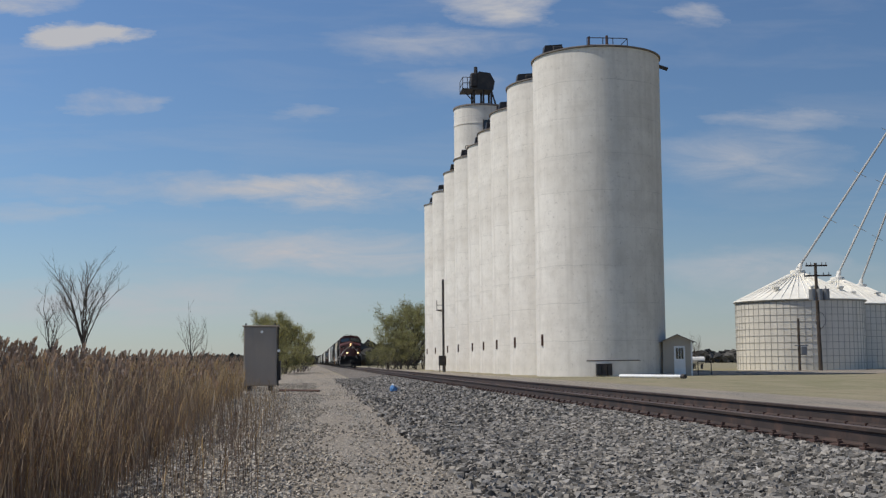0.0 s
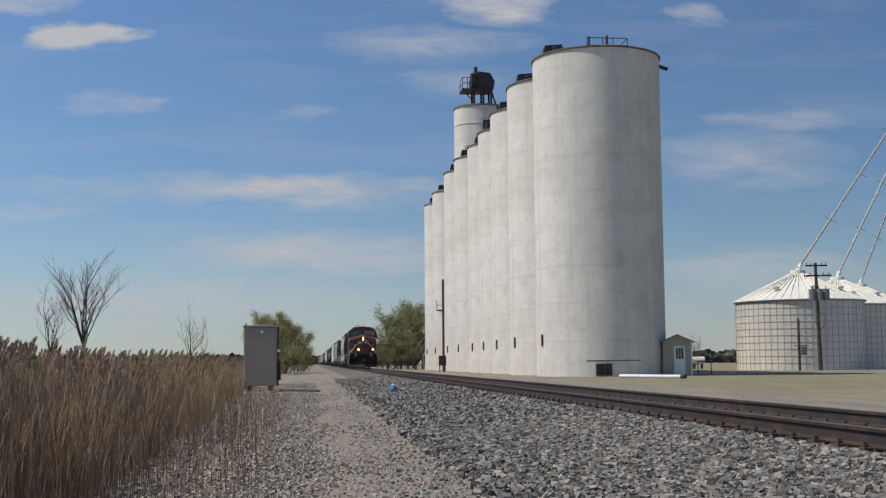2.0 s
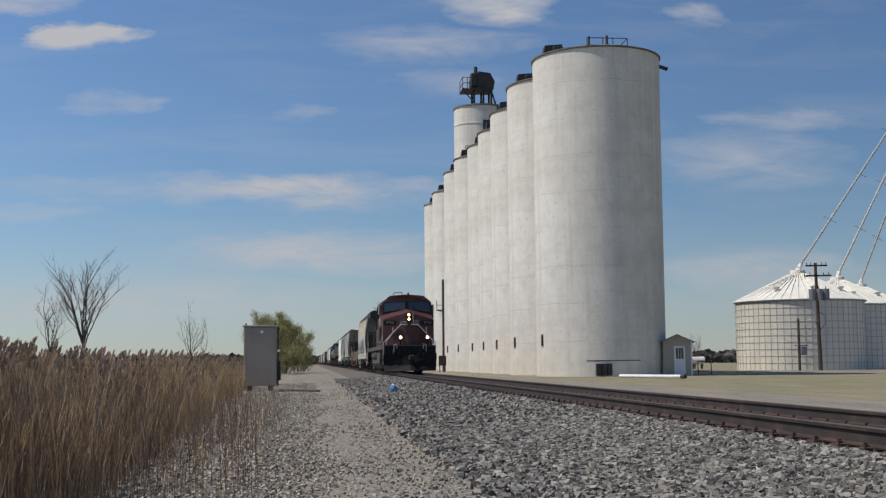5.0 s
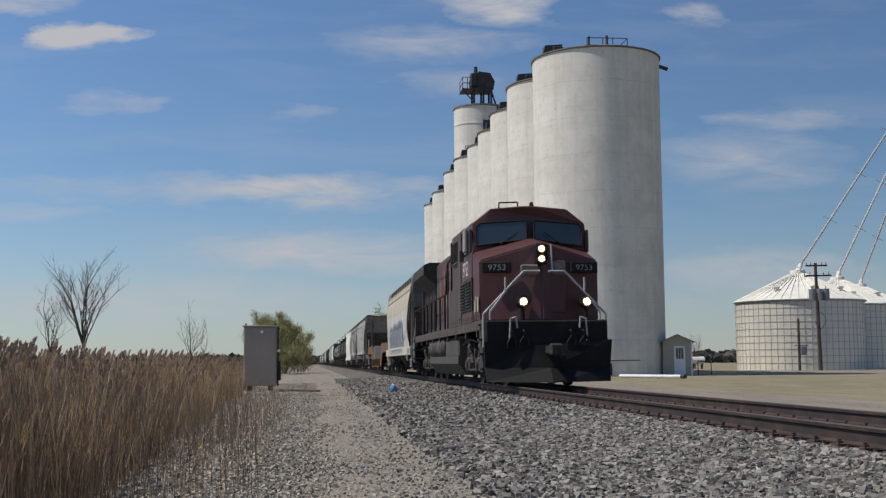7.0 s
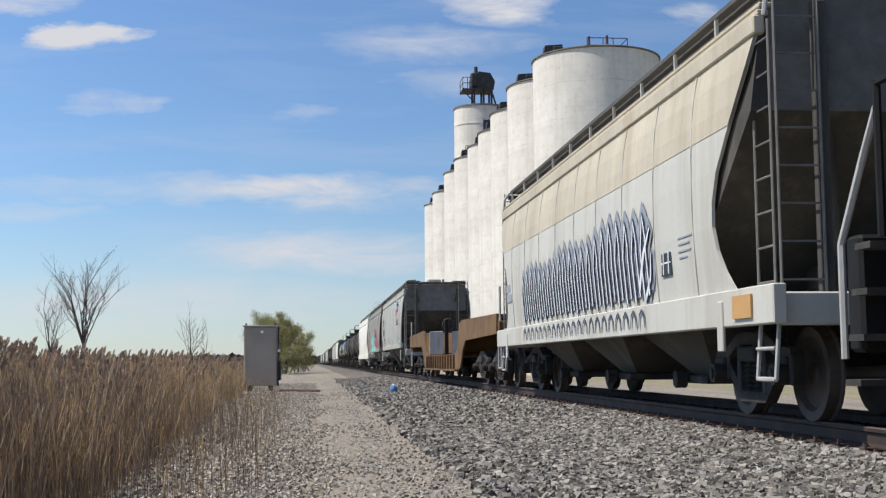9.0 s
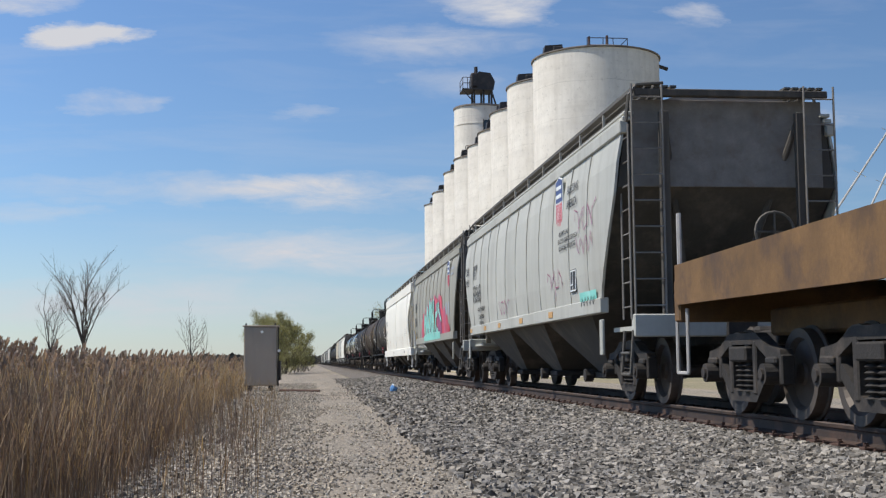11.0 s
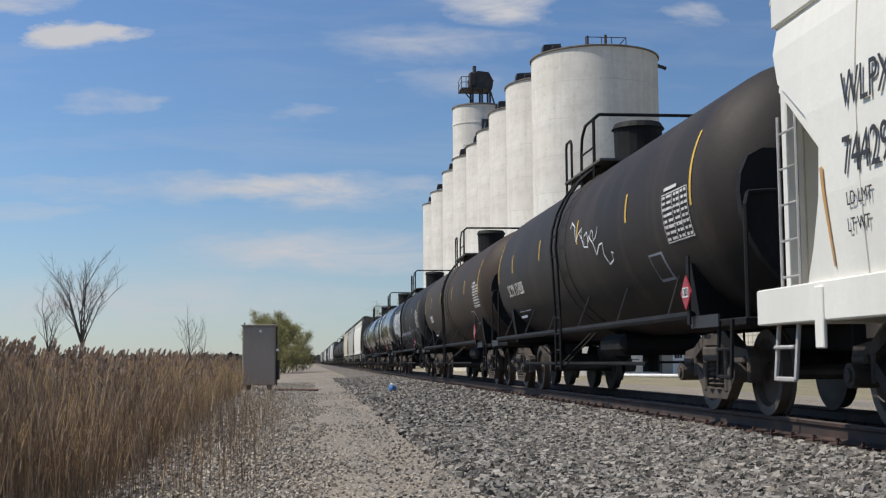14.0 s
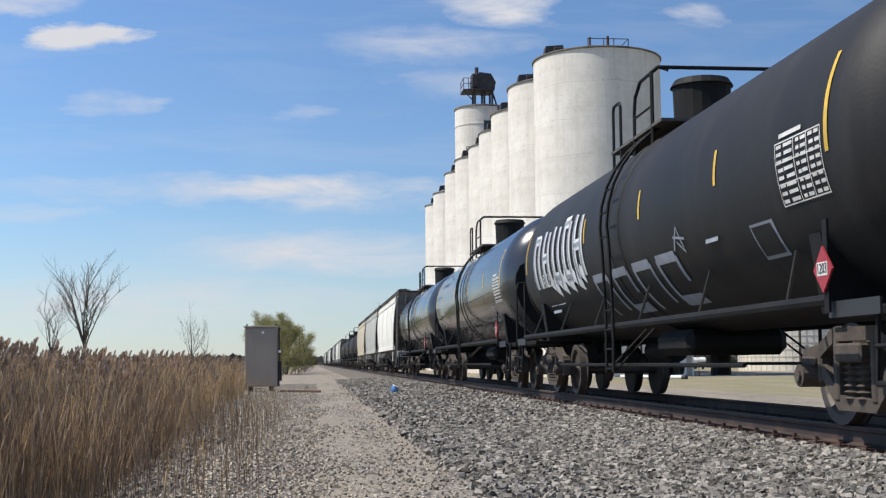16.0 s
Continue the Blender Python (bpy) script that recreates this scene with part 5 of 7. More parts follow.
    part("roof", bm, M4["roof_grime"], car, "grimy shallow-pitched roof")
    part("hatch_cover", box(B(), (0, L / 2, 4.36), (0.6, y1 - y0 - 1.5, 0.16), 0.04), M4["roof_grime"], car)
    for s in (-1, 1):
        bm = B()
        for k in range(5):
            box(bm, (s * (0.80 + 0.115 * k), L / 2, 4.29), (0.085, L - 1.6, 0.03))
        part("running_board", bm, M4["grating"], car, "dark grating roof walkway")
        n = 10
        for k in range(n + 1):
            y = y0 + 0.1 + (y1 - y0 - 0.2) * k / n
            part("board_bracket", box(B(), (s * 1.30, y, 4.14), (0.035, 0.035, 0.36)), mat if style != "grey" else M4["roof_grime"], car)
        part("board_edge", box(B(), (s * 1.315, L / 2, 4.30), (0.02, L - 1.8, 0.05)), M4["grating"], car)
    # outlet bays
    by0, by1 = y0 + 2.2, y1 - 2.2
    step = (by1 - by0) / bays
    for k in range(bays):
        a, b = by0 + k * step, by0 + (k + 1) * step
        c = (a + b) / 2
        bm = B()
        top = [bm.verts.new(v) for v in ((-1.46, a, low + 0.06), (1.46, a, low + 0.06), (1.46, b, low + 0.06), (-1.46, b, low + 0.06))]
        bot = [bm.verts.new(v) for v in ((-0.75, c - 0.4, 0.42), (0.75, c - 0.4, 0.42), (0.75, c + 0.4, 0.42), (-0.75, c + 0.4, 0.42))]
        for i in range(4):
            bm.faces.new((top[i], top[(i + 1) % 4], bot[(i + 1) % 4], bot[i]))
        bm.faces.new(top[::-1])
        bm.faces.new(bot)
        bmesh.ops.recalc_face_normals(bm, faces=bm.faces)
        bay = part("outlet_bay", bm, M4["bay_grime"], car, "grimy discharge hopper bay, toned dark for shade")
        gate = box(B(), (0, c, 0.36), (1.75, 0.95, 0.1), 0.015)
        rod(gate, (-1.0, c + 0.3, 0.36), (1.0, c + 0.3, 0.36), 0.05, seg=8)
        rod(gate, (-1.04, c + 0.3, 0.36), (-0.9, c + 0.3, 0.36), 0.11, seg=8)
        part("outlet_gate", gate, M4["truck_steel"], bay)
    part("centre_sill", box(B(), (0, L / 2, 0.98), (0.42, L - 1.2, 0.36), 0.02), M4["truck_steel"], car)
    for y, s in ((0.0, 1), (L, -1)):
        bm = box(B(), (0, y + s * 0.72, 1.06), (2.9, 0.16, 0.3), 0.015)
        box(bm, (0, y + s * 1.5, 1.04), (2.6, 1.7, 0.06))
        part("end_platform", bm, mat if style != "grey" else M4["hopper_grey"], car)
        if style == "white":
            part("end_wall", box(B(), (0, y + s * 0.86, 2.62), (2.5, 0.06, 2.85), 0.012), mat, car, "flat white end wall")
            for x in (-1.34, 1.34):
                part("corner_post", box(B(), (x, y + s * 0.86, 2.62), (0.16, 0.12, 2.9), 0.012), mat, car)
            for k in range(8):
                part("grab_iron", rod(B(), (-1.25, y + s * 0.79, 1.4 + 0.34 * k), (-0.55, y + s * 0.79, 1.4 + 0.34 * k), 0.012, seg=5), M4["pale_grab"], car)
            ladder(car, -1.5, y + s * 1.12, 1.15, 2.75, 0.4, 5, "pale_grab")
        else:
            for x in (-0.95, 0.95):
                part("end_post", box(B(), (x, y + s * 0.8, 2.5), (0.13, 0.1, 2.9), 0.012), M4["bay_grime"], car)
            ladder(car, -1.46, y + s * 0.95, 1.15, 3.75, 0.42, 8, "end_steel")
            part("end_beam", box(B(), (0, y + s * 0.82, 4.20), (2.7, 0.12, 0.1), 0.012), M4["bay_grime"], car)
            part("end_sheet", box(B(), (0, y + s * 1.02, 3.55), (2.7, 0.03, 1.2), 0.006), M4["end_steel"], car, "grey upper end sheet")
            ladder(car, 1.2, y + s * 0.72, 1.15, 4.3, 0.42, 9, "end_steel", "x")
            ladder(car, -1.2, y + s * 0.72, 1.15, 4.3, 0.42, 9, "end_steel", "x")
        part("end_brace", rod(rod(B(), (-0.95, y + s * 0.8, 3.9), (-0.25, y + s * 2.0, 1.1), 0.045), (0.95, y + s * 0.8, 3.9), (0.25, y + s * 2.0, 1.1), 0.045), M4["bay_grime"], car)
        bm = B()
        pipe(bm, [(-1.45, y + s * 0.7, 1.0), (-1.5, y + s * 0.7, 0.42), (-1.5, y + s * 1.15, 0.42), (-1.45, y + s * 1.15, 1.0)], 0.022)
        rod(bm, (-1.5, y + s * 0.7, 0.7), (-1.5, y + s * 1.15, 0.7), 0.018)
        part("sill_step", bm, M4["pale_grab"] if style != "grey" else M4["grating"], car)
        part("poling_plate", box(B(), (-1.585, y + s * 1.9, 0.93), (0.04, 0.16, 0.5), 0.01), mat, car)
        bm = B()
        pipe(bm, [(-0.95, y + s * 0.78, 4.33), (-1.32, y + s * 0.78, 4.30), (-1.43, y + s * 0.78, 4.15), (-1.47, y + s * 0.8, 3.8)], 0.024)
        part("roof_grab", bm, M4["pale_grab"] if style != "grey" else M4["grating"], car)
        coupler(car, y, -s)
    # brake gear on the leading end
    bm = B()
    for k in range(16):
        a, b = k * math.pi / 8, (k + 1) * math.pi / 8
        rod(bm, (0.5 + 0.27 * math.cos(a), 0.66, 2.3 + 0.27 * math.sin(a)), (0.5 + 0.27 * math.cos(b), 0.66, 2.3 + 0.27 * math.sin(b)), 0.02, seg=5)
    for a in (0, 1.57, 3.14, 4.71):
        rod(bm, (0.5, 0.66, 2.3), (0.5 + 0.27 * math.cos(a), 0.66, 2.3 + 0.27 * math.sin(a)), 0.014, seg=5)
    part("brake_wheel", bm, M4["grating"], car)
    part("brake_cylinder", rod(B(), (-0.4, 1.6, 1.4), (-0.4, 2.2, 1.4), 0.17, seg=12), M4["truck_steel"], car)
    for y in (2.45, L - 2.45):
        freight_truck(car, y)
    CARS.append((car, q))
    return car


def bars(car, y, z, rows, mat="lettering_black", x=None, name="small_print"):
    """Unreadable small print as bars: rows of (dy, dz, width, height)."""
    bm = B()
    for dy, dz, w, h in rows:
        zz = z + dz
        box(bm, (-((x if x else half_width(zz)) + 0.004), y + dy, zz), (0.006, w, h))
    return part(name, bm, M4[mat], car)


def side_text(car, words, size, y, z, mat="lettering_black", squeeze=0.85, x=None, tilt=0.0):
    w = (x if x else half_width(z)) + 0.019
    t = -math.degrees(math.atan2(half_width(z + 0.2) - half_width(z - 0.2), 0.4)) if x is None else tilt
    return text_mesh(words, size, M4[mat], car, on_side(-w, y, z, -t if x is None else tilt), squeeze=squeeze)


def hopper_cars():
    # cream hopper with silver letters
    c = hopper(201.6, 17.3, "hopper_cream", "cream and white covered hopper car with silver and black sprayed lettering", "curved", (0.92, 1.28), "hopper_tan", 9, 1.22)
    rows_ = []
    for k in range(21):
        y, h = 13.3 - k * 0.43, 0.86 + 0.07 * math.sin(k * 0.9) + 0.012 * k
        rows_.append([(y, 1.34, 0.2), (y + 0.03, 1.34 + h * 0.6, 0.18), (y - 0.08, 1.34 + h, 0.12), (y - 0.2, 1.34 + h * 0.7, 0.16), (y - 0.22, 1.40, 0.18)])
    tail = [[(4.9, 1.5, 0.3), (4.6, 1.9, 0.26), (4.3, 2.2, 0.12)], [(4.7, 1.35, 0.24), (4.4, 1.6, 0.2), (4.3, 1.9, 0.1)]]
    spray(c, "spray_shadow", [[(y, z + 0.04, w + 0.16) for y, z, w in st] for st in rows_ + tail], "spray_grey", "soft dark sprayed shadow", 0.010)
    spray(c, "spray_letters", [[(y, z, w * 0.8) for y, z, w in st] for st in rows_ + tail], "spray_navy", "dark sprayed letter outlines", 0.021)
    spray(c, "spray_letters", [[(y - 0.03, z - 0.01, w * 0.28) for y, z, w in st] for st in rows_ + tail], "spray_white", "white sprayed letter edges", 0.032)
    spray(c, "spray_letters", [[(y + 0.14, 1.0, 0.03), (y + 0.1, 1.16, 0.05), (y, 1.22, 0.05), (y - 0.1, 1.14, 0.05), (y - 0.14, 1.0, 0.03)] for y in [13.2 - k * 0.4 for k in range(22)]], "spray_navy", "dark sprayed loops on the sill", 0.075, lambda z: 1.52)
    bars(c, 14.9, 1.9, [(0.2, 0.2, 0.5, 0.16), (0.1, 0, 0.62, 0.17)], "spray_grey")
    bars(c, 3.75, 1.72, [(0, 0, 0.40, 0.30)], "lettering_black")
    bars(c, 3.75, 1.72, [(0.1, 0.0, 0.03, 0.26), (-0.1, 0.0, 0.03, 0.26), (0, 0, 0.36, 0.02)], "spray_white", x=half_width(1.72) + 0.008, name="stencil")
    bars(c, 3.0, 1.85, [(0, 0.1, 0.5, 0.018), (0.05, 0.03, 0.4, 0.018), (0.05, -0.05, 0.45, 0.018), (0.1, -0.12, 0.3, 0.018)], "spray_grey")
    part("reflector", box(B(), (-1.60, 1.25, 1.1), (0.02, 0.5, 0.22)), M4["orange_tag"], c, "orange reflector patch")
    # light grey hopper, large numbers
    c = hopper(246.2, 18.3, "hopper_grey", "light grey covered hopper car with black numbers and small scrawled tags", "grey", (1.28, 1.5), None, 11, 1.34)
    side_text(c, "93668", 0.60, 14.85, 2.25, squeeze=0.92)
    bars(c, 15.2, 2.82, [(0.30, 0, 0.07, 0.36), (0.10, 0, 0.07, 0.36), (-0.12, 0, 0.07, 0.36), (-0.28, 0.08, 0.06, 0.2)], name="reporting_mark")
    side_text(c, "CAPACITY 5188 CUFT", 0.15, 14.1, 1.86)
    side_text(c, "LD LMT 222200", 0.15, 14.2, 1.68)
    side_text(c, "LT WT 63800", 0.15, 14.25, 1.52)
    side_text(c, "BUILDING", 0.2, 3.75, 3.32, squeeze=0.9)
    side_text(c, "AMERICA", 0.2, 3.75, 3.08, squeeze=0.9)
    side_text(c, "DASK", 0.3, 16.65, 2.92, squeeze=0.7)
    side_text(c, "MEME", 0.27, 16.6, 2.62, squeeze=0.8)
    crest(c, 4.75, 3.2)
    spray(c, "tag", [[(3.5 - 0.08 * k + 0.12 * math.sin(k * 1.7), 2.75 + 0.2 * math.sin(k * 1.2), 0.02) for k in range(18)], [(3.4 - 0.1 * k, 2.35 + 0.15 * math.cos(k * 1.9), 0.02) for k in range(12)]], "spray_plum", "thin plum marker tag")
    spray(c, "tag", [[(5.75 - 0.09 * k + 0.1 * math.sin(k * 1.9), 1.95 + 0.16 * math.sin(k * 1.3), 0.022) for k in range(14)], [(5.1, 1.95, 0.02), (5.15, 1.6, 0.025)], [(11.3 - 0.09 * k + 0.1 * math.sin(k * 2.2), 1.75 + 0.16 * math.cos(k * 1.4), 0.025) for k in range(15)]], "spray_plum", "thin plum marker tag")
    spray(c, "tag", [[(3.3, 1.48, 0.3), (2.2, 1.48, 0.3)]], "spray_teal", "pale teal sprayed tag", 0.02)
    spray(c, "tag", [[(3.2 - 0.1 * k, 1.42 + 0.13 * (k % 2), 0.03) for k in range(10)]], "lettering_black", "black scrawl", 0.032)
    bars(c, 3.7, 1.85, [(0, 0, 0.42, 0.36)], "lettering_black")
    bars(c, 3.7, 1.85, [(0.19, 0, 0.02, 0.32), (-0.19, 0, 0.02, 0.32), (0, 0.155, 0.38, 0.02), (0, -0.155, 0.38, 0.02), (0.03, 0, 0.02, 0.28), (0.11, -0.06, 0.14, 0.02)], "spray_white", x=half_width(1.85) + 0.008, name="stencil")
    side_text(c, "40% EMPTY LOAD", 0.11, 4.3, 2.66)
    side_text(c, "SLACK NO ADJ BLOCK SEE NYS 114", 0.11, 4.0, 2.54)
    side_text(c, "BLK AND BRK 1/4\" ADJ BLOCK", 0.11, 4.05, 2.42)
    for y in (5.6, 8.6, 11.4, 13.6, 16.1):
        part("reflector", box(B(), (-1.59, y, 1.39), (0.012, 0.34, 0.1)), M4["orange_tag"], c)
    # worn grey hopper with the red and teal mural
    c = hopper(264.5, 16.8, "hopper_worn", "worn grey covered hopper car with a red and teal sprayed mural", "grey", (1.28, 1.5), None, 10, 1.34)
    side_text(c, "98513", 0.48, 14.2, 2.12, squeeze=0.72)
    side_text(c, "LD LMT", 0.16, 14.3, 1.68)
    side_text(c, "LT WT", 0.16, 14.35, 1.50)
    bars(c, 14.25, 2.68, [(0.26, 0, 0.07, 0.36), (0.08, 0, 0.07, 0.36), (-0.12, 0, 0.07, 0.36), (-0.26, 0.08, 0.06, 0.2)], name="reporting_mark")
    # cloud lobes: place, height of the top, half width
    lobes = [(12.7, 1.62, 0.30), (12.3, 1.95, 0.32), (11.9, 2.15, 0.34), (11.4, 2.05, 0.34), (10.9, 2.30, 0.36), (10.3, 2.40, 0.36), (9.7, 2.45, 0.36),
             (9.1, 2.55, 0.34), (8.5, 2.50, 0.34), (7.9, 2.60, 0.34), (7.3, 2.50, 0.32), (6.9, 2.62, 0.36), (6.4, 2.78, 0.42), (5.9, 2.70, 0.36), (5.4, 2.25, 0.34), (4.9, 2.30, 0.32), (4.4, 2.05, 0.32), (4.0, 1.75, 0.26)]
    for k, (y, top, hw) in enumerate(lobes):
        y, top = y - 0.9, top + (0.22 if k < 11 else 0.0)
        st = [(y, 1.37, hw * 2.1), (y, (1.37 + top) / 2, hw * 2.2)] + [(y, top - hw + hw * math.sin(a * 0.314), max(0.05, hw * 2.1 * math.cos(a * 0.314))) for a in range(5)] + [(y, top, 0.04)]
        spray(c, "mural_cloud", [st], "spray_red" if k % 3 else "spray_pink", "red sprayed mural cloud", 0.010 + 0.0012 * (k % 8))
    spray(c, "mural_shade", [[(y, 1.5, 0.4), (y - 0.08, 1.95, 0.36), (y, 2.3, 0.16)] for y in (6.0, 5.6, 5.2)], "spray_plum", "plum sprayed shade", 0.0225)

    def letter(y, w_, h_, pts):
        return [(y - a * w_, 1.5 + b * h_ * 1.12, f * 1.25) for a, b, f in pts]
    arch = [(0.0, 0.0, 0.24), (0.05, 0.55, 0.24), (0.22, 0.9, 0.22), (0.45, 1.0, 0.2), (0.62, 0.85, 0.22), (0.72, 0.5, 0.24), (0.8, 0.0, 0.24)]
    bar = [(0.05, 0.36, 0.14), (0.4, 0.42, 0.15), (0.75, 0.36, 0.14)]
    teal = [letter(12.1, 0.75, 0.62, arch), letter(11.2, 0.8, 0.85, arch), letter(11.2, 0.8, 0.85, bar),
            letter(10.2, 0.8, 1.0, arch[:6] + [(0.45, 0.45, 0.2), (0.85, 0.0, 0.24)]), letter(9.25, 0.7, 1.05, [(0.0, 0.0, 0.24), (0.1, 1.0, 0.2)]),
            letter(9.25, 0.7, 1.05, [(0.05, 0.42, 0.18), (0.8, 0.55, 0.18)]), letter(9.25, 0.7, 1.05, [(0.75, 0.0, 0.24), (0.85, 1.0, 0.2)]),
            letter(8.25, 0.8, 0.7, [(0.75, 0.85, 0.1), (0.3, 0.8, 0.16), (0.05, 0.4, 0.2), (0.3, 0.05, 0.22), (0.9, 0.1, 0.2)]),
            [(12.6, 1.42, 0.2), (11.0, 1.46, 0.26), (9.0, 1.46, 0.26), (7.0, 1.46, 0.2)],
            [(7.75, 2.5, 0.07), (7.7, 2.2, 0.10), (7.45, 2.2, 0.08), (7.42, 2.5, 0.06)],
            [(7.2, 2.55, 0.07), (7.15, 2.15, 0.10)], [(6.85, 2.5, 0.06), (7.1, 2.32, 0.10), (6.7, 2.05, 0.12), (6.3, 1.9, 0.06)]]
    teal = [[(y - 1.5, z, w) for y, z, w in st] for st in teal]
    spray(c, "mural_edge", [[(y, z, w + 0.11) for y, z, w in st] for st in teal], "spray_navy", "dark mural letter edge", 0.026)
    spray(c, "mural_letters", [[(y, z, w + 0.04) for y, z, w in st] for st in teal], "spray_white", "white mural letter edge", 0.030)
    spray(c, "mural_letters", teal, "spray_teal", "pale teal mural letters", 0.034)
    spray(c, "mural_stroke", [[(7.1, 2.3, 0.07), (6.95, 2.0, 0.12), (6.8, 1.7, 0.07)], [(10.25, 1.9, 0.06), (10.1, 1.65, 0.08)], [(8.5, 2.1, 0.06), (8.4, 1.8, 0.07)]], "orange_tag", "orange mural stroke", 0.046)
    spray(c, "mural_drip", [[(y, 1.42, 0.10), (y - 0.03, 1.30, 0.02)] for y in (10.7, 10.2, 9.8, 9.1, 8.4, 7.9, 7.3, 6.5, 5.9)], "spray_teal", "teal paint drips", 0.060)
    crest(c, 3.0, 3.2)
    bars(c, 2.2, 3.25, [(0, 0.1, 0.75, 0.07), (0, -0.07, 0.7, 0.07)], "spray_grey")
    spray(c, "tag", [[(14.55, 1.45, 0.08), (14.78, 1.75, 0.08), (15.0, 2.05, 0.07), (15.2, 2.35, 0.06)]], "mark_yellow", "yellow sheet edge")
    for y, z in ((3.6, 2.2), (2.9, 2.2)):
        bars(c, y, z, [(0, 0, 0.35, 0.4)], "spray_grey")
    # white hopper
    c = hopper(281.3, 19.0, "hopper_white", "clean white covered hopper car with rust streaks and small black numbers", "white", (0.90, 1.22), None, 3, 1.2, bays=4)
    side_text(c, "74429", 0.42, 16.15, 2.12, squeeze=0.75)
    side_text(c, "WLPX", 0.40, 16.1, 2.62, squeeze=0.75)
    side_text(c, "LD LMT", 0.15, 16.3, 1.80)
    side_text(c, "LT WT", 0.15, 16.35, 1.60)
    bars(c, 3.5, 1.95, [(0, 0.15, 0.4, 0.018), (0.05, 0.08, 0.5, 0.018), (0, 0.0, 0.4, 0.018), (0, -0.08, 0.5, 0.018), (0.05, -0.16, 0.5, 0.018)], "spray_grey")
    for y, d in ((15.4, 0.05), (13.6, 0.15), (11.2, 0.25), (8.6, 0.2), (6.5, 0.15), (5.0, 0.3), (2.45, 0.5), (16.85, 0.5)):
        spray(c, "rust_streak", [[(y, 1.32, 0.03), (y + 0.1, 1.62 + d, 0.06)]], "orange_tag", "rust-orange streak")
    for y in (4.0, 11.0):
        bars(c, y, 1.07, [(0, 0, 0.16, 0.10)], "lettering_black", x=1.59, name="slot")


def crest(c, y, z):
    """A plain striped shield in red, white and blue with two pale bars."""
    w = half_width(z) + 0.012
    rim = [(y, z - 0.5), (y + 0.2, z - 0.36), (y + 0.27, z - 0.1), (y + 0.27, z + 0.38), (y, z + 0.44), (y - 0.27, z + 0.38), (y - 0.27, z - 0.1), (y - 0.2, z - 0.36)]
    part("shield", prism(B(), rim, "x", -w, -w + 0.02), M4["spray_white"], c, "white striped shield")
    top = [(y - 0.25, z + 0.02), (y + 0.25, z + 0.02), (y + 0.25, z + 0.36), (y, z + 0.42), (y - 0.25, z + 0.36)]
    part("shield_top", prism(B(), top, "x", -w - 0.004, -w), M4["shield_blue"], c, "plain blue shield top")
    for dz in (0.26, 0.12):
        part("shield_bar", box(B(), (-w - 0.006, y, z + dz), (0.004, 0.4, 0.06)), M4["spray_white"], c)
    for k in range(5):
        yy = y - 0.2 + k * 0.1
        low = z - 0.44 + 0.12 * abs(k - 2) / 2
        part("shield_stripe", box(B(), (-w - 0.003, yy, (low + z) / 2), (0.006, 0.045, z - low)), M4["spray_red"], c)


# ---- tank cars ----
TR, TZ = 1.48, 2.47


def tank_width(z):
    return math.sqrt(max(0.05, TR * TR - (z - TZ) ** 2))


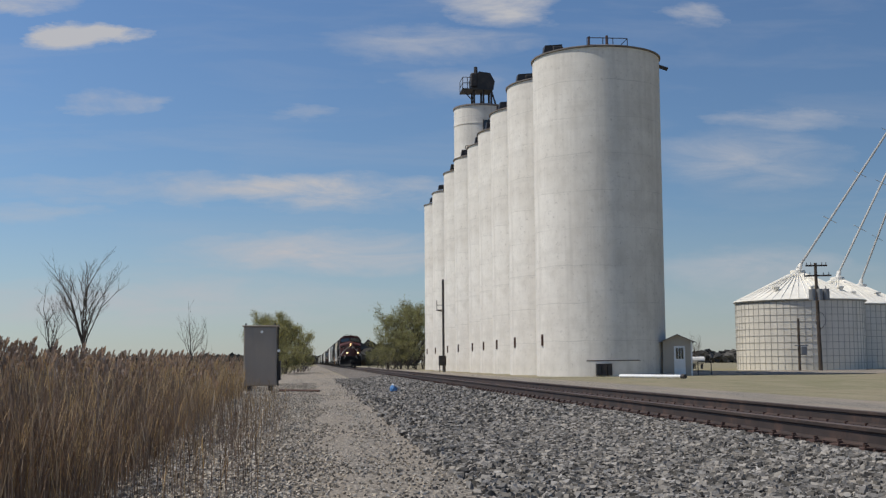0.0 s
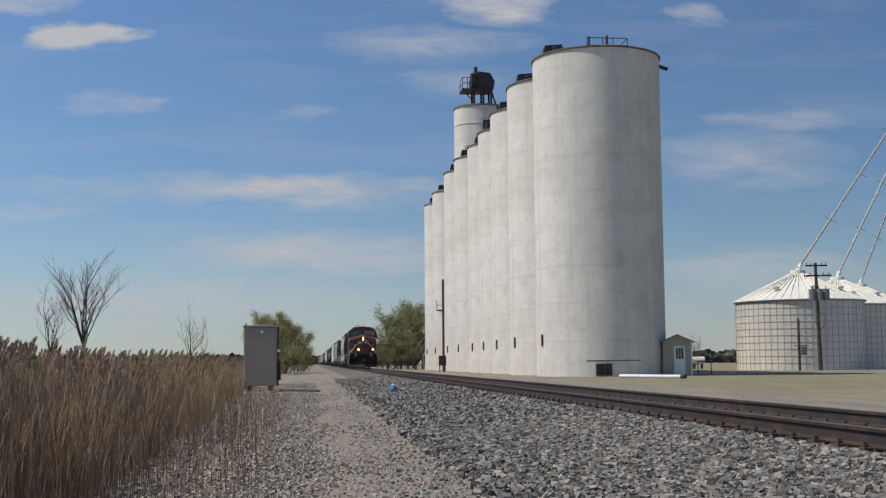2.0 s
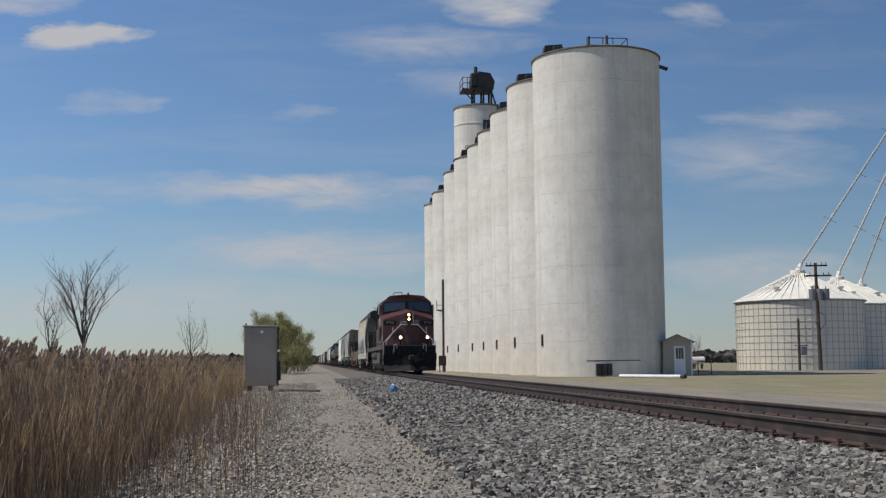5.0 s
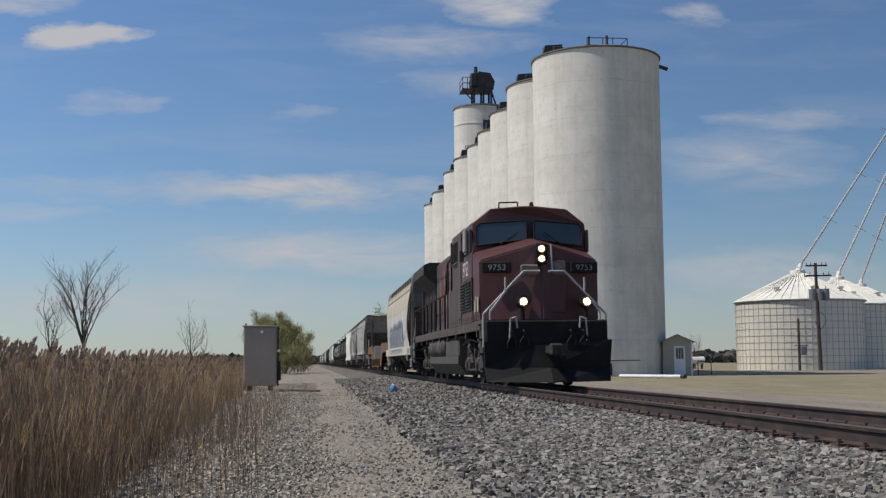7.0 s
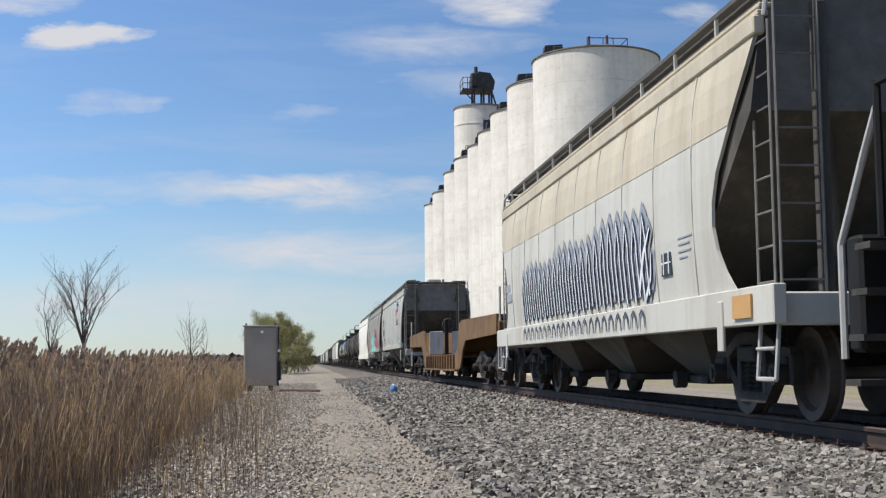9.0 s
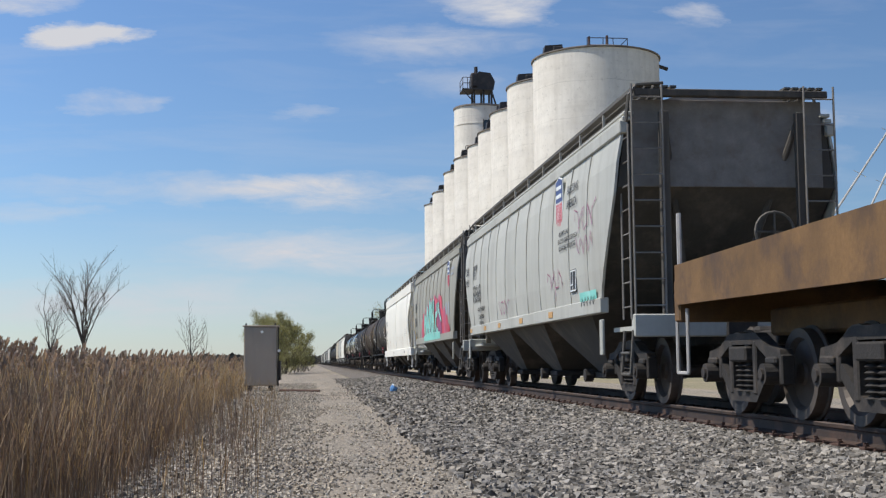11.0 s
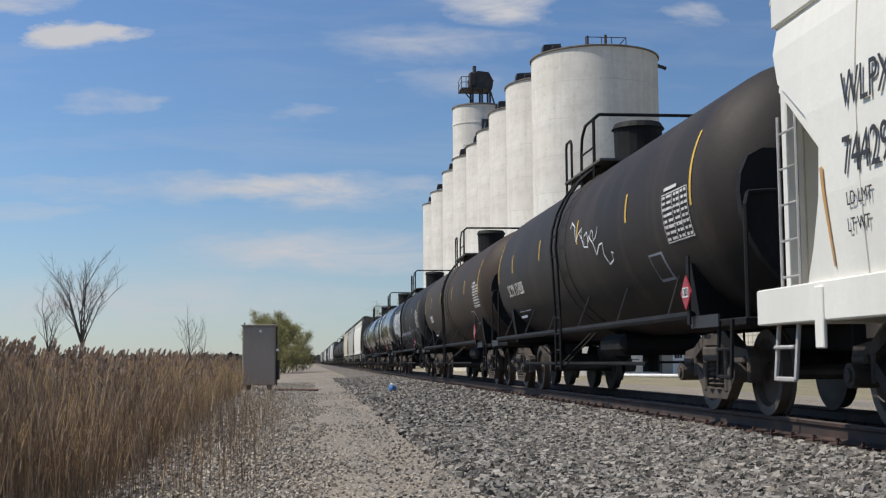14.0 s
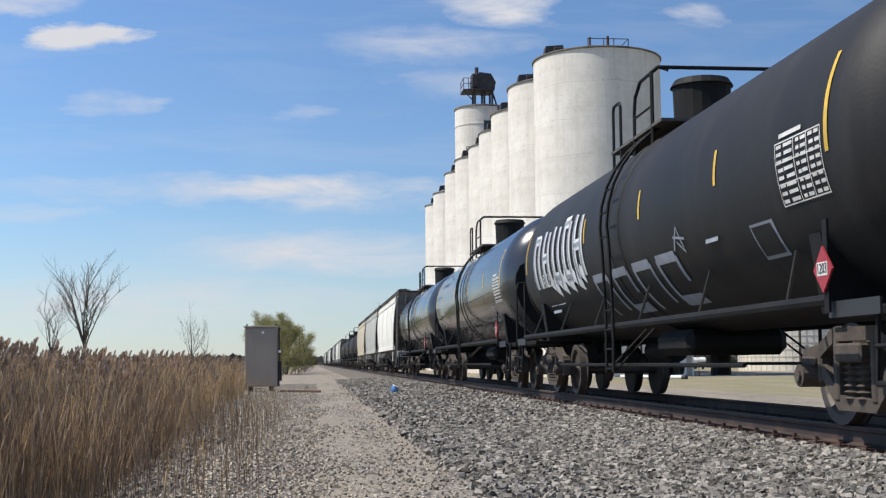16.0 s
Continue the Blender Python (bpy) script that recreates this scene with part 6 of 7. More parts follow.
def tank(q, L, paint, label, number=None, letters=False, placard=True, panel=True):
    car = thing("tank_car", label, "tank car", "cars of the train", pose(TRACK_X, q, RAIL_Z))
    mat = M4[paint]
    y0, y1 = 0.78, L - 0.78
    seg = 56
    bm = B()
    prof = [(0.02, 0.0), (0.45, 0.03), (0.85, 0.13), (1.15, 0.28), (1.36, 0.48), (1.46, 0.68), (TR, 0.85)]
    prof = [(r, z) for r, z in prof] + [(r, (y1 - y0) - z) for r, z in reversed(prof)]
    lathe(bm, prof, seg)
    bmesh.ops.transform(bm, matrix=Matrix.Translation((0, y0, TZ)) @ Matrix.Rotation(-math.pi / 2, 4, "X"), verts=bm.verts)
    bmesh.ops.recalc_face_normals(bm, faces=bm.faces)
    part("tank", bm, mat, car, smooth=True)
    for y in (L / 2 - 0.25, L / 2 + 0.35):
        bm = lathe(B(), [(TR, 0), (TR + 0.014, 0.005), (TR + 0.014, 0.045), (TR, 0.05)], seg, caps=False)
        bmesh.ops.transform(bm, matrix=Matrix.Translation((0, y, TZ)) @ Matrix.Rotation(-math.pi / 2, 4, "X"), verts=bm.verts)
        part("weld_band", bm, mat, car, smooth=True)
    for y, s in ((0.0, 1), (L, -1)):
        shield = B()
        pts = []
        for k in range(17):
            a = math.pi * (0.0 + k / 16)
            pts.append((1.30 * math.cos(a + math.pi), TZ - 0.15 + 1.30 * math.sin(a + math.pi) * 0.95))
        pts += [(1.28, 2.5), (1.2, 2.68), (1.05, 2.76), (-1.05, 2.76), (-1.2, 2.68), (-1.28, 2.5)]
        prism(shield, pts, "y", y + s * 0.64, y + s * 0.76)
        part("head_shield", shield, M4["black_steel"], car, "black head shield")
        bm = box(B(), (0, y + s * 1.2, 0.98), (2.7, 1.5, 0.08), 0.01)
        box(bm, (0, y + s * 1.4, 0.85), (0.5, 1.9, 0.34), 0.02)
        part("end_platform", bm, M4["black_steel"], car)
        part("end_mark", box(B(), (-1.5, y + s * 1.25, 1.0), (0.02, 0.9, 0.13)), M4["lettering_black"], car)
        if s > 0:
            bars(car, y + 1.25, 1.0, [(0.25, 0, 0.2, 0.05), (-0.05, 0, 0.3, 0.05)], "lettering_white", x=1.502)
        for x in (-1.3, 1.3):
            part("end_hand_rail", pipe(B(), [(x, y + s * 0.5, 1.0), (x, y + s * 0.5, 2.15), (x * 0.97, y + s * 0.52, 2.28), (x * 0.8, y + s * 0.53, 2.3), (x * 0.2, y + s * 0.53, 2.3)], 0.025), M4["black_steel"], car)
            bm = pipe(B(), [(x * 1.1, y + s * 0.6, 1.0), (x * 1.12, y + s * 0.6, 0.42), (x * 1.12, y + s * 1.0, 0.42), (x * 1.1, y + s * 1.0, 1.0)], 0.022)
            part("sill_step", rod(bm, (x * 1.12, y + s * 0.6, 0.7), (x * 1.12, y + s * 1.0, 0.7), 0.018), M4["black_steel"], car)
        part("saddle", prism(B(), [(-1.2, 1.0), (1.2, 1.0), (1.3, 1.7), (-1.3, 1.7)], "y", y + s * 2.3, y + s * 2.55), M4["black_steel"], car)
        coupler(car, y, -s)
    for x in (-1.5, 1.5):
        bm = B()
        rod(bm, (x, 1.7, 1.08), (x, L - 1.7, 1.08), 0.05, seg=8)
        part("side_rail", bm, M4["black_steel"], car)
        for k in range(6):
            y = 2.6 + (L - 5.2) * k / 5
            sx = 1 if x > 0 else -1
            bm = rod(B(), (x, y, 1.08), (sx * 0.8, y, 1.12), 0.02, seg=5)
            if x < 0:
                rod(bm, (x, y, 1.08), (-(tank_width(1.6) + 0.01), y + 0.45, 1.6), 0.018, seg=5)
            part("rail_brace", bm, M4["black_steel"], car)
        bm = B()
        rod(bm, (x * 0.88, 4.2, 0.55), (x * 0.88, L - 4.2, 0.55), 0.025, seg=6)
        part("lower_rail", bm, M4["black_steel"], car)
    # ladder and top platform
    for sx in (-1, 1):
        bm = B()
        yc = L / 2 + 0.05
        for dy in (-0.2, 0.2):
            pts = [(sx * 1.56, yc + dy, 0.45), (sx * 1.56, yc + dy, 1.3)]
            for k in range(8):
                a = radians(-10 + k * 10.5)
                pts.append((sx * (TR + 0.14) * math.cos(a), yc + dy, TZ + (TR + 0.14) * math.sin(a)))
            pipe(bm, pts, 0.022)
            rod(bm, (sx * 1.56, yc + dy, 0.45), (sx * 0.9, yc + dy + 0.3, 1.05), 0.016, seg=5)
        for k in range(4):
            rod(bm, (sx * 1.56, yc - 0.2, 0.5 + k * 0.27), (sx * 1.56, yc + 0.2, 0.5 + k * 0.27), 0.014, seg=5)
        for k in range(6):
            a = radians(-5 + k * 12)
            x, z = sx * (TR + 0.14) * math.cos(a), TZ + (TR + 0.14) * math.sin(a)
            rod(bm, (x, yc - 0.2, z), (x, yc + 0.2, z), 0.014, seg=5)
        part("ladder", bm, M4["black_steel"], car)
        xr, yr = sx * 0.95, L / 2 - 0.2
        part("platform_rail", pipe(B(), [(xr, yr, 3.6), (xr, yr, 4.62), (xr * 0.9, yr, 4.7), (0, yr, 4.7)], 0.028), M4["black_steel"], car)
        part("side_rail_loop", pipe(B(), [(xr, yr, 4.62), (xr, yr + 0.6, 4.62), (xr, yr + 0.88, 4.45), (xr, yr + 0.95, 4.2), (xr, yr + 0.95, 3.6)], 0.026), M4["black_steel"], car)
        part("mid_rail", pipe(B(), [(xr, yr, 4.15), (xr, yr + 0.95, 4.15)], 0.018), M4["black_steel"], car)
        part("step_rail", pipe(B(), [(xr, yr + 1.75, 3.6), (xr, yr + 1.75, 4.5), (xr, yr + 1.82, 4.58), (xr, yr + 2.15, 4.58), (xr, yr + 2.2, 4.5), (xr, yr + 2.2, 3.6)], 0.024), M4["black_steel"], car)
        part("platform", box(B(), (sx * 0.72, yr + 0.9, 3.86), (0.5, 2.8, 0.04)), M4["grating"], car)
    bm = rod(B(), (0, L / 2 + 0.5, 3.85), (0, L / 2 + 0.5, 4.58), 0.40, 0.42, seg=20)
    rod(bm, (0, L / 2 + 0.5, 4.58), (0, L / 2 + 0.5, 4.68), 0.46, 0.40, seg=20)
    part("nozzle_bonnet", bm, M4["black_steel"], car)
    part("bottom_outlet", rod(box(B(), (0, L / 2, 0.85), (1.4, 1.5, 0.35), 0.1), (0, L / 2, 0.4), (0, L / 2, 0.85), 0.14, seg=10), M4["black_steel"], car)
    part("air_reservoir", rod(B(), (0.35, L / 2 + 3.2, 0.78), (0.35, L / 2 + 4.5, 0.78), 0.2, seg=14), M4["black_steel"], car)
    # paint marks
    for y, h in ((1.7, 0.42), (4.5, 0.19), (7.5, 0.19), (10.7, 0.19), (13.7, 0.18), (L - 1.8, 0.42)):
        spray(car, "sight_mark", [[(y, 2.42 + 2 * h * k / 5 - (0.12 if h > 0.4 else 0), 0.07) for k in range(6)]], "mark_yellow", "yellow vertical mark", 0.006, tank_width)
    if panel:
        y, z = 2.3, 2.26
        rules = [[(y - 0.5, z + d, 0.012), (y + 0.5, z + d, 0.012)] for d in (-0.28, -0.09, 0.1, 0.28)]
        rules += [[(y + d, z - 0.28, 0.012), (y + d, z, 0.012), (y + d, z + 0.28, 0.012)] for d in (-0.5, -0.22, 0.06, 0.5)]
        for i in range(8):
            zz = z - 0.245 + i * 0.07
            rules += [[(y + a, zz, 0.032), (y + b, zz, 0.032)] for a, b in ((-0.47, -0.38), (-0.35, -0.26), (-0.19, -0.08), (-0.05, 0.02), (0.1, 0.28 + 0.02 * (i % 3)), (0.34, 0.46))]
        rules += [[(y - 0.1, z + 0.34, 0.04), (y + 0.4, z + 0.34, 0.04)]]
        spray(car, "data_panel", rules, "lettering_white", "white stencilled data table", 0.006, tank_width)
    spray(car, "stencil_plate", [[(3.2, 1.75, 0.34), (3.8, 1.75, 0.34)]], "spray_grey", "small pale stencil plate", 0.006, tank_width)
    spray(car, "stencil_plate", [[(3.25, 1.75, 0.28), (3.75, 1.75, 0.28)]], paint, "", 0.016, tank_width)
    if number:
        x = tank_width(2.05) + 0.012
        text_mesh(number, 0.36, M4["lettering_white"], car, on_side(-x, L - 3.7, 2.05, 16), squeeze=0.85)
        bars(car, L - 3.6, 1.65, [(0.4, 0, 0.5, 0.06), (-0.3, 0, 0.6, 0.06), (0.1, -0.14, 0.7, 0.05)], "spray_grey", x=tank_width(1.62))
    if placard:
        y = 1.6
        part("placard_post", box(B(), (-1.56, y, 1.35), (0.02, 0.09, 0.75)), M4["black_steel"], car)
        pl = part("placard", prism(B(), [(y - 0.18, 1.32), (y, 1.13), (y + 0.18, 1.32), (y, 1.51)], "x", -1.595, -1.578), M4["placard_red"], car, "red diamond hazard placard")
        part("placard_field", box(B(), (-1.597, y, 1.325), (0.004, 0.2, 0.11)), M4["lettering_white"], pl)
        text_mesh("1203", 0.12, M4["lettering_black"], car, on_side(-1.602, y, 1.325), name="placard_number", squeeze=0.8)
    for y in (2.2, L - 2.2):
        freight_truck(car, y, tan=True)
    CARS.append((car, q))
    return car


def tank_cars():
    t1 = tank(300.3, 17.3, "tank_brown", "dark brown dirty tank car with yellow marks and white numbers", "SCYX 131838")
    spray(t1, "tag", [[(8.0 - 0.13 * k + 0.09 * math.sin(k * 1.9), 2.72 + 0.13 * math.sin(k * 1.3) - 0.035 * k, 0.022) for k in range(22)], [(7.2 - 0.1 * k + 0.06 * math.cos(k * 2.1), 2.45 + 0.1 * math.cos(k * 1.7), 0.018) for k in range(12)]], "spray_white", "thin white scrawled tag", 0.01, tank_width)
    tank(317.6, 17.6, "tank_umber", "brown weathered tank car with yellow marks and white numbers", "130865")
    t3 = tank(335.2, 17.6, "tank_black", "black tank car with white sprayed letters and a red hazard placard", "432220")
    st = []
    for k in range(5):
        y = 14.9 - k * 0.88
        st += [[(y, 1.95, 0.24), (y - 0.02, 2.95, 0.22)], [(y - 0.42, 1.95 + 0.1 * (k % 2), 0.24), (y - 0.45, 2.9, 0.2)]]
        st += [[(y, 2.45 - 0.4 * (k % 3 - 1), 0.18), (y - 0.45, 2.45 - 0.4 * (k % 3 - 1), 0.18)]] if k != 3 else [[(y, 2.0, 0.2), (y - 0.42, 2.0, 0.2)], [(y, 2.9, 0.2), (y - 0.42, 2.9, 0.2)]]
    spray(t3, "spray_letters", st, "spray_white", "white sprayed block letters", 0.012, tank_width)
    spray(t3, "spray_letters", [[(y, z, w * 0.35) for y, z, w in s_] for s_ in st], "spray_grey", "grey letter filling", 0.024, tank_width)
    spray(t3, "spray_letters", [[(13.6 - 0.3 * k, 1.9 - 0.12 * (k % 2), 0.3), (13.5 - 0.3 * k, 2.1, 0.2)] for k in range(9)], "spray_white", "white overspray", 0.010, tank_width)
    low = []
    for k in range(4):
        y = 10.6 - k * 1.15
        low += [[(y, 1.3, 0.1), (y, 1.85, 0.1)], [(y, 1.85, 0.12), (y - 0.8, 1.85, 0.12)], [(y - 0.8, 1.85, 0.1), (y - 0.8, 1.35 + 0.2 * (k % 2), 0.1)]] + ([[(y, 1.35, 0.12), (y - 0.8, 1.35, 0.12)]] if k % 2 else [])
    spray(t3, "spray_letters", low, "spray_grey", "grey outlined sprayed letters", 0.014, tank_width)
    bars(t3, 4.8, 1.95, [(0.2, 0.05, 0.7, 0.045), (0.1, -0.06, 0.4, 0.045)], "spray_grey", x=tank_width(1.95))
    spray(t3, "tag", [[(6.3, 1.9, 0.03), (6.0, 2.15, 0.03), (5.9, 1.85, 0.03), (6.2, 2.05, 0.03), (5.8, 2.0, 0.03)]], "spray_grey", "small grey tag", 0.012, tank_width)
    tank(352.8, 17.6, "tank_gloss", "glossy blue-black tank car", None)
    tank(370.4, 17.7, "tank_gloss", "glossy black tank car", None, panel=False)


def far_cars():
    """The cars further back in the train, alike in build."""
    q = 388.1
    first = {}
    for kind in "wgtkkkkgwdgkkwggdkkwgdgkk":
        if kind not in first:
            if kind == "k":
                first[kind] = (tank(q, 17.5, "tank_black", "black tank car far back in the train", None, placard=False, panel=False), 17.5)
            else:
                p = {"w": "hopper_white", "g": "hopper_grey", "t": "hopper_tan", "d": "hopper_dark"}[kind]
                first[kind] = (hopper(q, 17.9, p, {"w": "white", "g": "grey", "t": "tan", "d": "dark"}[kind] + " covered hopper car far back in the train", "grey", (1.28, 1.5), None, 4, 1.34), 17.9)
            q += first[kind][1]
        else:
            ob, L = first[kind]
            CARS.append((copy_thing(ob, pose(TRACK_X, q, RAIL_Z)), q))
            q += L


def well_car():
    L, q = 27.2, 218.95
    car = thing("depressed_flatcar", "empty rusty yellow heavy-duty flatcar with a depressed centre deck", "flatcar", "cars of the train", pose(TRACK_X, q, RAIL_Z))
    # side girders with the goosenecks
    out = [(0.9, 1.25), (0.9, 1.72), (7.6, 1.80), (8.2, 1.70), (8.7, 1.0), (9.2, 0.84), (18.2, 0.84), (18.7, 1.0), (19.2, 1.70), (19.8, 1.80), (26.3, 1.72), (26.3, 1.25),
           (20.6, 1.2), (19.9, 0.95), (19.4, 0.45), (18.8, 0.34), (8.6, 0.34), (8.0, 0.45), (7.4, 0.95), (6.8, 1.2)]
    for x in (-1.38, 1.34):
        part("side_girder", prism(B(), out, "x", x, x + 0.05), M4["well_yellow"], car, "rust-stained yellow side girder")
        bm = B()
        box(bm, (x + 0.02, 13.7, 0.36), (0.24, 10.2, 0.05))
        for k in range(12):
            box(bm, (x + 0.02, 9.4 + k * 0.78, 0.6), (0.16, 0.05, 0.44))
        part("girder_flange", bm, M4["well_yellow"], car)
    part("deck", box(B(), (0, 13.7, 0.80), (2.7, 9.9, 0.08), 0.01), M4["well_yellow"], car)
    for a, b in ((0.9, 8.0), (19.4, 26.3)):
        part("end_deck", box(B(), (0, (a + b) / 2, 1.66), (2.72, b - a, 0.1), 0.01), M4["well_yellow"], car)
    for y0, y1, s in ((8.0, 9.1, 1), (19.4, 18.3, -1)):
        bm = prism(B(), [(y0, 1.72), (y0 + s * 0.15, 1.72), (y1, 0.86), (y1 - s * 0.15, 0.76)], "x", -1.32, 1.32)
        part("gooseneck_plate", bm, M4["well_yellow"], car)
    for x, w in ((-1.02, 0.5), (-0.28, 0.28), (0.62, 0.6)):
        part("load_panel", box(B(), (x, 18.35, 1.32), (w, 0.06, 0.86), 0.012), M4["dusty_panel"], car, "pale dusty steel panel")
    for x in (-0.64, -0.02):
        part("upright", box(B(), (x, 18.3, 1.52), (0.14, 0.16, 1.36), 0.015), M4["black_steel"], car)
    part("sign_board", box(B(), (-1.15, 19.6, 1.35), (0.04, 0.6, 0.5), 0.01), M4["white_paint"], car)
    for y, s in ((0.0, 1), (L, -1)):
        part("end_sill", box(B(), (0, y + s * 0.85, 1.3), (2.7, 0.2, 0.5), 0.02), M4["well_yellow"], car)
        bm = B()
        for x in (-1.3, 1.3):
            pipe(bm, [(x, y + s * 0.85, 1.2), (x, y + s * 0.85, 2.35)], 0.03)
            pipe(bm, [(x, y + s * 0.7, 1.2), (x, y + s * 0.7, 0.45), (x, y + s * 1.1, 0.45), (x, y + s * 1.1, 1.2)], 0.022)
        part("grab_iron", bm, M4["pale_grab"], car)
        coupler(car, y, -s)
        part("span_bolster", box(B(), (0, y + s * 3.9, 1.02), (1.0, 4.6, 0.3), 0.03), M4["well_yellow"], car)
    for y in (2.3, 5.4, L - 5.4, L - 2.3):
        freight_truck(car, y)
    CARS.append((car, q))


# ---- locomotive ----
def loco_truck(car, y):
    bm = prism(B(), [(-2.75, 0.62), (-2.75, 0.82), (-1.4, 0.95), (1.4, 0.95), (2.75, 0.82), (2.75, 0.62), (1.5, 0.55), (1.2, 0.35), (0.9, 0.55), (-0.9, 0.55), (-1.2, 0.35), (-1.5, 0.55)], "x", -1.12, -0.98)
    prism(bm, [(-2.75, 0.62), (-2.75, 0.82), (-1.4, 0.95), (1.4, 0.95), (2.75, 0.82), (2.75, 0.62), (-2.75, 0.55)], "x", 0.98, 1.12)
    box(bm, (0, 0, 0.75), (2.0, 1.2, 0.25), 0.03)
    for sy in (-2.1, 0.0, 2.1):
        for d in (-0.3, 0.3):
            box(bm, (-1.06, sy + d, 0.6), (0.16, 0.1, 0.62), 0.02)
            box(bm, (1.06, sy + d, 0.6), (0.16, 0.1, 0.62), 0.02)
    truck = part("truck", bm, M4["grime"], car, "grimy six-wheel truck", at=pose(0, y, 0))
    for sx in (-1, 1):
        for sy in (-1.05, 1.05):
            bm = prism(B(), [(sy - 0.55, 0.92), (sy - 0.1, 1.12), (sy + 0.35, 1.12), (sy + 0.6, 0.9), (sy + 0.35, 0.62), (sy + 0.12, 0.5), (sy - 0.15, 0.55), (sy - 0.35, 0.75)], "x", sx * 1.16, sx * 1.24)
            part("frame_casting", bm, M4["truck_dust"], truck)
            part("damper", rod(rod(B(), (sx * 1.3, sy - 0.45, 0.55), (sx * 1.28, sy + 0.1, 1.15), 0.045, seg=8), (sx * 1.3, sy - 0.2, 0.82), (sx * 1.28, sy + 0.1, 1.15), 0.065, seg=8), M4["grime"], truck)
        part("traction_rod", rod(B(), (sx * 1.2, -2.6, 0.42), (sx * 1.2, 2.6, 0.36), 0.035, seg=6), M4["grime"], truck)
        part("sand_pipe", pipe(B(), [(sx * 1.05, -2.9, 1.2), (sx * 1.05, -2.85, 0.5), (sx * 0.8, -2.75, 0.15)], 0.025), M4["grime"], truck)
    r = 0.533
    me = SHARED.get("loco_wheel")
    if me is None:
        bb = wheel_mesh(r, 0.7525)
        me = bpy.data.meshes.new("wheelset")
        bb.to_mesh(me)
        bb.free()
        me.materials.append(M4["wheel_steel"])
        SHARED["loco_wheel"] = me
    for sy in (-2.1, 0.0, 2.1):
        o = new("wheelset", me)
        o.parent, o.matrix_basis = truck, pose(0, sy, r)
        WHEELS.append((o, (0, sy, r), r))
        for sx in (-1, 1):
            bm = box(B(), (sx * 1.14, sy, r), (0.24, 0.42, 0.4), 0.05)
            rod(bm, (sx * 1.14, sy, r), (sx * 1.3, sy, r), 0.13, seg=12)
            part("journal_box", bm, M4["truck_dust"], truck)
            bm = B()
            for k in range(6):
                for d in (-0.33, 0.33):
                    rod(bm, (sx * 1.13, sy + d, 0.6 + k * 0.055), (sx * 1.13, sy + d, 0.63 + k * 0.055), 0.085, seg=8)
            part("coil_springs", bm, M4["truck_dust"], truck)
    for sx in (-1, 1):
        for sy in (-1.05, 1.05):
            bm = B()
            rod(bm, (sx * 1.28, sy - 0.3, 1.0), (sx * 1.28, sy + 0.1, 1.0), 0.09, seg=14)
            rod(bm, (sx * 1.22, sy + 0.15, 0.95), (sx * 1.2, sy + 0.5, 0.5), 0.035, seg=6)
            rod(bm, (sx * 1.22, sy - 0.3, 0.9), (sx * 1.2, sy - 0.5, 0.3), 0.03, seg=6)
            part("brake_cylinder", bm, M4["truck_dust"], truck)
        part("brake_pipe", pipe(B(), [(sx * 1.3, -2.7, 1.1), (sx * 1.32, -1.5, 1.18), (sx * 1.3, -0.6, 1.1), (sx * 1.32, 0.8, 1.2), (sx * 1.3, 2.6, 1.1)], 0.03, 6), M4["grime"], truck)


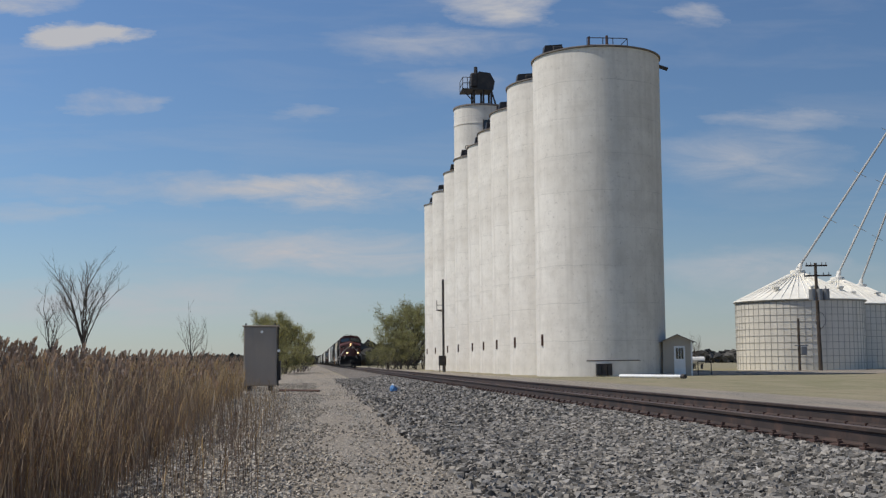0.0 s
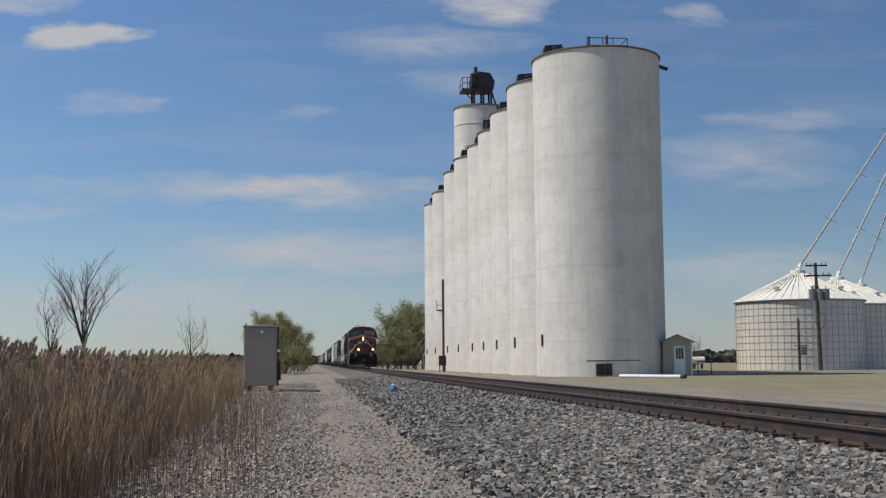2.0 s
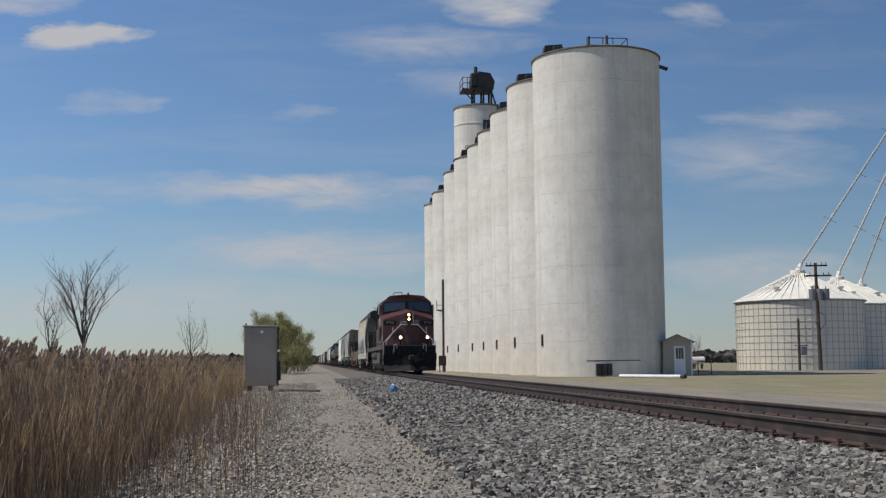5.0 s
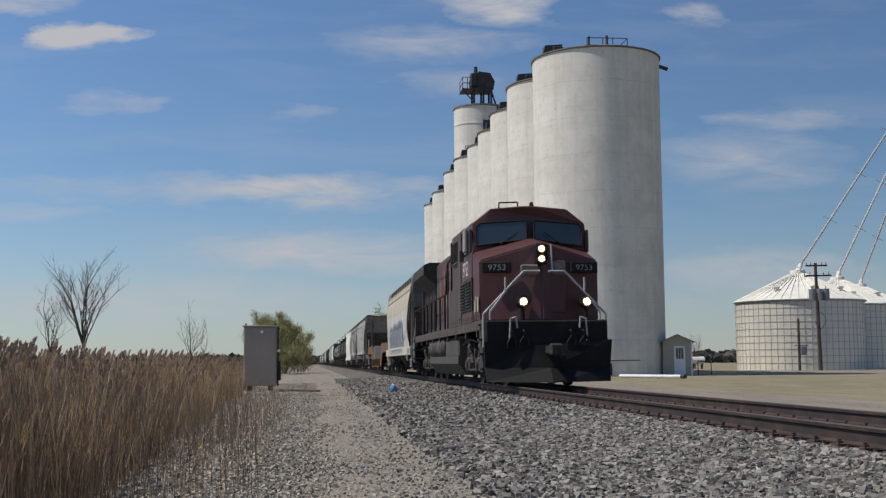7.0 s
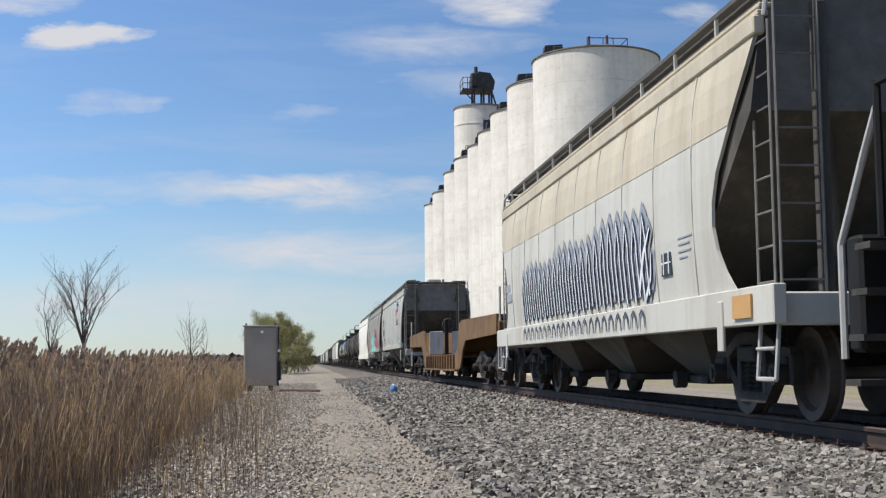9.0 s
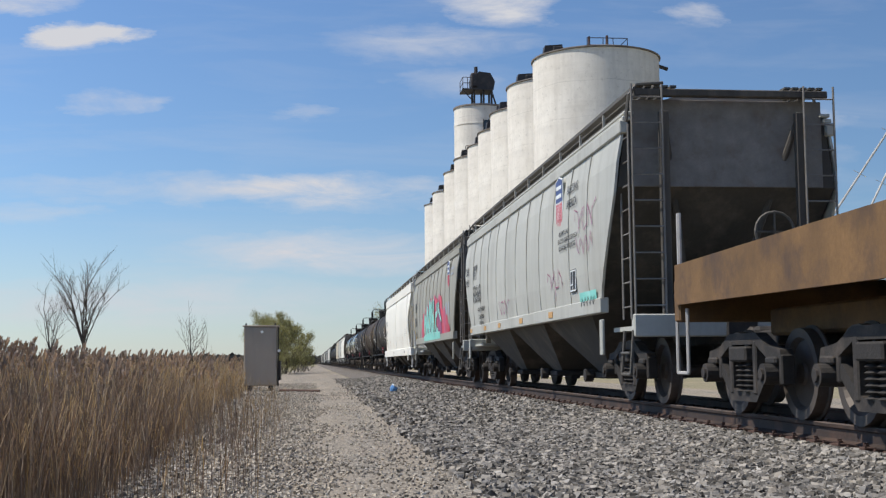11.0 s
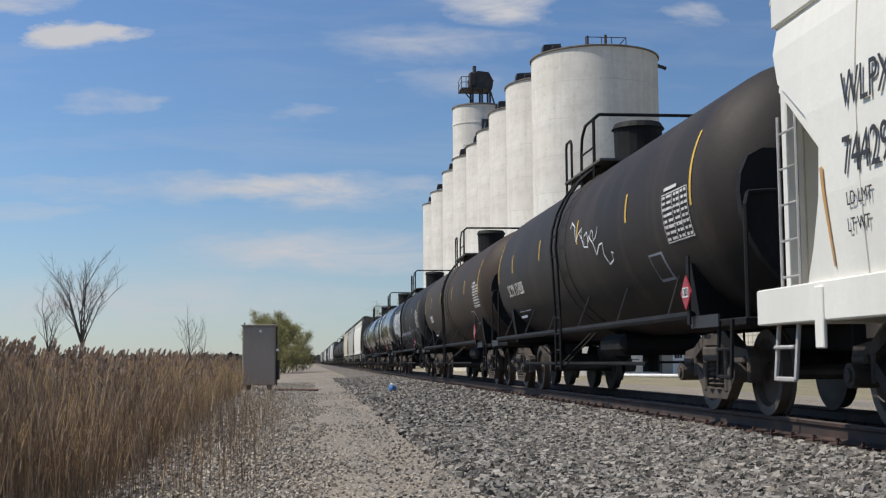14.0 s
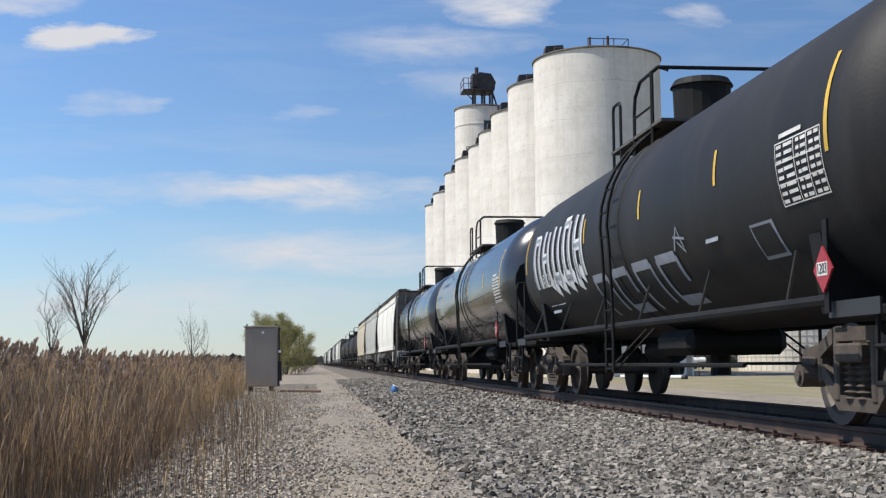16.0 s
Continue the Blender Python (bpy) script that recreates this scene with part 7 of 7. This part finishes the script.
def locomotive():
    q = 178.95
    car = thing("locomotive", "dark red diesel freight locomotive, grimy and sun-faded, headlights lit", "locomotive", "", pose(TRACK_X, q, RAIL_Z))
    red, dull, blk, gr = M4["cab_red"], M4["faded_red"], M4["black_steel"], M4["grime"]
    part("underframe", box(box(B(), (0, 11.2, 1.32), (1.5, 20.0, 0.35), 0.03), (0, 11.2, 1.53), (3.0, 19.6, 0.14), 0.02), M4["skirt_paint"], car)
    for s in (-1, 1):
        part("side_skirt", box(B(), (s * 1.5, 11.3, 1.5), (0.05, 19.4, 0.24), 0.01), M4["skirt_paint"], car)
    # nose
    bm = B()
    fr = [(-1.5, 1.60), (1.5, 1.60), (1.5, 3.12), (0.0, 3.55), (-1.5, 3.12)]
    bk = [(-1.52, 1.60), (1.52, 1.60), (1.52, 3.42), (0.0, 3.80), (-1.52, 3.42)]
    a = [bm.verts.new((x, 1.85 + 0.28 * abs(x) / 1.5, z)) for x, z in fr]
    mid = bm.verts.new((0, 1.70, 1.60))
    b = [bm.verts.new((x, 3.25, z)) for x, z in bk]
    bm.faces.new((a[0], mid, a[3], a[4]))
    bm.faces.new((mid, a[1], a[2], a[3]))
    bm.faces.new((a[2], b[2], b[3], a[3]))
    bm.faces.new((a[3], b[3], b[4], a[4]))
    bm.faces.new((a[4], b[4], b[0], a[0]))
    bm.faces.new((a[1], b[1], b[2], a[2]))
    bm.faces.new((b[0], b[4], b[3], b[2], b[1]))
    bm.faces.new((a[0], b[0], b[1], a[1], mid))
    bmesh.ops.recalc_face_normals(bm, faces=bm.faces)
    bmesh.ops.bevel(bm, geom=list(bm.edges), offset=0.04, segments=2, affect="EDGES")
    nose = part("nose", bm, red, car, "dark red wide nose")
    # cab
    bm = B()
    sec = [(-1.53, 1.6), (1.53, 1.6), (1.53, 3.45), (1.50, 4.22), (1.02, 4.60), (0.2, 4.66), (-0.2, 4.66), (-1.02, 4.60), (-1.50, 4.22), (-1.53, 3.45)]
    prism(bm, sec, "y", 3.2, 5.6)
    for v in bm.verts:
        if v.co.y < 3.3:
            v.co.y += 0.20 * abs(v.co.x) / 1.5 + max(0.0, (v.co.z - 3.5)) * 0.16
    bmesh.ops.bevel(bm, geom=[e for e in bm.edges if e.calc_length() > 0.3], offset=0.03, segments=1, affect="EDGES")
    cab = part("cab", bm, red, car, "dark red driving cab")
    for s in (-1, 1):
        bm = B()
        pts = [(s * 0.10, 3.76), (s * 1.40, 3.60), (s * 1.40, 4.10), (s * 1.30, 4.20), (s * 0.10, 4.27)]
        v = [bm.verts.new((x, 3.165 + 0.20 * abs(x) / 1.5 + max(0.0, z - 3.5) * 0.16, z)) for x, z in pts]
        w_ = [bm.verts.new((x, 3.30 + 0.20 * abs(x) / 1.5 + max(0.0, z - 3.5) * 0.16, z)) for x, z in pts]
        bm.faces.new(v)
        bm.faces.new(w_)
        for i in range(5):
            bm.faces.new((v[i], v[(i + 1) % 5], w_[(i + 1) % 5], w_[i]))
        bmesh.ops.recalc_face_normals(bm, faces=bm.faces)
        pane = part("windscreen", bm, M4["cab_glass"], cab, "dark windscreen glass")
        bm = B()
        for p0, p1 in zip(pts, pts[1:] + pts[:1]):
            rod(bm, (p0[0], 3.16 + 0.20 * abs(p0[0]) / 1.5 + max(0.0, p0[1] - 3.5) * 0.16, p0[1]), (p1[0], 3.16 + 0.20 * abs(p1[0]) / 1.5 + max(0.0, p1[1] - 3.5) * 0.16, p1[1]), 0.025, seg=5)
        part("window_gasket", bm, blk, cab)
        part("wiper", rod(rod(B(), (s * 0.75, 3.2, 3.66), (s * 0.35, 3.17, 3.95), 0.014), (s * 0.8, 3.16, 3.63), (s * 0.7, 3.18, 3.7), 0.04), blk, cab)
        for y0, y1 in ((3.45, 3.72), (4.2, 4.95)):
            part("side_window", box(B(), (s * 1.522, (y0 + y1) / 2, 3.75), (0.05, y1 - y0, 0.55), 0.02), M4["cab_glass"], cab, "dark sliding side window")
            bm = B()
            pipe(bm, [(s * 1.545, y0, 3.47), (s * 1.545, y1, 3.47), (s * 1.545, y1, 4.03), (s * 1.545, y0, 4.03), (s * 1.545, y0, 3.47)], 0.022, 5)
            part("window_frame", bm, gr, cab)
        part("sun_visor", box(B(), (s * 1.62, 3.95, 3.78), (0.1, 0.36, 0.62), 0.03), M4["board_grey"], cab, "folded grey window shade")
        part("mirror", box(B(), (s * 1.66, 4.45, 3.42), (0.12, 0.05, 0.32), 0.02), gr, cab)
    # roof details
    bm = pipe(B(), [(-0.75, 3.7, 4.55), (-0.75, 3.7, 4.78), (-0.25, 3.7, 4.80), (-0.25, 3.7, 4.66)], 0.02)
    part("roof_antenna", bm, blk, cab)
    part("roof_beacon", rod(B(), (0.12, 3.7, 4.67), (0.12, 3.7, 4.80), 0.07, 0.04), blk, cab)
    # headlights
    hl = part("headlight_housing", box(B(), (0, 1.86, 3.24), (0.34, 0.22, 0.56), 0.05), blk, nose)
    for z in (3.38, 3.13):
        part("headlight", rod(B(), (0, 1.752, z), (0, 1.70, z), 0.075, seg=18), M4["headlight_glow"], nose, "lit headlight lens")
        part("lamp_ring", rod(B(), (0, 1.76, z), (0, 1.72, z), 0.10, seg=18), M4["scuffed_metal"], nose)
    for s in (-1, 1):
        part("ditch_light_box", rod(rod(B(), (s * 0.79 + 0.28, 1.80, 2.06), (s * 0.79 + 0.28, 1.51, 2.06), 0.15, seg=16), (s * 0.79 + 0.28, 1.66, 1.62), (s * 0.79 + 0.28, 1.66, 1.95), 0.05), blk, nose)
        x = s * 0.79 + 0.28
        part("lamp_ring", rod(B(), (x, 1.52, 2.06), (x, 1.49, 2.06), 0.125, seg=18), M4["scuffed_metal"], nose)
        part("ditch_light", rod(B(), (x, 1.50, 2.06), (x, 1.47, 2.06), 0.088, seg=18), M4["headlight_glow"], nose, "lit ditch light lens")
        nb = part("number_board", box(B(), (s * 1.1, 1.92, 2.93), (0.72, 0.10, 0.27), 0.02, Matrix.Rotation(s * 0.185, 4, "Z")), blk, nose, "black number board")
        m = on_front(s * 1.1, 1.86, 2.92) @ pose(0, 0, 0, 0, s * 10.6, 0)
        text_mesh("9753", 0.20, M4["board_grey"], nose, m, squeeze=1.15)
    part("nose_door", box(B(), (0.3, 1.80, 2.45), (0.6, 0.06, 1.3), 0.02), red, nose)
    part("bell_guard", box(B(), (-0.3, 1.78, 2.85), (0.45, 0.08, 0.28), 0.03), M4["scuffed_metal"], nose, "scuffed pale latch plate")
    part("emblem_plate", box(B(), (0.45, 1.77, 2.9), (0.32, 0.05, 0.34), 0.03), M4["scuffed_metal"], nose, "scuffed pale plate")
    part("chain", rod(B(), (0.24, 1.74, 3.5), (0.26, 1.72, 2.8), 0.022), M4["pale_grab"], nose)
    # pilot, plough, steps
    part("pilot_beam", box(B(), (0, 1.35, 1.25), (3.0, 0.35, 0.7), 0.04), blk, car)
    bm = B()
    lo = [bm.verts.new(v) for v in ((-1.5, 0.95, 0.12), (0, 0.45, 0.10), (1.5, 0.95, 0.12))]
    mi = [bm.verts.new(v) for v in ((-1.53, 1.12, 0.45), (0, 0.78, 0.45), (1.53, 1.12, 0.45))]
    up = [bm.verts.new(v) for v in ((-1.56, 1.0, 1.08), (-0.35, 0.9, 0.98), (1.56, 1.0, 1.12))]
    ba = [bm.verts.new((v.co.x, v.co.y + 0.12, v.co.z)) for v in lo + mi + up]
    fr_ = lo + mi + up
    for i, j in ((0, 3), (3, 6)):
        for k in range(2):
            bm.faces.new((fr_[i + k], fr_[i + k + 1], fr_[j + k + 1], fr_[j + k]))
            bm.faces.new((ba[i + k], ba[j + k], ba[j + k + 1], ba[i + k + 1]))
    for i, j in ((0, 1), (1, 2), (8, 7), (7, 6), (2, 5), (5, 8), (6, 3), (3, 0)):
        bm.faces.new((fr_[i], fr_[j], ba[j], ba[i]))
    bmesh.ops.recalc_face_normals(bm, faces=bm.faces)
    part("snow_plough", bm, blk, car, "black steel snow plough")
    coupler(car, 0.15, -1)
    coupler(car, 22.3, 1)
    bm = B()
    for x in (-0.9, -0.6, 0.55, 0.85):
        pts = [(x, 1.05, 1.35)]
        for k in range(7):
            a = k / 6 * math.pi
            pts.append((x + 0.12 * math.sin(a * 2), 0.92, 1.3 - 0.35 * math.sin(a) - 0.1 * k / 6))
        pipe(bm, pts, 0.028)
    part("air_hoses", bm, blk, car)
    for s in (-1, 1):
        for k in range(4):
            part("front_step", box(B(), (s * 1.38, 1.55 + 0.1 * k, 0.42 + 0.36 * k), (0.45, 0.26, 0.05)), gr, car)
        part("step_side", box(B(), (s * 1.50, 1.85, 0.95), (0.03, 0.6, 1.2)), gr, car)
        bm = B()
        pipe(bm, [(s * 1.52, 1.42, 0.95), (s * 1.52, 1.42, 1.75), (s * 0.62, 1.42, 2.68), (s * 0.5, 1.42, 2.8), (s * 0.1, 1.42, 2.8)], 0.028)
        pipe(bm, [(s * 1.36, 1.36, 1.1), (s * 1.36, 1.36, 1.8), (s * 0.98, 1.36, 2.3), (s * 0.98, 1.36, 2.65)], 0.026)
        pipe(bm, [(s * 0.95, 0.98, 1.1), (s * 0.92, 0.98, 1.62), (s * 0.78, 0.98, 1.66), (s * 0.76, 0.98, 1.4)], 0.022)
        part("front_hand_rail", bm, M4["pale_grab"], car, "scuffed white hand rail")
    # body behind the cab: full-width equipment cabinet, then the hood
    part("equipment_cabinet", box(B(), (0, 6.9, 2.95), (2.98, 2.6, 2.7), 0.05), dull, car, "faded purplish red equipment cabinet")
    part("cabinet_roof", box(B(), (0, 6.9, 4.30), (2.4, 2.6, 0.2), 0.06), gr, car)
    part("lower_panel", box(B(), (-1.5, 7.3, 2.15), (0.06, 3.2, 1.1), 0.02), M4["skirt_paint"], car)
    for y in (3.75, 4.95):
        lv = part("louvre_frame", box(B(), (-1.545, y, 2.35), (0.06, 1.05, 0.85), 0.015), gr, car, "louvred intake grille")
        for k in range(9):
            part("louvre", box(B(), (-1.585, y, 2.02 + 0.08 * k), (0.05, 0.9, 0.025), 0, Matrix.Rotation(0.5, 4, "Y")), M4["screen_dark"], lv)
    for y in (7.0, 7.8):
        gv = part("upper_grille", box(B(), (-1.5, y, 3.75), (0.05, 0.6, 0.6), 0.015), M4["screen_dark"], car, "dark upper grille")
        for k in range(5):
            part("grille_bar", box(B(), (-1.535, y - 0.24 + 0.12 * k, 3.75), (0.02, 0.025, 0.56)), gr, gv)
    hood = part("hood", prism(B(), [(-1.02, 1.6), (1.02, 1.6), (1.02, 4.15), (0.8, 4.36), (-0.8, 4.36), (-1.02, 4.15)], "y", 8.2, 17.3), dull, car, "faded red engine hood")
    # hood doors, each proud of the hood
    n = 15
    for k in range(n):
        y = 8.55 + k * 0.58
        mat = M4["bright_red"] if 3 <= k <= 11 else dull
        d = part("hood_door", box(B(), (-1.03, y, 2.95), (0.03, 0.55, 2.15), 0.008), mat, hood)
        for z in (3.55, 2.3):
            part("door_latch", box(B(), (-1.05, y + 0.2, z), (0.025, 0.04, 0.12)), blk, d)
    part("hood_sill_panel", box(B(), (-1.03, 12.7, 1.75), (0.05, 9.0, 0.25), 0.01), M4["skirt_paint"], hood)
    part("side_box", box(B(), (-1.15, 9.5, 3.75), (0.3, 0.7, 0.55), 0.03), M4["screen_dark"], hood, "dark filter box")
    # road number and painted-out company lettering as plain bars
    text_mesh("9753", 0.56, M4["lettering_white"], car, on_side(-1.555, 4.45, 3.04), squeeze=1.0)
    for z, cnt in ((3.52, 8), (2.72, 7)):
        for k in range(cnt):
            y = 14.25 - k * 0.66
            for d, lean in ((-0.13, 0.12), (0.13, -0.12)):
                part("faded_letter_bar", box(B(), (-1.055, y + d, z), (0.012, 0.11, 0.5), 0, Matrix.Rotation(lean if k % 2 else 0.0, 4, "X")), M4["lettering_faded"], hood)
    bm = prism(B(), [(15.45 + 0.36 * math.cos(a * 0.2618) * (1 + 0.12 * math.sin(a * 1.9)), 2.95 + 0.62 * math.sin(a * 0.2618) * (1 + 0.1 * math.cos(a * 2.3))) for a in range(24)], "x", -1.064, -1.048)
    part("worn_crest", bm, M4["gold_crest"], hood, "worn gold emblem")
    for y, z, w, h in ((2.78, 2.0, 0.24, 0.30), (2.62, 2.2, 0.10, 0.12), (2.28, 2.03, 0.30, 0.36)):
        part("paint_patch", box(B(), (-1.535, y, z), (0.006, w, h)), M4["patch_cream"], nose, "bare cream paint patch")
    part("exhaust_stack", rod(box(B(), (0, 12.5, 4.42), (0.7, 0.9, 0.25), 0.05), (0, 12.5, 4.4), (0, 12.5, 4.62), 0.22, seg=12), blk, hood)
    # radiator section with its overhanging wings
    part("radiator_body", box(B(), (0, 19.4, 2.7), (2.0, 4.2, 2.2), 0.03), gr, car)
    part("radiator_wing", prism(B(), [(-1.52, 3.86), (-1.52, 4.2), (-1.3, 4.3), (1.3, 4.3), (1.52, 4.2), (1.52, 3.86), (1.02, 3.42), (-1.02, 3.42)], "y", 17.2, 21.75), gr, car, "overhanging grey radiator wing")
    for k in range(4):
        part("radiator_screen", box(B(), (-1.21, 17.8 + k * 1.08, 3.62), (0.03, 0.95, 0.6), 0, Matrix.Rotation(-0.72, 4, "Y")), M4["screen_dark"], car)
    for k in range(7):
        part("radiator_rib", box(B(), (-1.03, 17.6 + k * 0.62, 2.6), (0.06, 0.22, 1.5), 0.01), M4["faded_red"], car)
    # walkway rail on each side
    for s in (-1, 1):
        bm = B()
        pipe(bm, [(s * 1.45, 8.6, 3.75), (s * 1.45, 9.8, 3.65), (s * 1.45, 10.3, 2.72), (s * 1.45, 21.3, 2.66)], 0.03)
        part("walkway_rail", bm, blk, car)
        for y in (8.7, 9.7, 10.6, 12.1, 13.6, 15.1, 16.6, 18.0, 19.4, 20.6, 21.3):
            part("rail_post", rod(B(), (s * 1.45, y, 1.5), (s * 1.45, y, 2.68 if y > 10 else 3.7), 0.032, seg=6), blk, car)
        bm = B()
        pipe(bm, [(s * 1.5, 21.9, 0.6), (s * 1.5, 21.9, 1.5), (s * 1.45, 21.6, 2.1), (s * 1.45, 21.3, 2.5)], 0.03)
        part("rear_hand_rail", bm, M4["pale_grab"], car)
        for k in range(4):
            part("rear_step", box(B(), (s * 1.38, 21.6 - 0.08 * k, 0.42 + 0.34 * k), (0.4, 0.26, 0.05)), gr, car)
        part("sill_pipe", rod(B(), (s * 1.35, 5.5, 1.3), (s * 1.35, 17.0, 1.3), 0.05, seg=8), blk, car)
    part("rear_pilot", box(B(), (0, 21.7, 1.1), (3.0, 0.25, 0.9), 0.03), blk, car)
    # fuel tank and air reservoirs
    part("fuel_tank", prism(B(), [(-1.42, 0.55), (-1.42, 0.78), (1.42, 0.78), (1.42, 0.55), (1.15, 0.22), (-1.15, 0.22)], "y", 7.4, 15.9), M4["road_dust"], car, "dusty grey fuel tank")
    part("tank_shoulder", box(B(), (0, 9.1, 1.02), (2.84, 3.3, 0.56), 0.05), M4["road_dust"], car)
    part("tank_shoulder", box(B(), (0, 15.65, 1.0), (2.84, 0.45, 0.5), 0.04), M4["road_dust"], car)
    part("tank_core", box(B(), (0.35, 13.1, 1.0), (1.9, 4.9, 0.5), 0.03), gr, car)
    for y in (11.0, 13.4):
        res = part("air_reservoir", rod(rod(rod(B(), (-1.22, y + 0.1, 1.07), (-1.22, y + 1.9, 1.07), 0.33, seg=36), (-1.22, y + 0.1, 1.07), (-1.22, y - 0.02, 1.07), 0.33, 0.22, seg=36), (-1.22, y + 1.9, 1.07), (-1.22, y + 2.02, 1.07), 0.33, 0.22, seg=36), M4["road_dust"], car, "dusty grey air reservoir")
        for dy in (0.4, 1.6):
            part("reservoir_strap", rod(B(), (-1.22, y + dy, 1.07), (-1.22, y + dy + 0.04, 1.07), 0.337, seg=36), blk, res)
    for s in (-1, 1):
        for y in (5.9, 6.5, 15.8, 16.4):
            part("sill_valve", rod(box(B(), (s * 1.2, y, 1.25), (0.25, 0.3, 0.25), 0.04), (s * 1.2, y + 0.1, 0.9), (s * 1.2, y + 0.1, 1.3), 0.05), gr, car)
        for k in range(9):
            part("skirt_bracket", box(B(), (s * 1.5, 2.6 + k * 2.25, 1.36), (0.06, 0.12, 0.3), 0.01), gr, car)
    for k in range(12):
        part("cabinet_seam", box(B(), (-1.533, 2.5 + k * 0.52, 1.72), (0.012, 0.03, 0.12)), blk, car)
    for y in (5.62, 8.15):
        part("body_joint", box(B(), (-1.51, y, 2.9), (0.05, 0.03, 2.5)), blk, car, "dark panel joint")
    part("cab_door", box(B(), (-1.535, 5.95, 2.75), (0.03, 0.6, 1.9), 0.01), dull, cab, "faded red cab side panel")
    part("belt_rail", box(B(), (-1.535, 6.6, 3.42), (0.035, 2.4, 0.05), 0.01), M4["skirt_paint"], car)
    for y in (4.5, 17.8):
        loco_truck(car, y)
    CARS.append((car, q))


locomotive()
hopper_cars()
well_car()
tank_cars()
far_cars()


def motions():
    """The train rolls past; the wheels of the passing cars turn with it."""
    times = [k * 0.5 for k in range(33)]
    for car, q in CARS:
        walk(car, [(t, pose(TRACK_X, q - travel(t), RAIL_Z)) for t in times])
    turning = [k / FPS for k in range(int(5.0 * FPS), int(16.0 * FPS) + 1)]
    for ob, (x, y, z), r in WHEELS:
        if ob.parent.parent in NEAR:
            walk(ob, [(0.0, pose(x, y, z))] + [(t, pose(x, y, z, math.degrees((travel(t) - travel(5.0)) / r) % 360.0)) for t in turning])


NEAR = {ob for ob, q in CARS if q < 336.0}
motions()
